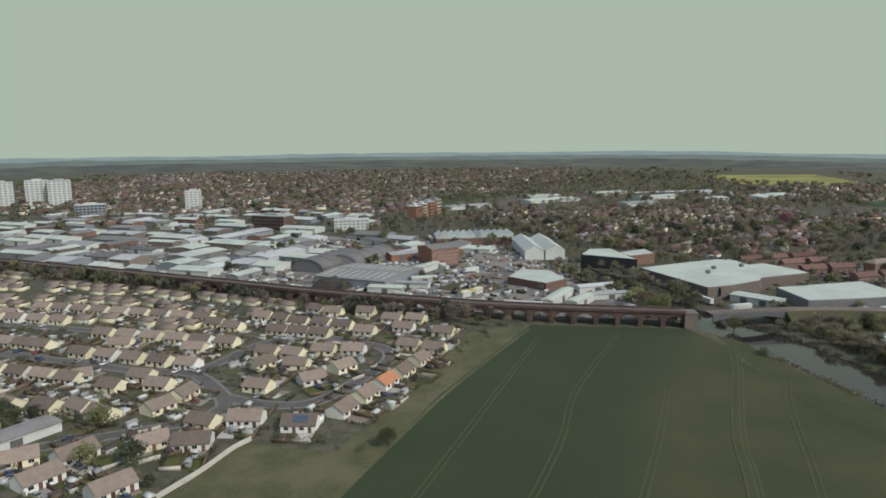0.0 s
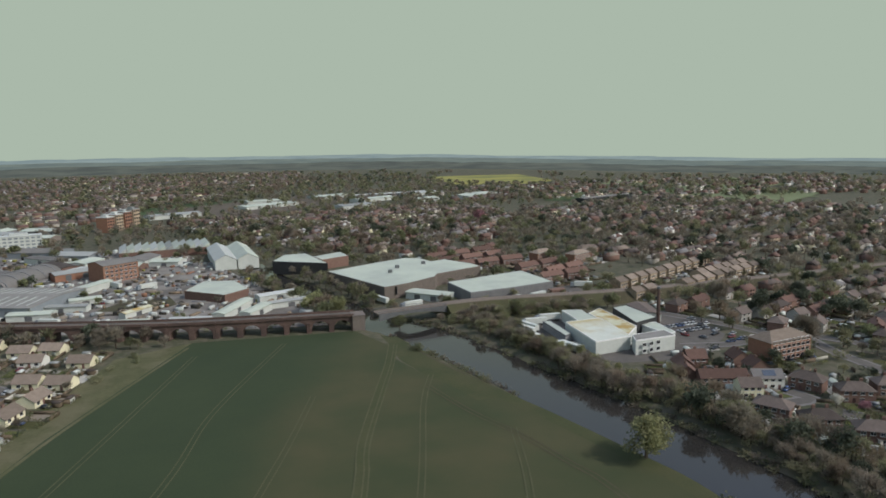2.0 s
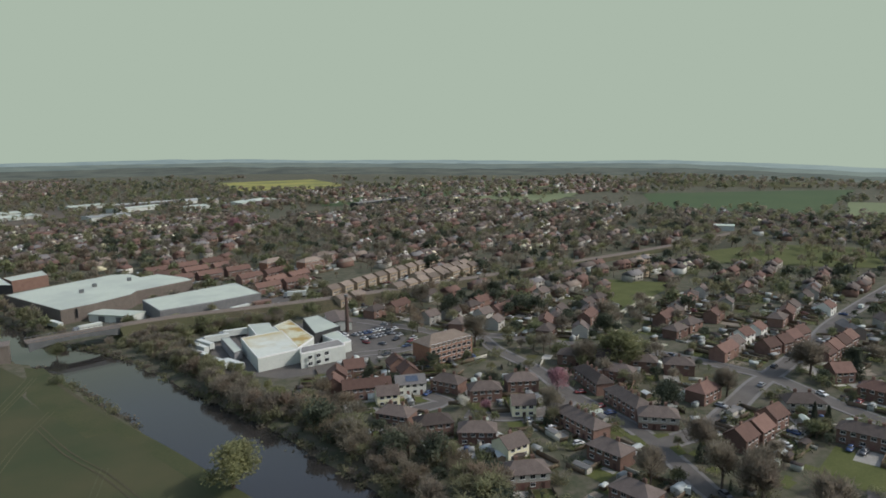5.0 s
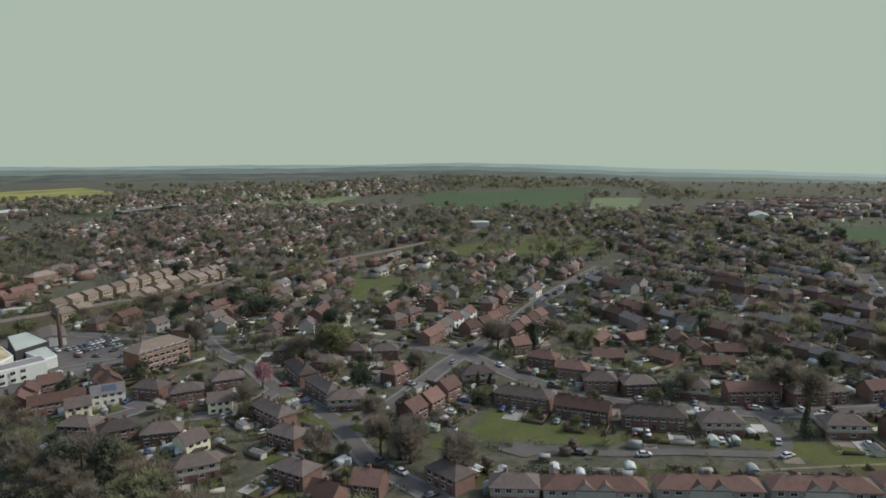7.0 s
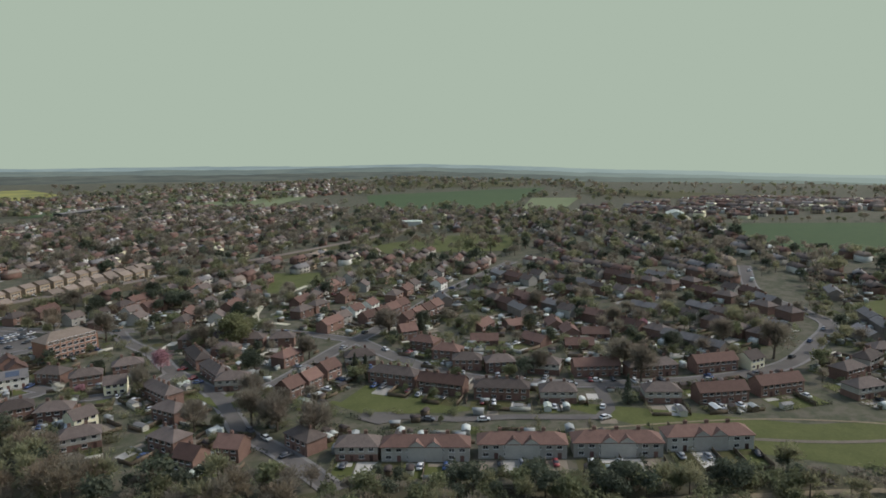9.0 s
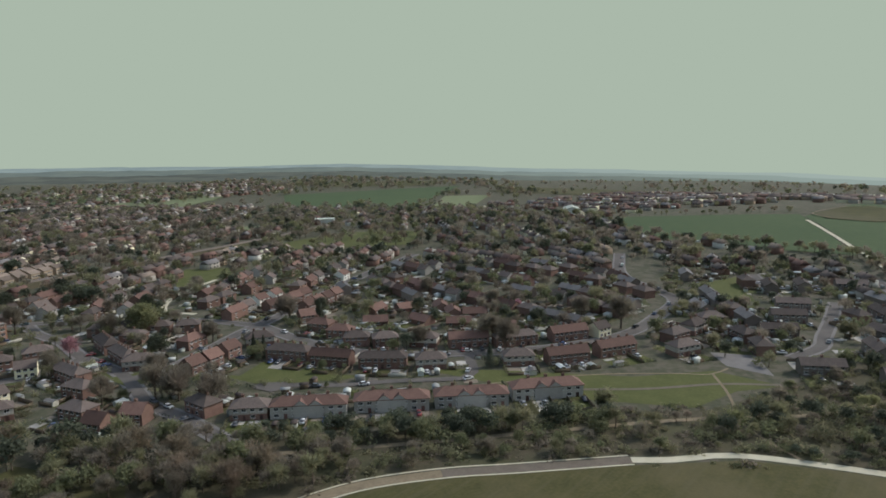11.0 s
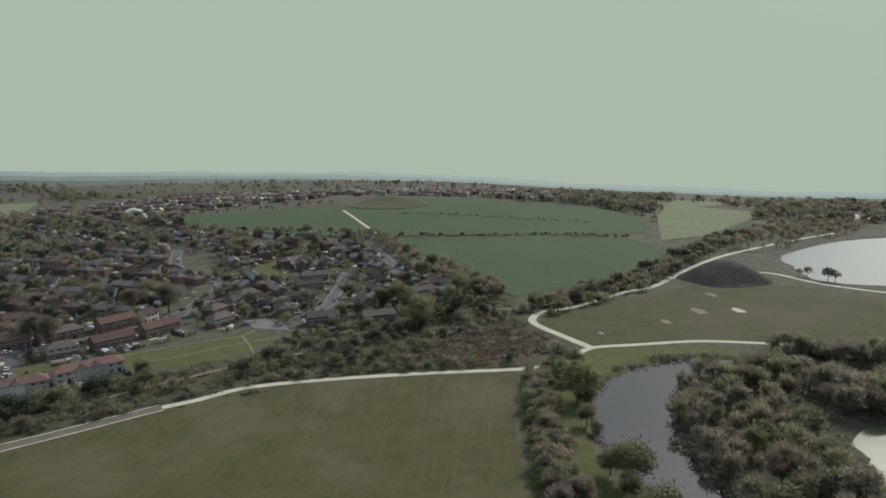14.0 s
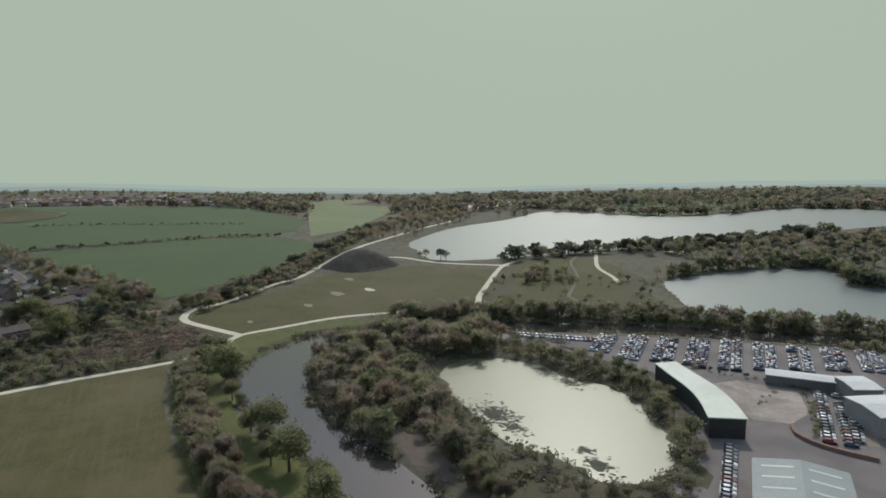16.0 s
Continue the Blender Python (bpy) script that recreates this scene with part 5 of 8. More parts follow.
# grey-roofed estate beside the hill fields
for k, x, y, a in [("terrace_grey", 404, -150, -75), ("terrace_grey", 402, -178, -78), ("terrace_grey", 436, -172, 15), ("terrace_grey", 462, -178, 40), ("terrace_grey", 452, -134, -70), ("terrace_grey", 480, -138, -75), ("terrace_grey", 505, -140, -80), ("terrace_grey", 500, -180, 20), ("semi", 424, -128, 20), ("semi", 440, -120, 40),
                   ("semi_pebble", 410, -98, -40), ("semi", 428, -92, -30), ("semi_pebble", 446, -98, -20), ("semi", 462, -104, -60), ("terrace_grey", 545, -128, 10), ("terrace_grey", 552, -145, 10), ("terrace_grey", 560, -170, -80), ("terrace_grey", 528, -205, -15), ("terrace_grey", 470, -218, 65), ("terrace_grey", 452, -205, -60)]:
    place(k, x, y, a, "houses of the grey-roofed estate")


# ---------------------------------------------------------------- sheds, works, tall blocks
def shed(label, x, y, rot, L, W, H, rise, wall, roof, name="industrial_shed", doors=2, lights=0, base=None):
    """A low-pitched works building with its ridge along x."""
    h = tagged(new(name), label, "building")
    h.matrix_basis = pose(x, y, hz(x, y), 0, 0, rot)
    part("wall", Shape().prism([(-W / 2, -0.5), (W / 2, -0.5), (W / 2, H), (0, H + rise - 0.05), (-W / 2, H)], -L / 2, L / 2), wall, h)
    part("roof", gable_roof(L, W, H, rise, 0.5, 0.35), roof, h)
    if base:
        part("plinth_wall", Shape().box(-L / 2 - 0.06, L / 2 + 0.06, -W / 2 - 0.06, W / 2 + 0.06, -0.5, 2.6), base, h, "brick base course")
    for i in range(doors):
        dx = ((i + 0.5) / doors - 0.5) * L * 0.8
        part("roller_door", Shape().box(dx - 2, dx + 2, -W / 2 - 0.12, -W / 2 + 0.05, 0, min(4.2, H - 0.8)), STEEL, h)
    k = rise / (W / 2)
    for i in range(lights):
        dx = ((i + 0.5) / lights - 0.5) * L * 0.92
        for sd in (-1, 1):
            part("roof_light", Shape().add([(dx - 0.5, sd * W * 0.08, H + rise - k * W * 0.08 + 0.4), (dx + 0.5, sd * W * 0.08, H + rise - k * W * 0.08 + 0.4), (dx + 0.5, sd * W * 0.42, H + rise - k * W * 0.42 + 0.4), (dx - 0.5, sd * W * 0.42, H + rise - k * W * 0.42 + 0.4),
                                            (dx - 0.5, sd * W * 0.08, H + rise - k * W * 0.08 + 0.2), (dx + 0.5, sd * W * 0.08, H + rise - k * W * 0.08 + 0.2), (dx + 0.5, sd * W * 0.42, H + rise - k * W * 0.42 + 0.2), (dx - 0.5, sd * W * 0.42, H + rise - k * W * 0.42 + 0.2)],
                                           [(0, 1, 2, 3), (0, 4, 5, 1), (1, 5, 6, 2), (2, 6, 7, 3), (3, 7, 4, 0)]), ROOF_WHITE, h)
    r = math.radians(rot)
    for i in np.arange(-L / 2, L / 2 + 1, 10):
        for j in np.arange(-W / 2, W / 2 + 1, 10):
            TAKEN.append((x + i * math.cos(r) - j * math.sin(r), y + i * math.sin(r) + j * math.cos(r), 7))
    return h


def flat_hall(name, label, poly, H, wall, roof, kerb=0.35):
    """A flat-roofed building on any plan: walls, roof sheet and a low rim round it."""
    h = tagged(new(name), label, "building")
    n = len(poly)
    if sum(poly[i][0] * poly[(i + 1) % n][1] - poly[(i + 1) % n][0] * poly[i][1] for i in range(n)) < 0:
        poly = poly[::-1]
    cx, cy = sum(p[0] for p in poly) / n, sum(p[1] for p in poly) / n
    h.matrix_basis = pose(cx, cy, 0)
    q = [(x - cx, y - cy) for x, y in poly]
    sides = [(i, (i + 1) % n, n + (i + 1) % n, n + i) for i in range(n)]
    part("wall", Shape().add([(x, y, -0.5) for x, y in q] + [(x, y, H) for x, y in q], sides + [tuple(range(n, 2 * n))]), wall, h)
    part("roof", Shape().add([(x * 0.985, y * 0.985, H + 0.02) for x, y in q] + [(x * 0.985, y * 0.985, H + 0.25) for x, y in q], sides + [tuple(range(n, 2 * n))]), roof, h)
    for i in range(n):
        (x0, y0), (x1, y1) = q[i], q[(i + 1) % n]
        d = math.hypot(x1 - x0, y1 - y0)
        part("roof_rim", Shape().box(0, d, -0.05, 0.25, H - 0.3, H + kerb), WHITE_FRAME if wall is CLAD_WHITE else wall, h, at=pose(x0, y0, 0, 0, 0, math.degrees(math.atan2(y1 - y0, x1 - x0))))
    for i in range(n):
        for k in (0.0, 0.25, 0.5, 0.75):
            px, py = poly[i][0] * (1 - k) + poly[(i + 1) % n][0] * k, poly[i][1] * (1 - k) + poly[(i + 1) % n][1] * k
            TAKEN.append((px, py, 4))
    xs, ys = [p[0] for p in poly], [p[1] for p in poly]
    for gx in np.arange(min(xs), max(xs), 7):
        for gy in np.arange(min(ys), max(ys), 7):
            if inside([gx], [gy], poly)[0]:
                TAKEN.append((gx, gy, 7))
    return h


store_a = flat_hall("retail_store", "large retail store with broad white roof and brick base", [(155, 464.7), (173.8, 396.5), (191.7, 401.5), (214, 413), (219, 421), (256.8, 432.5), (256.3, 443), (245.8, 470.7), (233.2, 467), (231, 485), (221, 491), (197, 482.7)], 8, BRICK_BROWN, ROOF_WHITE)
for x, y in [(-14, 6), (8, 12), (-24, -8)]:
    part("roof_unit", Shape().box(x - 1.2, x + 1.2, y - 1, y + 1, 8.0, 10.4), STEEL, store_a)
part("cladding", Shape().box(0, 70, -0.2, 0, 2.6, 7.6), CLAD_DARK, store_a, "dark cladding above brick", at=pose(155 - 207.5, 464.7 - 447.5, 0, 0, 0, -74.6))
store_b = flat_hall("retail_store", "long store with white roof and grey cladding", [(216, 397), (216, 362.7), (247.4, 364), (275.6, 367.4), (276, 408)], 7, CLAD_GREY, ROOF_WHITE)
part("loading_bay", Shape().box(-25, -17, -29, -24.5, 0, 5), CLAD_WHITE, store_b)
part("loading_bay", Shape().box(20, 30, -26, -21, 0, 5), BRICK, store_b)
flat_hall("warehouse", "dark clad warehouse with white roof", [(127, 520), (140.7, 546.6), (157.5, 545.6), (162, 491.7)], 9, CLAD_DARK, ROOF_WHITE)
flat_hall("warehouse", "low warehouse with white roof", [(161, 535), (186.4, 548.6), (187, 526), (164, 517)], 7.5, BRICK, ROOF_WHITE)
shed("white loading shed beside the stores", 200, 388, -52, 28, 11, 4, 0.5, CLAD_WHITE, ROOF_WHITE, "long_shed", 2)
flat_hall("workshop", "low building with white flat roof", [(62, 460), (75.4, 487), (95, 480), (100, 448), (84, 435)], 5, BRICK, ROOF_WHITE)

for x in (97, 114):
    shed("white glazed works hall with ridged roof", x, 592, 90, 76, 16, 7.5, 4, CLAD_WHITE, ROOF_WHITE if x > 100 else ROOF_LIGHT, "works_hall", 1, 6)
factory = shed("wide factory hall with rows of roof lights", -34, 486, -28, 58, 54, 6, 1.6, CLAD_BLUE, ROOF_GREY, "factory_hall", 3, 9)
orange = shed("orange brick works block with grey roof", 18, 556, 30, 26, 22, 12.5, 2.2, BRICK_ORANGE, ROOF_GREY, "works_block", 0)
for fl in range(4):
    for i in range(7):
        part("window", None, None, orange, at=pose(-10.5 + i * 3.5, -11, 1.2 + 2.9 * fl), mesh=WINDOW_BIG)
shed("pale brick works range", -10, 575, 25, 30, 14, 5, 1.5, BRICK_ORANGE, ROOF_LIGHT, "workshop", 2)

flat_hall("factory_hall", "white factory hall with rust-stained flat roof", [(229.9, 284), (223.6, 250), (243, 250.4), (250, 283)], 6.2, CLAD_WHITE, ROOF_WHITE_RUST)
flat_hall("factory_bay", "factory bay with yellow-brown stained roof", [(250.7, 294), (262, 300), (256.5, 263), (243.4, 252.6)], 6.0, CLAD_WHITE, ROOF_RUST)
flat_hall("annex", "low white flat-roofed annex", [(242.5, 306.5), (252, 302.7), (250, 295), (250.1, 284), (238, 284.4)], 5.7, CLAD_WHITE, ROOF_WHITE)
flat_hall("annex", "narrow white flat-roofed annex beside hedges", [(225.5, 298), (229.3, 297), (226, 273), (221.5, 271)], 3.8, CLAD_GREY, ROOF_WHITE)
fac = flat_hall("office_wing", "white office wing with dark windows and grey roof", [(243.6, 250.3), (262.1, 250.3), (260.5, 241.2), (239.5, 242.4)], 6.6, CLAD_WHITE, ROOF_GREY)
for i in range(5):
    for fl in (0, 1):
        part("window", None, None, fac, at=pose(-8.2 + i * 4.1, -4.85 + 0.25 * i, 1.0 + 2.9 * fl, 0, 0, 3.3), mesh=WINDOW_BIG)
flat_hall("store_shed", "white roofed store shed by the chimney", [(267.4, 296), (276.6, 297), (274.5, 270), (258.6, 266)], 6.6, CLAD_DARK, ROOF_WHITE)
shed("brown-roofed store shed by the railway", 287, 295, 68, 24, 11, 4, 1.2, CLAD_WHITE, TILE_DARK, "store_shed", 1)
flat_hall("annex", "white canopy roof over loading bays", [(263, 269), (272.3, 268.5), (268.8, 250.2), (262.9, 249.3)], 4.8, CLAD_WHITE, ROOF_WHITE)
chimney = tagged(new("factory_chimney"), "tall dark slender factory chimney", "chimney")
chimney.matrix_basis = pose(284, 280, 0)
part("stack", Shape().tube((0, 0, -0.5), (0, 0, 19), 1.0, 0.75, 14), BRICK_DARK, chimney)
part("cap", Shape().tube((0, 0, 18.4), (0, 0, 19.4), 0.95, 0.95, 14), STEEL, chimney)
for label, x, y, a, L, W, H, roof in [("long white-roofed works shed", -3, 503, 54, 62, 8, 4.5, ROOF_WHITE), ("low white-roofed shed in the yard", 5, 475, 7, 18, 8, 3.5, ROOF_WHITE), ("low pale shed in the yard", -6, 459, -18, 30, 7, 3.5, ROOF_LIGHT), ("long white shed by the viaduct", 86, 408, 59, 38, 7, 4, ROOF_WHITE),
                                      ("white shed by the viaduct", 97, 397, 52, 24, 7, 4, ROOF_WHITE), ("ribbed grey shed in the yard", 115, 432, 15, 26, 8, 4, ROOF_LIGHT), ("low ribbed shed in the yard", 119, 411, 7, 28, 6, 3.5, ROOF_LIGHT), ("low yellowish shed in the yard", 34, 430, 46, 20, 5, 3, ROOF_RUST), ("grey works shed behind the brick block", -8, 581, 52, 22, 14, 5, ROOF_LIGHT),
                                      ("low grey works range", -36, 656, -48, 40, 14, 5, ROOF_GREY), ("low brown works range", -23, 614, -62, 38, 12, 5, TILE_DARK), ("low white shed with flat roof", -20, 446, -17, 24, 9, 3.6, ROOF_WHITE), ("pale lean-to shed in the yard", 28, 402, -16, 26, 6, 3.4, ROOF_WHITE), ("pale shed against the viaduct", 62, 392, -20, 22, 6, 3.4, ROOF_LIGHT)]:
    shed(label, x, y, a, L, W, H, 0.7, CLAD_WHITE if roof is not TILE_DARK else BRICK, roof, "works_shed", 1)
# barrel-vaulted halls
for i, (x, y, w) in enumerate([(-70, 548, 30), (-44, 564, 26)]):
    hall = tagged(new("barrel_roof_hall"), "old hall with ribbed grey barrel roof", "building")
    hall.matrix_basis = pose(x, y, 0, 0, 0, 62)
    n = 12
    arc = [(w / 2 * math.cos(math.pi * k / n), 2.5 + 7.5 * math.sin(math.pi * k / n)) for k in range(n + 1)]
    part("wall", Shape().prism([(w / 2 - 0.4, -0.5)] + [(a * 0.985, b - 0.15) for a, b in arc] + [(-w / 2 + 0.4, -0.5)], -30, 30), CLAD_GREY, hall)
    part("roof", Shape().prism(arc + [(a * 1.02, b + 0.3) for a, b in arc[::-1]], -30.5, 30.5), ROOF_GREY, hall)
    for k in range(5):
        part("roof_rib", Shape().prism([(a * 1.02, b + 0.28) for a, b in arc] + [(a * 1.03, b + 0.55) for a, b in arc[::-1]], -28 + 13 * k, -27 + 13 * k), STEEL, hall)
    for k in np.arange(-27, 28, 9):
        TAKEN.append((x + k * math.cos(radians(62)), y + k * math.sin(radians(62)), 16))
# saw-toothed mill
mill = tagged(new("saw_tooth_mill"), "brick mill with white saw-tooth roof", "building")
mill.matrix_basis = pose(55, 664, 0, 0, 0, 2)
part("wall", Shape().box(-37, 37, -20, 20, -0.5, 6.5), BRICK, mill)
for i in range(12):
    x = -37 + i * 6.17
    part("roof_tooth", Shape().add([(x, -20.3, 6.4), (x + 6.1, -20.3, 6.4), (x + 6.1, -20.3, 9.8), (x, 20.3, 6.4), (x + 6.1, 20.3, 6.4), (x + 6.1, 20.3, 9.8)], [(0, 2, 5, 3), (1, 4, 5, 2), (0, 1, 2), (3, 5, 4)]), ROOF_WHITE if i % 2 else ROOF_LIGHT, mill)
TAKEN += [(55 + k, 664 + j, 9) for k in range(-36, 37, 9) for j in (-14, 0, 14)]


def tower(label, x, y, rot, L, W, H, wall, floors, bays, name="tower_block"):
    t = tagged(new(name), label, "building")
    t.matrix_basis = pose(x, y, hz(x, y), 0, 0, rot)
    part("wall", Shape().box(-L / 2, L / 2, -W / 2, W / 2, -2, H), wall, t)
    part("roof", Shape().box(-L / 2 - 0.3, L / 2 + 0.3, -W / 2 - 0.3, W / 2 + 0.3, H, H + 0.8).box(-L / 5, L / 5, -W / 5, W / 5, H + 0.8, H + 3), ROOF_LIGHT, t)
    # on white walls the panes are coloured paler, as if washed out by haze
    wm = Shape().box(-L / bays * 0.32, L / bays * 0.32, -0.1, 0.05, 0, H / floors * 0.5).mesh("window", [CLAD_BLUE if wall is CLAD_WHITE else PANE])
    for f in range(floors):
        for i in range(bays):
            part("window", None, None, t, at=pose(((i + 0.5) / bays - 0.5) * L, -W / 2, (f + 0.3) * H / floors), mesh=wm)
    TAKEN.append((x, y, max(L, W) / 2 + 3))
    return t


for x, y in [(-700, 1190), (-664, 1235), (-622, 1228)]:
    tower("white high-rise block of flats", x, y, 25, 36, 20, 42, CLAD_WHITE, 10, 5)
tower("white high-rise block of flats", -342, 1070, 20, 24, 18, 29, CLAD_WHITE, 8, 4)
tower("dark brown brick office block", -166, 800, -28, 46, 18, 16, BRICK_DARK, 4, 10, "office_block")
tower("white and dark striped office block", -72, 768, 5, 38, 14, 13, CLAD_WHITE, 4, 8, "office_block")
tower("blue-grey clad office block", -470, 1010, 20, 40, 16, 16, CLAD_BLUE, 4, 8, "office_block")
for i in range(4):
    tower("orange and buff stepped apartment block", -2 + 9 * i, 872 + 13 * i, 57, 13, 14, 17 + 1.5 * i, BRICK_ORANGE if i % 2 == 0 else BRICK_YELLOW, 5, 3, "apartment_block")
TAKEN.append((-54, 476, 17))
# dome of dark spoil by the viaduct
s = Shape()
for k, (rr, zz) in enumerate([(17, -0.2), (15, 2.2), (10, 4.8), (5, 6.2), (0.4, 6.6)]):
    s.v += [(rr * math.cos(a), rr * math.sin(a), zz) for a in np.linspace(0, 2 * math.pi, 20, endpoint=False)]
s.f = [(k * 20 + i, k * 20 + (i + 1) % 20, k * 20 + 20 + (i + 1) % 20, k * 20 + 20 + i) for k in range(4) for i in range(20)]
s.m = [0] * len(s.f)
heap = tagged(part("earth_mound", s, DARKEARTH), "dark round heap in the works yard", "heap")
heap.location = (-56, 470, 0)

# works along the south side: curved store, warehouse, long shed
curved = tagged(new("curved_store"), "curved grey store with pale mono-pitch roof", "building")
arc = curve_through([(183.5, -387), (173, -382), (159, -375.5), (148, -368), (138, -359)], 3)
s, s2 = Shape(), Shape()
vs, vt = [], []
for i, p in enumerate(arc):
    d = arc[min(i + 1, len(arc) - 1)] - arc[max(i - 1, 0)]
    d = d / np.linalg.norm(d)
    w = 4 + 1.6 * i / len(arc)
    for k, z in ((-w, 0), (-w, 6.6), (w, 6.6), (w, 0)):
        vs.append((p[0] - d[1] * k, p[1] + d[0] * k, z - (0.5 if z == 0 else 0)))
    for k, z in ((-w - 0.5, 6.6), (-w - 0.5, 7.0), (w + 0.5, 7.0), (w + 0.5, 6.6)):
        vt.append((p[0] - d[1] * k, p[1] + d[0] * k, z))
n = len(arc)
part("wall", s.add(vs, [(4 * i + j, 4 * i + 4 + j, 4 * i + 5 + j, 4 * i + 1 + j) for i in range(n - 1) for j in range(3)] + [(0, 1, 2, 3), (4 * n - 1, 4 * n - 2, 4 * n - 3, 4 * n - 4)]), CLAD_DARK, curved)
part("roof", s2.add(vt, [(4 * i + j, 4 * i + 4 + j, 4 * i + 4 + (j + 1) % 4, 4 * i + (j + 1) % 4) for i in range(n - 1) for j in range(4)] + [(0, 1, 2, 3), (4 * n - 1, 4 * n - 2, 4 * n - 3, 4 * n - 4)]), ROOF_WHITE, curved)
TAKEN += [(p[0], p[1], 9) for p in arc]
shed("grey-green warehouse with roof-light strips", 101, -335, 122, 34, 23, 5.2, 1.5, CLAD_GREY, ROOF_GREEN, "warehouse", 2, 5)
shed("long low shed with pale roof", 148, -423, 30.6, 26, 7, 3.8, 0.4, CLAD_GREY, ROOF_LIGHT, "long_shed", 0)
shed("grey box shed with pale roof", 130, -426, 53, 10, 13, 5.8, 0.4, CLAD_GREY, ROOF_LIGHT, "store_shed", 1)
shed("large pale-roofed works hall", 106, -421, 60, 46, 17, 7, 0.8, CLAD_GREY, ROOF_LIGHT, "works_hall", 1)
wall_low = ribbon("wall_low", [(131, -384), (127, -379), (120, -377), (112, -378), (103, -381)], 0.9, CONCRETE, "low curved brown brick retaining wall", 1.2, 1.4, 3.0, "wall")
wall_low.data.materials[0] = BRICK
shed("long white-walled hall with flat grey roof", -137, 224, 55, 30, 10, 3.4, 0.5, CLAD_WHITE, ROOF_GREY, "village_hall", 1)
ribbon("wall_pale", [(-56, 220), (-60, 214), (-66, 198), (-74, 182), (-84, 160)], 0.4, CONCRETE, "long pale concrete garden wall", 1.6, 1.8, 4.0, "wall")

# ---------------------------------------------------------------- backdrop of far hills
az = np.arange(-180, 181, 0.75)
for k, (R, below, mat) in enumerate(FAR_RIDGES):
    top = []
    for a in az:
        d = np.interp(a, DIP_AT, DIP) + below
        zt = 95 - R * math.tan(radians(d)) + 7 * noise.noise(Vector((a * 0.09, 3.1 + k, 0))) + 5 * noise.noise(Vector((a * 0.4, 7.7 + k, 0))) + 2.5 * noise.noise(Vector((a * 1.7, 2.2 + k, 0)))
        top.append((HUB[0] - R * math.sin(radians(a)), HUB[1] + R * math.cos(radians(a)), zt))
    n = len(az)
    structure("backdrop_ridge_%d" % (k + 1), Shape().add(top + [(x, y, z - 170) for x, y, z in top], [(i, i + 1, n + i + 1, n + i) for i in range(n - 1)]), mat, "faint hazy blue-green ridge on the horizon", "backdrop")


def far_limit(a):
    """How far out the ground is seen in a direction."""
    return 93 / math.tan(radians(float(np.interp(a, DIP_AT, DIP)) + float(np.interp(a, FALL_AT, FALL)) + 0.12))


# patchwork of fields and woods towards the horizon
prng = random.Random(21)
for i in range(190):
    a, r = prng.uniform(-170, 36), prng.uniform(1150, 3900)
    if a < -112:
        r = prng.uniform(0.8, 1.0) * far_limit(a)
    if r > far_limit(a):
        continue
    x, y = HUB[0] - r * math.sin(radians(a)), HUB[1] + r * math.cos(radians(a))
    if off_water([x], [y])[0] < 60 or math.hypot(x - 850, y + 250) < 480 or inside([x], [y], [(-1050, 1300), (-330, 700), (0, 700), (40, 1130), (420, 1750), (500, 2300), (-900, 2400)])[0] or math.hypot(x - 820, y - 1500) < 420 or math.hypot(x - 1100, y - 520) < 330:
        continue
    w, h, t = prng.uniform(90, 230), prng.uniform(60, 150), prng.uniform(0, 180)
    c, s_ = math.cos(radians(t)), math.sin(radians(t))
    mat, lb = prng.choice([(FARFIELD, "distant green crop field"), (FARFIELD, "distant green crop field"), (PALEFIELD, "distant pale pasture field"), (MEADOW, "distant olive rough pasture"), (DRYGRASS, "distant brown ploughed field")])
    sheet("distant_field_%d" % i, [(x + u * w * c - v * h * s_, y + u * w * s_ + v * h * c) for u, v in ((-1, -1), (0.9, -0.8), (1.1, 0.9), (-0.8, 1))], mat, lb, 0.6 + 0.1 * (i % 5), 3, "field")

# ---------------------------------------------------------------- more works and stores, further off
rng = random.Random(4)
OPEN = [[(60, 354), (8, 256), (-23, 180), (-70, 60), (20, 40), (180, 100), (165, 240), (150, 335)], [(233, -26), (256, -38), (283, -75), (306, -114), (317, -150), (318, -229), (268, -223), (228, -217), (197, -213), (50, -170), (90, -30)],
        [(382, -257), (343, -325), (323, -397), (392, -472), (459, -381), (410, -291)], [(858, 32), (876, -146), (667, -181), (721, -20)], [(660, -190), (860, -150), (985, -222), (880, -459), (735, -473), (652, -336)],
        [(646, -196), (628, -405), (568, -415), (484, -343), (441, -258), (501, -243)], [(962, -563), (943, -651), (803, -638), (723, -554), (783, -508)], [(1110, 700), (1410, 478), (962, 345), (918, 537)],
        [(1158, 391), (1184, 318), (991, 263), (972, 317)], [(744, 1750), (996, 1686), (917, 1380), (808, 1285), (670, 1388)], [(483, 277), (507, 234), (421, 215), (440, 240)], [(706, 432), (745, 383), (701, 366), (680, 410)],
        [(600, 297), (704, 280), (735, 206), (648, 162), (583, 267)], [(349, 3), (373, -84), (392, -112), (384, -138), (350, -110), (342, -70)], [(309, 62), (331, 66), (326, 41), (333, 14), (324, 22), (308, 48)], [(556, -92), (577, -108), (516, -122), (512, -105)],
        [(211, -277), (187, -283), (168, -274), (180, -266), (196, -270)],
        [(352, -200), (366, -205), (372, -228), (366, -244), (346, -238), (338, -214)]]


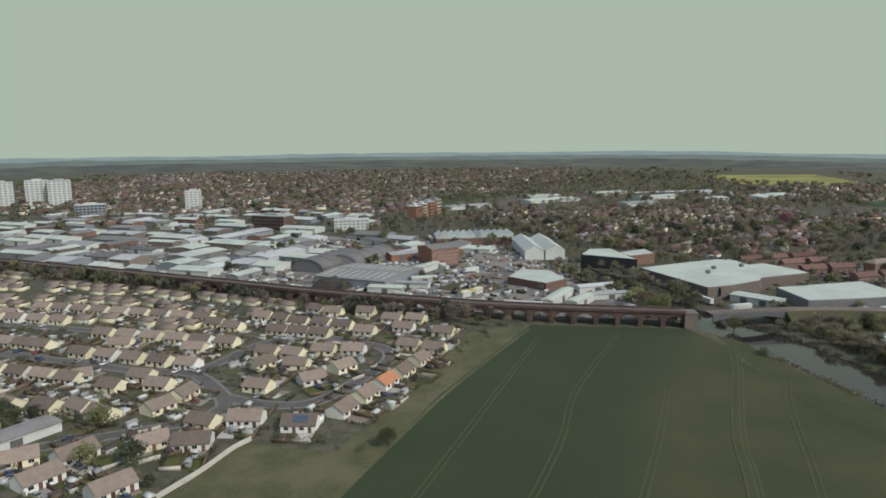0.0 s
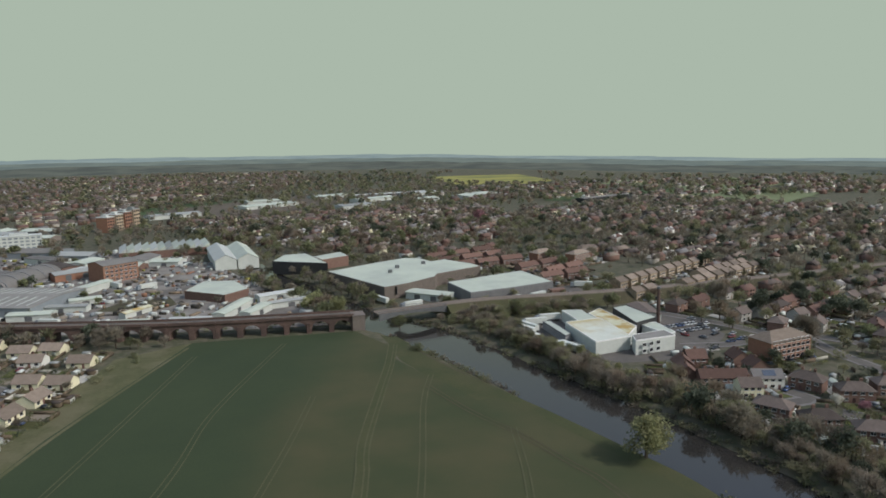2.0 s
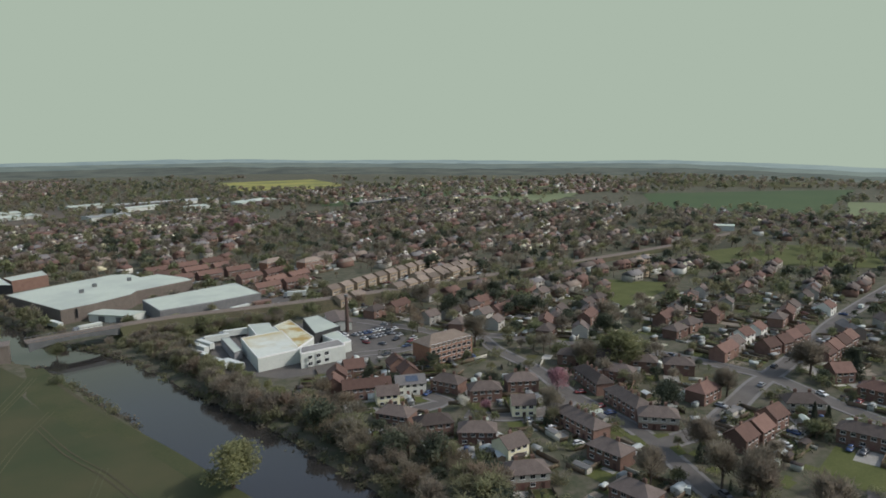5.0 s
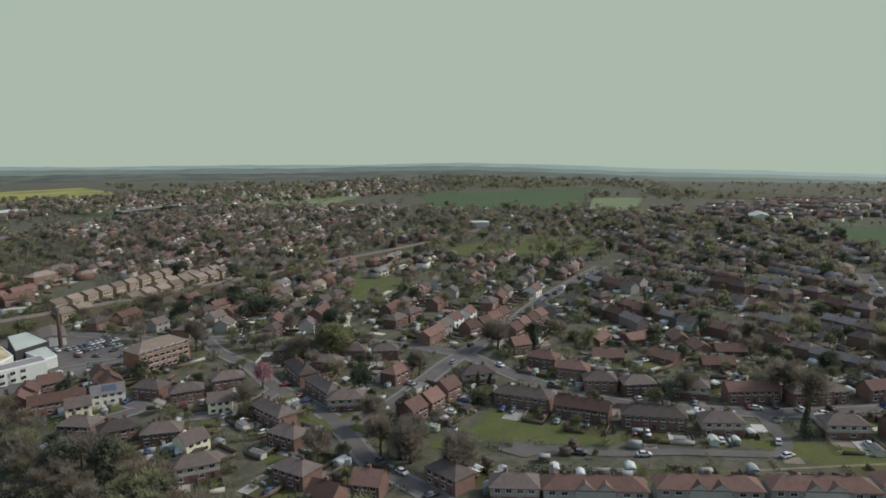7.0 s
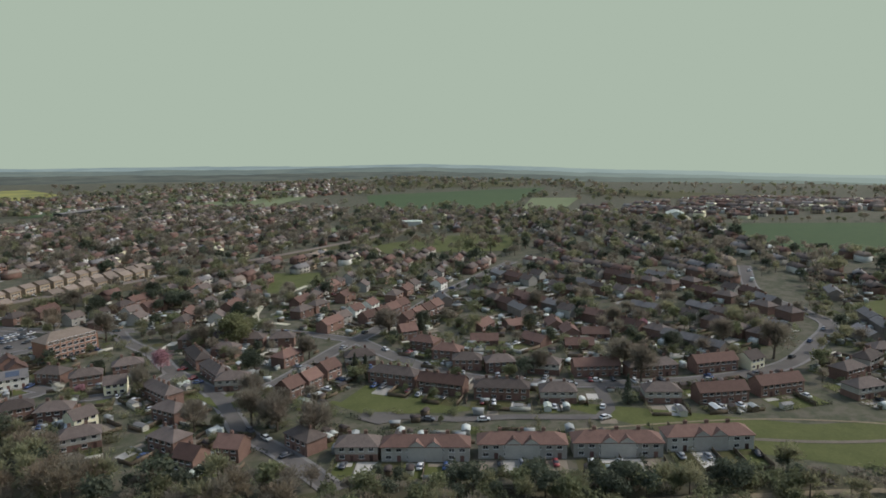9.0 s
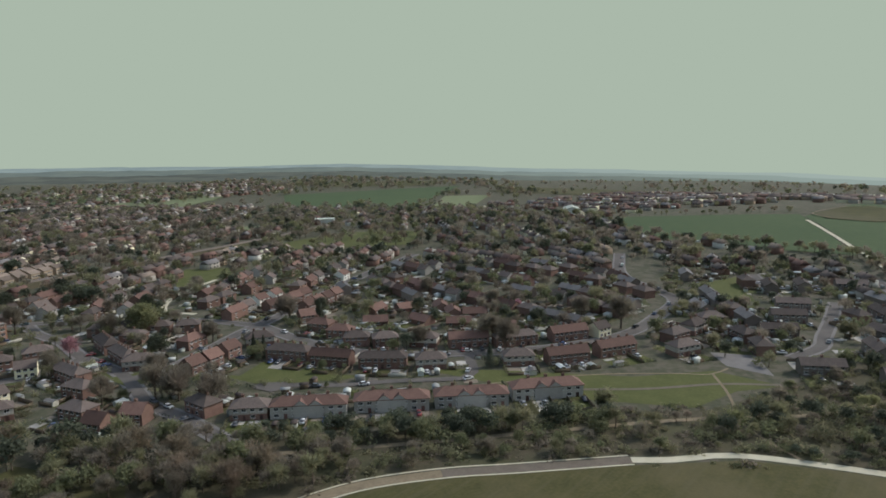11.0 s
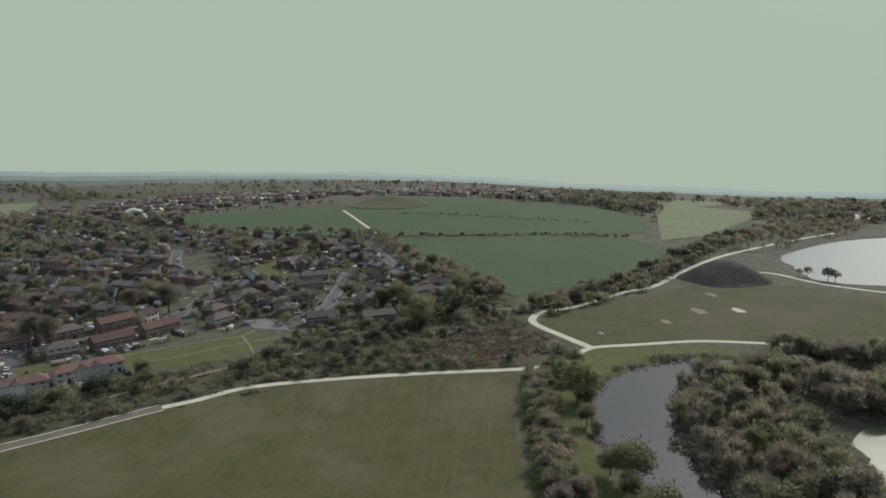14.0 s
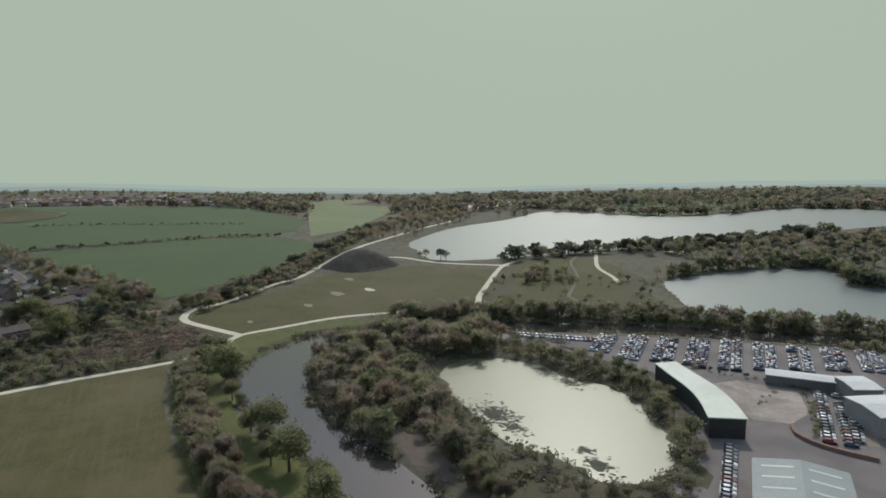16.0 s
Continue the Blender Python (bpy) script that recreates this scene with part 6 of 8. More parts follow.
def free(x, y, gap=0.0, lanes=True, fields=True, water=3.0):
    """Which of the places are clear of water, roads, open fields and buildings."""
    x, y = np.asarray(x, float), np.asarray(y, float)
    ok = off_water(x, y) > water
    if lanes:
        for l in LANES:
            ok &= off_line(x, y, l) > gap * 0.5
    if fields:
        for p in OPEN:
            ok &= ~inside(x, y, p)
    t = np.array(TAKEN)
    for a in range(0, len(t), 400):
        q = t[a:a + 400]
        ok &= ~np.any(np.hypot(x[:, None] - q[None, :, 0], y[:, None] - q[None, :, 1]) < q[None, :, 2] + gap, axis=1)
    return ok


def free1(x, y, gap=0.0, **k):
    return bool(free([x], [y], gap, **k)[0])


works = [[(-440, 760), (-60, 740), (-60, 900), (-200, 1010), (-520, 1010)], [(-330, 590), (-120, 480), (-60, 640), (-140, 760), (-330, 760)], [(-420, 620), (-330, 600), (-300, 900), (-520, 900)], [(-20, 600), (60, 580), (60, 640), (0, 700), (-60, 720)]]
count = 0
for _ in range(1500):
    p = works[rng.choice([0, 1, 1, 1, 2, 3])]
    x, y = rng.uniform(min(q[0] for q in p), max(q[0] for q in p)), rng.uniform(min(q[1] for q in p), max(q[1] for q in p))
    L, W = rng.uniform(16, 50), rng.uniform(12, 28)
    if count >= 106 or not inside([x], [y], p)[0] or not free1(x, y, 0.22 * L + 0.24 * W, fields=False):
        continue
    count += 1
    k = rng.random()
    roof, tone = (ROOF_WHITE, "white") if k < 0.55 else (ROOF_LIGHT, "light grey") if k < 0.82 else (ROOF_GREY, "dark grey")
    wall, stuff_ = rng.choice([(BRICK, "red brick"), (CLAD_GREY, "grey clad"), (CLAD_WHITE, "white clad"), (CLAD_WHITE, "white clad"), (BRICK_BROWN, "brown brick"), (CLAD_BLUE, "blue-grey clad")])
    shed("%s works shed with %s sheet roof" % (stuff_, tone), x, y, -27 + rng.choice([0, 0, 90]) + rng.uniform(-4, 4), L, W, rng.uniform(3.4, 5.6), rng.uniform(0.8, 2.2), wall, roof, "works_shed", 1)
for _ in range(16):
    x, y = rng.uniform(60, 560), rng.uniform(930, 1230)
    L = rng.uniform(35, 100)
    if free1(x, y, L * 0.5):
        shed("pale-roofed distribution shed beyond the terraces", x, y, rng.uniform(5, 30), L, rng.uniform(20, 40), 5, 1.2, CLAD_WHITE, rng.choice([ROOF_WHITE, ROOF_LIGHT]), "works_shed", 0)
shed("long low station canopy with pale stripes", 440, 1175, 8, 150, 14, 5, 1, CLAD_GREY, ROOF_LIGHT, "long_shed", 0, 14)
shed("dark long low school block", 690, 880, 15, 110, 16, 7, 0.8, CLAD_DARK, ROOF_GREY, "school_block", 0)
shed("school hall with white flat roof", 768, 356, -60, 24, 14, 5, 0.8, CLAD_WHITE, ROOF_WHITE, "school_hall", 0)
shed("white peaked hall among houses", 905, 95, 20, 28, 18, 6, 3, CLAD_WHITE, ROOF_WHITE, "school_hall", 0)

# ---------------------------------------------------------------- streets of houses
DISTRICTS = [  # outline, street angle, spacing along, spacing across, kinds
    ([(384, -18), (430, -58), (520, -66), (640, -10), (600, 130), (450, 112), (455, 60), (452, 0)], 62, 13.5, 22, ("small_semi", "small_semi", "small_grey", "small_cream", "small_semi", "small_red")),
    ([(322, 120), (372, 128), (362, 165), (330, 222), (318, 170)], -65, 14, 20, ("small_semi", "small_cream", "small_semi")),
    ([(384, 128), (600, 142), (610, 290), (500, 310), (410, 206), (384, 170)], 10, 14, 23, ("small_semi", "small_white", "small_cream", "small_red")),
    ([(300, 244), (420, 222), (480, 290), (470, 314), (330, 314), (310, 300)], 5, 15, 21, ("small_red", "small_semi", "small_cream")),
    ([(412, -78), (520, -92), (610, -60), (640, -150), (560, -190), (470, -225), (410, -165), (430, -110)], 20, 17, 21, ("small_grey", "small_grey", "small_semi")),
    ([(326, 236), (340, 212), (380, 170), (414, 208), (384, 232), (330, 252)], 25, 13, 18, ("small_semi", "small_red", "small_cream")),
    ([(262, 60), (300, 62), (296, 92), (280, 76)], -70, 13, 18, ("small_semi", "small_cream")),
    ([(600, -150), (640, -180), (720, -20), (860, 40), (960, 260), (900, 540), (740, 380), (735, 205), (650, 160), (610, 130)], 35, 14, 24, ("far",)),
    ([(440, 340), (700, 300), (690, 440), (900, 560), (800, 900), (500, 800), (420, 500), (340, 490)], 20, 13, 24, ("far",)),
    ([(230, 540), (330, 520), (480, 800), (480, 960), (60, 930), (100, 720)], 31, 9, 19, ("far",)),
    ([(-1050, 1300), (-330, 900), (-60, 900), (40, 1130), (420, 1700), (500, 2300), (-900, 2400)], 20, 17, 34, ("far",)),
    ([(860, 50), (1000, -90), (1050, -160), (1000, -300), (910, -470), (1000, -560), (1150, -430), (1240, 100), (1000, 240)], 70, 13, 22, ("far",)),
    ([(720, 900), (1180, 720), (1500, 1150), (960, 1260), (560, 1250), (480, 1000)], 15, 15, 34, ("far",)),
    ([(-420, 250), (-240, 200), (-150, 140), (-150, 195), (-190, 285), (-290, 340), (-420, 420)], -20, 14, 26, ("bungalow",)),
    ([(-330, 560), (-135, 446), (-62, 405), (-13, 382), (20, 345), (-14, 250), (-60, 225), (-140, 190), (-250, 200), (-330, 330)], -20, 13, 16.5, ("bungalow_plain",)),
    ([(-800, 480), (-430, 420), (-430, 620), (-560, 900), (-900, 1200)], -25, 15, 27, ("far",)),
]
near, far = [], []
for poly, ang, du, dv, kinds in DISTRICTS:
    cx, cy = np.mean([p[0] for p in poly]), np.mean([p[1] for p in poly])
    span = max(math.hypot(p[0] - cx, p[1] - cy) for p in poly)
    ca, sa = math.cos(radians(ang)), math.sin(radians(ang))
    for j in range(int(-span / dv), int(span / dv) + 1):
        for i in range(int(-span / du), int(span / du) + 1):
            u = i * du + rng.uniform(-1.2, 1.2) + (j % 3) * 4
            v = j * dv + 9 * math.sin(u / 70.0 + j * 0.6) + (3.5 if j % 2 else -3.5) + rng.gauss(0, 1.6)
            x, y = cx + u * ca - v * sa, cy + u * sa + v * ca
            bend = math.degrees(math.atan(9 / 70.0 * math.cos(u / 70.0 + j * 0.6)))
            if inside([x], [y], poly)[0] and rng.random() < ((0.42 if dv == 19 else 0.6) if kinds == ("far",) else 0.84):
                (far if kinds == ("far",) else near).append((x, y, ang + bend + rng.gauss(0, 5), rng.choice(kinds)))
ok = free([p[0] for p in near], [p[1] for p in near], 5.5)
near = [p for p, k in zip(near, ok) if k]
near.sort(key=lambda p: math.hypot(p[0] - 240, p[1] + 10))
spill = []
n_near = n_low = 0
for x, y, a, k in near:
    if not free1(x, y, 5.0):
        continue
    low = k.startswith("bungalow")
    if (n_low < 48 if low else n_near < 112):
        place(k, x, y, a, "houses along the streets")
        n_near += not low
        n_low += low
    else:
        spill.append((x, y, a, k))
        TAKEN.append((x, y, 7))
FAR_MATS = [RENDER_CREAM, RENDER_WHITE, BRICK, PEBBLE, TILE_DARK, TILE_RED, TILE_GREY, TILE_BROWN, PANE, BRICK_YELLOW]
walls_lo = tri_arrays(Shape().prism([(-4, -1.5), (4, -1.5), (4, 5), (0, 7.7), (-4, 5)], -5.5, 5.5))
roof_lo = tri_arrays(gable_roof(11, 8, 5, 2.8))
hip_lo = tri_arrays(hip_roof(11, 8, 5, 2.8))
pane_lo = Shape()
for x in (-3.2, 0.8, 3.4):
    for z in (1, 3.6):
        pane_lo.box(x - 0.7, x + 0.7, -4.08, -3.9, z, z + 1.2)
pane_lo.box(-0.5, 0.5, -0.4, 0.4, 7, 9)
pane_lo = tri_arrays(pane_lo)
soup = Soup()
ok = free([p[0] for p in far], [p[1] for p in far], 4.0)
far_ok = [p for p, k in zip(far, ok) if k] + spill
hs = height(np.array([p[0] for p in far_ok]), np.array([p[1] for p in far_ok]))
for (x, y, a, k), h in zip(far_ok, hs):
    m = pose(x, y, h, 0, 0, a + rng.choice([0, 180])) @ Matrix.Diagonal((rng.uniform(0.75, 1.3), rng.uniform(0.85, 1.0), rng.uniform(0.78, 0.95), 1))
    if k.startswith("bungalow"):
        m = pose(x, y, h - 0.2, 0, 0, a) @ Matrix.Diagonal((0.95, 1.0, 0.62, 1))
        soup.add(walls_lo[0], walls_lo[1], 0, m)
        soup.add(roof_lo[0], roof_lo[1], 7, m)
        continue
    soup.add(walls_lo[0], walls_lo[1], rng.choice([0, 1, 2, 2, 2, 2, 2, 2, 2, 2, 2, 3, 3, 3, 3, 9]), m)
    r = roof_lo if rng.random() < 0.65 else hip_lo
    soup.add(r[0], r[1], rng.choice([4, 4, 4, 4, 4, 5, 5, 6, 7]), m)
    if math.hypot(x - 100, y) < 900:
        soup.add(pane_lo[0], pane_lo[1], 8, m)
soup.build("far_houses", FAR_MATS, "distant suburban houses with brown and red roofs", "houses")
for p in far_ok:
    TAKEN.append((p[0], p[1], 6.5))

def spread_leaves(c, size, g, long=1.0, up=None, face=None):
    """A small pointed leaf or twig at each place, turned at random, along a direction, or about along the crown's surface."""
    n = len(c)
    size = (np.asarray(size) * np.ones(n))[:, None]
    if face is not None:
        f = face / (np.linalg.norm(face, axis=1)[:, None] + 1e-9) + 0.4 * g.normal(size=(n, 3))
        u = np.cross(f, g.normal(size=(n, 3)))
        u /= np.linalg.norm(u, axis=1)[:, None] + 1e-9
        w = np.cross(f, u)
    else:
        u = g.normal(size=(n, 3)) if up is None else up + 0.45 * g.normal(size=(n, 3))
        u /= np.linalg.norm(u, axis=1)[:, None]
        w = np.cross(u, g.normal(size=(n, 3)))
    w /= np.linalg.norm(w, axis=1)[:, None] + 1e-9
    v = np.stack([c - u * size * long - w * size, c - u * size * long + w * size, c + u * size * long], 1).reshape(-1, 3)
    return v, np.arange(3 * n).reshape(-1, 3)


# ---------------------------------------------------------------- garden plots, fences, sheds, hedges
plots, fences, hut_soup, hedges = Soup(), Soup(), Soup(), Soup()
hg = np.random.default_rng(5)


def hedge_run(x, y, z, a, length, high):
    """Leaves heaped along a line, as a clipped hedge."""
    n = int(length * 9)
    c = np.stack([hg.uniform(-length / 2, length / 2, n), hg.normal(size=n) * 0.35, hg.uniform(0.1, high, n)], 1)
    v, t = spread_leaves(c, 0.27, hg)
    hedges.add(v, t, int(hg.integers(0, 3)), pose(x, y, z, 0, 0, a))
plane = (np.array([(-0.5, -0.5, 0), (0.5, -0.5, 0), (0.5, 0.5, 0), (-0.5, 0.5, 0)], float), np.array([(0, 1, 2), (0, 2, 3)]))
board = tri_arrays(Shape().box(-0.5, 0.5, -0.04, 0.04, 0, 1.6).box(-0.5, 0.5, -0.06, 0.06, 1.55, 1.63))
hut_wall = tri_arrays(Shape().prism([(-1.1, 0), (1.1, 0), (1.1, 1.9), (0, 2.4), (-1.1, 1.9)], -1.5, 1.5))
hut_roof = tri_arrays(gable_roof(3, 2.2, 1.9, 0.5, 0.15, 0.08))


def garden_hut(label, wall, roof, x, y, a, L=3.0):
    h = tagged(new("garden_shed"), label, "shed", "sheds in gardens")
    h.matrix_basis = pose(x, y, hz(x, y), 0, 0, a)
    part("wall", Shape().prism([(-1.2, -0.1), (1.2, -0.1), (1.2, 1.9), (0, 2.4), (-1.2, 1.9)], -L / 2, L / 2), wall, h)
    part("roof", gable_roof(L, 2.4, 1.9, 0.5, 0.15, 0.08), roof, h)


huts = 0
for i, (x, y, a, L) in enumerate(HOUSES):
    r = radians(a)
    fx, fy = math.sin(r), -math.cos(r)
    cu, su = math.cos(r), math.sin(r)
    for side in (-1, 1):
        depth = rng.uniform(7, 13)
        n = max(1, int(L / 6.5))
        for k in range(n):
            o = ((k + 0.5) / n - 0.5) * L
            px, py = x + cu * o + fx * side * (4.5 + depth / 2), y + su * o + fy * side * (4.5 + depth / 2)
            if math.hypot(px - 150, py - 50) < 560 and free1(px, py, -2.5):
                t = rng.random()
                slot = 0 if t < 0.46 else 1 if t < 0.72 else 2 if t < 0.82 else 3
                z = hz(px, py) + 0.05 + 0.01 * (i % 4)
                plots.add(plane[0], plane[1], slot, pose(px, py, z, 0, 0, a) @ Matrix.Diagonal((L / n * 0.93, depth, 1, 1)))
                if t < 0.6:
                    plots.add(plane[0], plane[1], rng.choice([1, 2, 3]), pose(px - fx * side * depth * 0.36, py - fy * side * depth * 0.36, z + 0.04, 0, 0, a) @ Matrix.Diagonal((L / n * 0.7, depth * 0.22, 1, 1)))
                if rng.random() < 0.7:
                    qx, qy = px + cu * L / n / 2, py + su * L / n / 2
                    fences.add(board[0], board[1], 0, pose(qx, qy, z - 0.05, 0, 0, a + 90) @ Matrix.Diagonal((depth, 1, rng.uniform(0.7, 1.1), 1)))
                if rng.random() < 0.5:
                    fences.add(board[0], board[1], rng.choice([0, 0, 1]), pose(px + fx * side * depth / 2, py + fy * side * depth / 2, z - 0.05, 0, 0, a) @ Matrix.Diagonal((L / n, 1, rng.uniform(0.7, 1.1), 1)))
                if rng.random() < 0.6:
                    hedge_run(px - cu * L / n / 2, py - su * L / n / 2, z - 0.05, a + 90, depth, rng.uniform(1.1, 2.4))
                if rng.random() < 0.4:
                    hedge_run(px + fx * side * depth / 2, py + fy * side * depth / 2, z - 0.05, a, L / n, rng.uniform(1.1, 2.6))
                if rng.random() < 0.45:
                    qx, qy = px + fx * side * depth * 0.3 + cu * rng.uniform(-2, 2), py + fy * side * depth * 0.3 + su * rng.uniform(-2, 2)
                    if math.hypot(qx - 200, qy - 20) < 210 and huts < 60:
                        huts += 1
                        w, rf, lb = rng.choice([(FENCE_WOOD, ROOF_LIGHT, "wooden garden shed with pale felt roof"), (CLAD_WHITE, ROOF_WHITE, "white garden room with pale roof"), (FENCE_WOOD, TILE_DARK, "wooden garden shed with dark felt roof"), (CONCRETE, ROOF_GREY, "concrete garage with grey sheet roof")])
                        garden_hut(lb, w, rf, qx, qy, a + rng.choice([0, 90]), rng.uniform(2.6, 5))
                    else:
                        m = pose(qx, qy, z - 0.05, 0, 0, a + rng.choice([0, 90]))
                        hut_soup.add(hut_wall[0], hut_wall[1], rng.choice([0, 1, 2]), m)
                        hut_soup.add(hut_roof[0], hut_roof[1], rng.choice([1, 2, 3, 3]), m)
ESTATES = [([(-250, 330), (-150, 190), (-60, 222), (-18, 240), (14, 345), (-62, 400), (-250, 490)], 1500), ([(232, 200), (226, 120), (262, 60), (290, 10), (345, -60), (430, -75), (470, 20), (450, 120), (340, 235), (240, 240)], 1100), ([(395, -190), (430, -110), (520, -75), (610, -60), (600, -180), (500, -215)], 420)]
for poly, n in ESTATES:  # sheds, slabs, beds and hedges between the houses
    xs, ys = [p[0] for p in poly], [p[1] for p in poly]
    a = np.array([(rng.uniform(min(xs), max(xs)), rng.uniform(min(ys), max(ys))) for _ in range(n)])
    a = a[inside(a[:, 0], a[:, 1], poly)]
    a = a[free(a[:, 0], a[:, 1], -1.0)]
    for x, y in a:
        x, y = float(x), float(y)
        near_house = min(HOUSES, key=lambda h: (h[0] - x) ** 2 + (h[1] - y) ** 2)
        t, turn = rng.random(), near_house[2] + rng.choice([0, 90])
        z = hz(x, y) + 0.1
        if t < 0.4:
            hedge_run(x, y, z, turn, rng.uniform(4, 9), rng.uniform(1.0, 2.2))
        elif t < 0.62:
            plots.add(plane[0], plane[1], rng.choice([0, 1, 1, 2, 2, 2, 3]) if x < 50 else rng.choice([0, 0, 1, 1, 2, 3]), pose(x, y, z + rng.uniform(0, 0.03), 0, 0, turn) @ Matrix.Diagonal((rng.uniform(3, 7), rng.uniform(2, 5), 1, 1)))
        elif t < 0.8:
            fences.add(board[0], board[1], rng.choice([0, 0, 1]), pose(x, y, z - 0.1, 0, 0, turn) @ Matrix.Diagonal((rng.uniform(4, 9), 1, rng.uniform(0.6, 1.1), 1)))
        else:
            m = pose(x, y, z - 0.1, 0, 0, turn) @ Matrix.Scale(rng.uniform(0.7, 1.2), 4)
            hut_soup.add(hut_wall[0], hut_wall[1], rng.choice([0, 1, 2]), m)
            hut_soup.add(hut_roof[0], hut_roof[1], rng.choice([1, 2, 2, 3]), m)
for x, y, a, k in far_ok:
    if rng.random() < 0.5 and math.hypot(x - 100, y) < 1200:
        m = pose(x + rng.uniform(-9, 9), y + rng.uniform(-9, 9), hz(x, y), 0, 0, a) @ Matrix.Scale(rng.uniform(0.8, 1.6), 4)
        hut_soup.add(hut_wall[0], hut_wall[1], rng.choice([0, 1, 2]), m)
        hut_soup.add(hut_roof[0], hut_roof[1], rng.choice([1, 2, 3]), m)
plots.build("garden_plots", [LAWN, PATIO, SOIL, MEADOW], "small lawns, patios and beds behind houses", "garden")
hedges.build("garden_hedges", [LEAF_DARK, LEAF_GREEN, LEAF_BUD], "clipped green garden hedges", "hedge")
fences.build("garden_fences", [FENCE_WOOD, CONCRETE], "weathered garden fences and pale walls", "fence")
hut_soup.build("small_outbuildings", [FENCE_WOOD, CLAD_WHITE, ROOF_LIGHT, TILE_DARK], "garden sheds and greenhouses with pale roofs", "sheds")


# ---------------------------------------------------------------- trees
def crown(kind, seed, lo=0):
    """A crown 10 m high over the ground: clumps of leaves with gaps, or a haze of twigs."""
    g = np.random.default_rng(seed)
    mid = np.array((0, 0, 3.6))
    if lo == 3:
        c = g.normal(size=(36, 3))
        c = c / np.linalg.norm(c, axis=1)[:, None] * g.uniform(0.5, 1.1, (36, 1)) * (3.4, 3.4, 3.6) + (0, 0, 5)
        return spread_leaves(c, g.uniform(0.65, 1.2, 36), g, 1.3, None, c - mid + 1.5 * g.normal(size=(36, 3)))
    if kind == "conifer":
        n = (110 if lo > 1 else 320) if lo else 1500
        z = g.uniform(0.06, 1, n)
        a = g.uniform(0, 6.28, n)
        r = (1 - z) * 2.3 * (0.6 + 0.4 * g.random(n)) * (1 + 0.15 * np.sin(z * 40)) + 0.1
        c = np.stack([r * np.cos(a), r * np.sin(a), z * 10], 1)
        return spread_leaves(c, 0.4 if lo else 0.2, g, face=c * (1, 1, 0) + (0, 0, 1.0))
    if kind == "bush":
        n = (80 if lo > 1 else 230) if lo else 950
        m = g.normal(size=(9, 3)) * (1.5, 1.5, 0.6) + (0, 0, 2.0)
        k = g.integers(0, 9, n)
        d = g.normal(size=(n, 3))
        d = d / np.linalg.norm(d, axis=1)[:, None] * g.uniform(0.7, 1.25, (n, 1)) * 1.35
        c = m[k] + d
        c[:, 2] = np.abs(c[:, 2]) + 0.1
        return spread_leaves(c, g.uniform(0.36, 0.58, n) if lo > 1 else g.uniform(0.2, 0.34, n) if lo else g.uniform(0.1, 0.19, n), g, 1.4, None, 0.6 * g.normal(size=(n, 3)) + 0.5 * d + (c - (0, 0, 0.6)) * 0.4)
    m = 26
    d = g.normal(size=(m, 3))
    d /= np.linalg.norm(d, axis=1)[:, None]
    d[:, 2] = np.where(d[:, 2] < -0.5, -d[:, 2], d[:, 2])
    cl = d * (0.5 + 0.4 * g.random((m, 1))) * (3.5, 3.5, 4.0) * g.uniform(0.75, 1.12, (m, 1)) + (g.uniform(-0.4, 0.4), g.uniform(-0.4, 0.4), 5.3)
    thin = kind != "leafy"
    n = (140 if lo > 1 else 640) if lo else 3600
    k = g.integers(0, m, n)
    d = g.normal(size=(n, 3))
    d = d / np.linalg.norm(d, axis=1)[:, None] * g.uniform(0.3, 1.3, (n, 1)) * g.uniform(0.9, 1.9, m)[k][:, None]
    c = cl[k] + d
    face = 0.45 * d + 0.55 * (c - mid) / 3.0
    out = face / (np.linalg.norm(face, axis=1)[:, None] + 1e-9) + (0, 0, 0.35)
    if thin:  # fine twigs that point outwards and up, in sprays
        size = g.uniform(0.26, 0.4, n) if lo > 1 else g.uniform(0.12, 0.2, n) if lo else g.uniform(0.05, 0.095, n)
        return spread_leaves(c, size, g, 2.6 if lo > 1 else 3.6 if lo else 7.0, out)
    size = g.uniform(0.52, 0.85, n) if lo > 1 else g.uniform(0.26, 0.44, n) if lo else g.uniform(0.12, 0.22, n)
    return spread_leaves(c, size, g, 1.3, None, 0.55 * out + 0.6 * g.normal(size=(n, 3)))


def trunk_shape(kind, seed):
    g = random.Random(seed)
    s = Shape()
    if kind == "bush":
        for _ in range(4):
            s.tube((0, 0, -0.2), (g.uniform(-1, 1), g.uniform(-1, 1), 2.0), 0.09, 0.03, 5)
        return s
    lean = (g.uniform(-0.3, 0.3), g.uniform(-0.3, 0.3))
    s.tube((0, 0, -0.4), (lean[0] * 0.5, lean[1] * 0.5, 2.6), 0.3, 0.22, 7)
    s.tube((lean[0] * 0.5, lean[1] * 0.5, 2.6), (lean[0], lean[1], 7.0 if kind != "conifer" else 9.6), 0.22, 0.05, 6)
    if kind != "conifer":
        for i in range(9):
            a = i * 2.4 + g.uniform(-0.4, 0.4)
            z0 = g.uniform(2.2, 5.4)
            r = g.uniform(1.6, 2.9)
            mid = (lean[0] * 0.6 + r * 0.5 * math.cos(a), lean[1] * 0.6 + r * 0.5 * math.sin(a), z0 + 1.2)
            s.tube((lean[0] * 0.6, lean[1] * 0.6, z0), mid, 0.12, 0.08, 5)
            s.tube(mid, (r * math.cos(a), r * math.sin(a), z0 + g.uniform(2, 3.2)), 0.08, 0.02, 5)
    return s


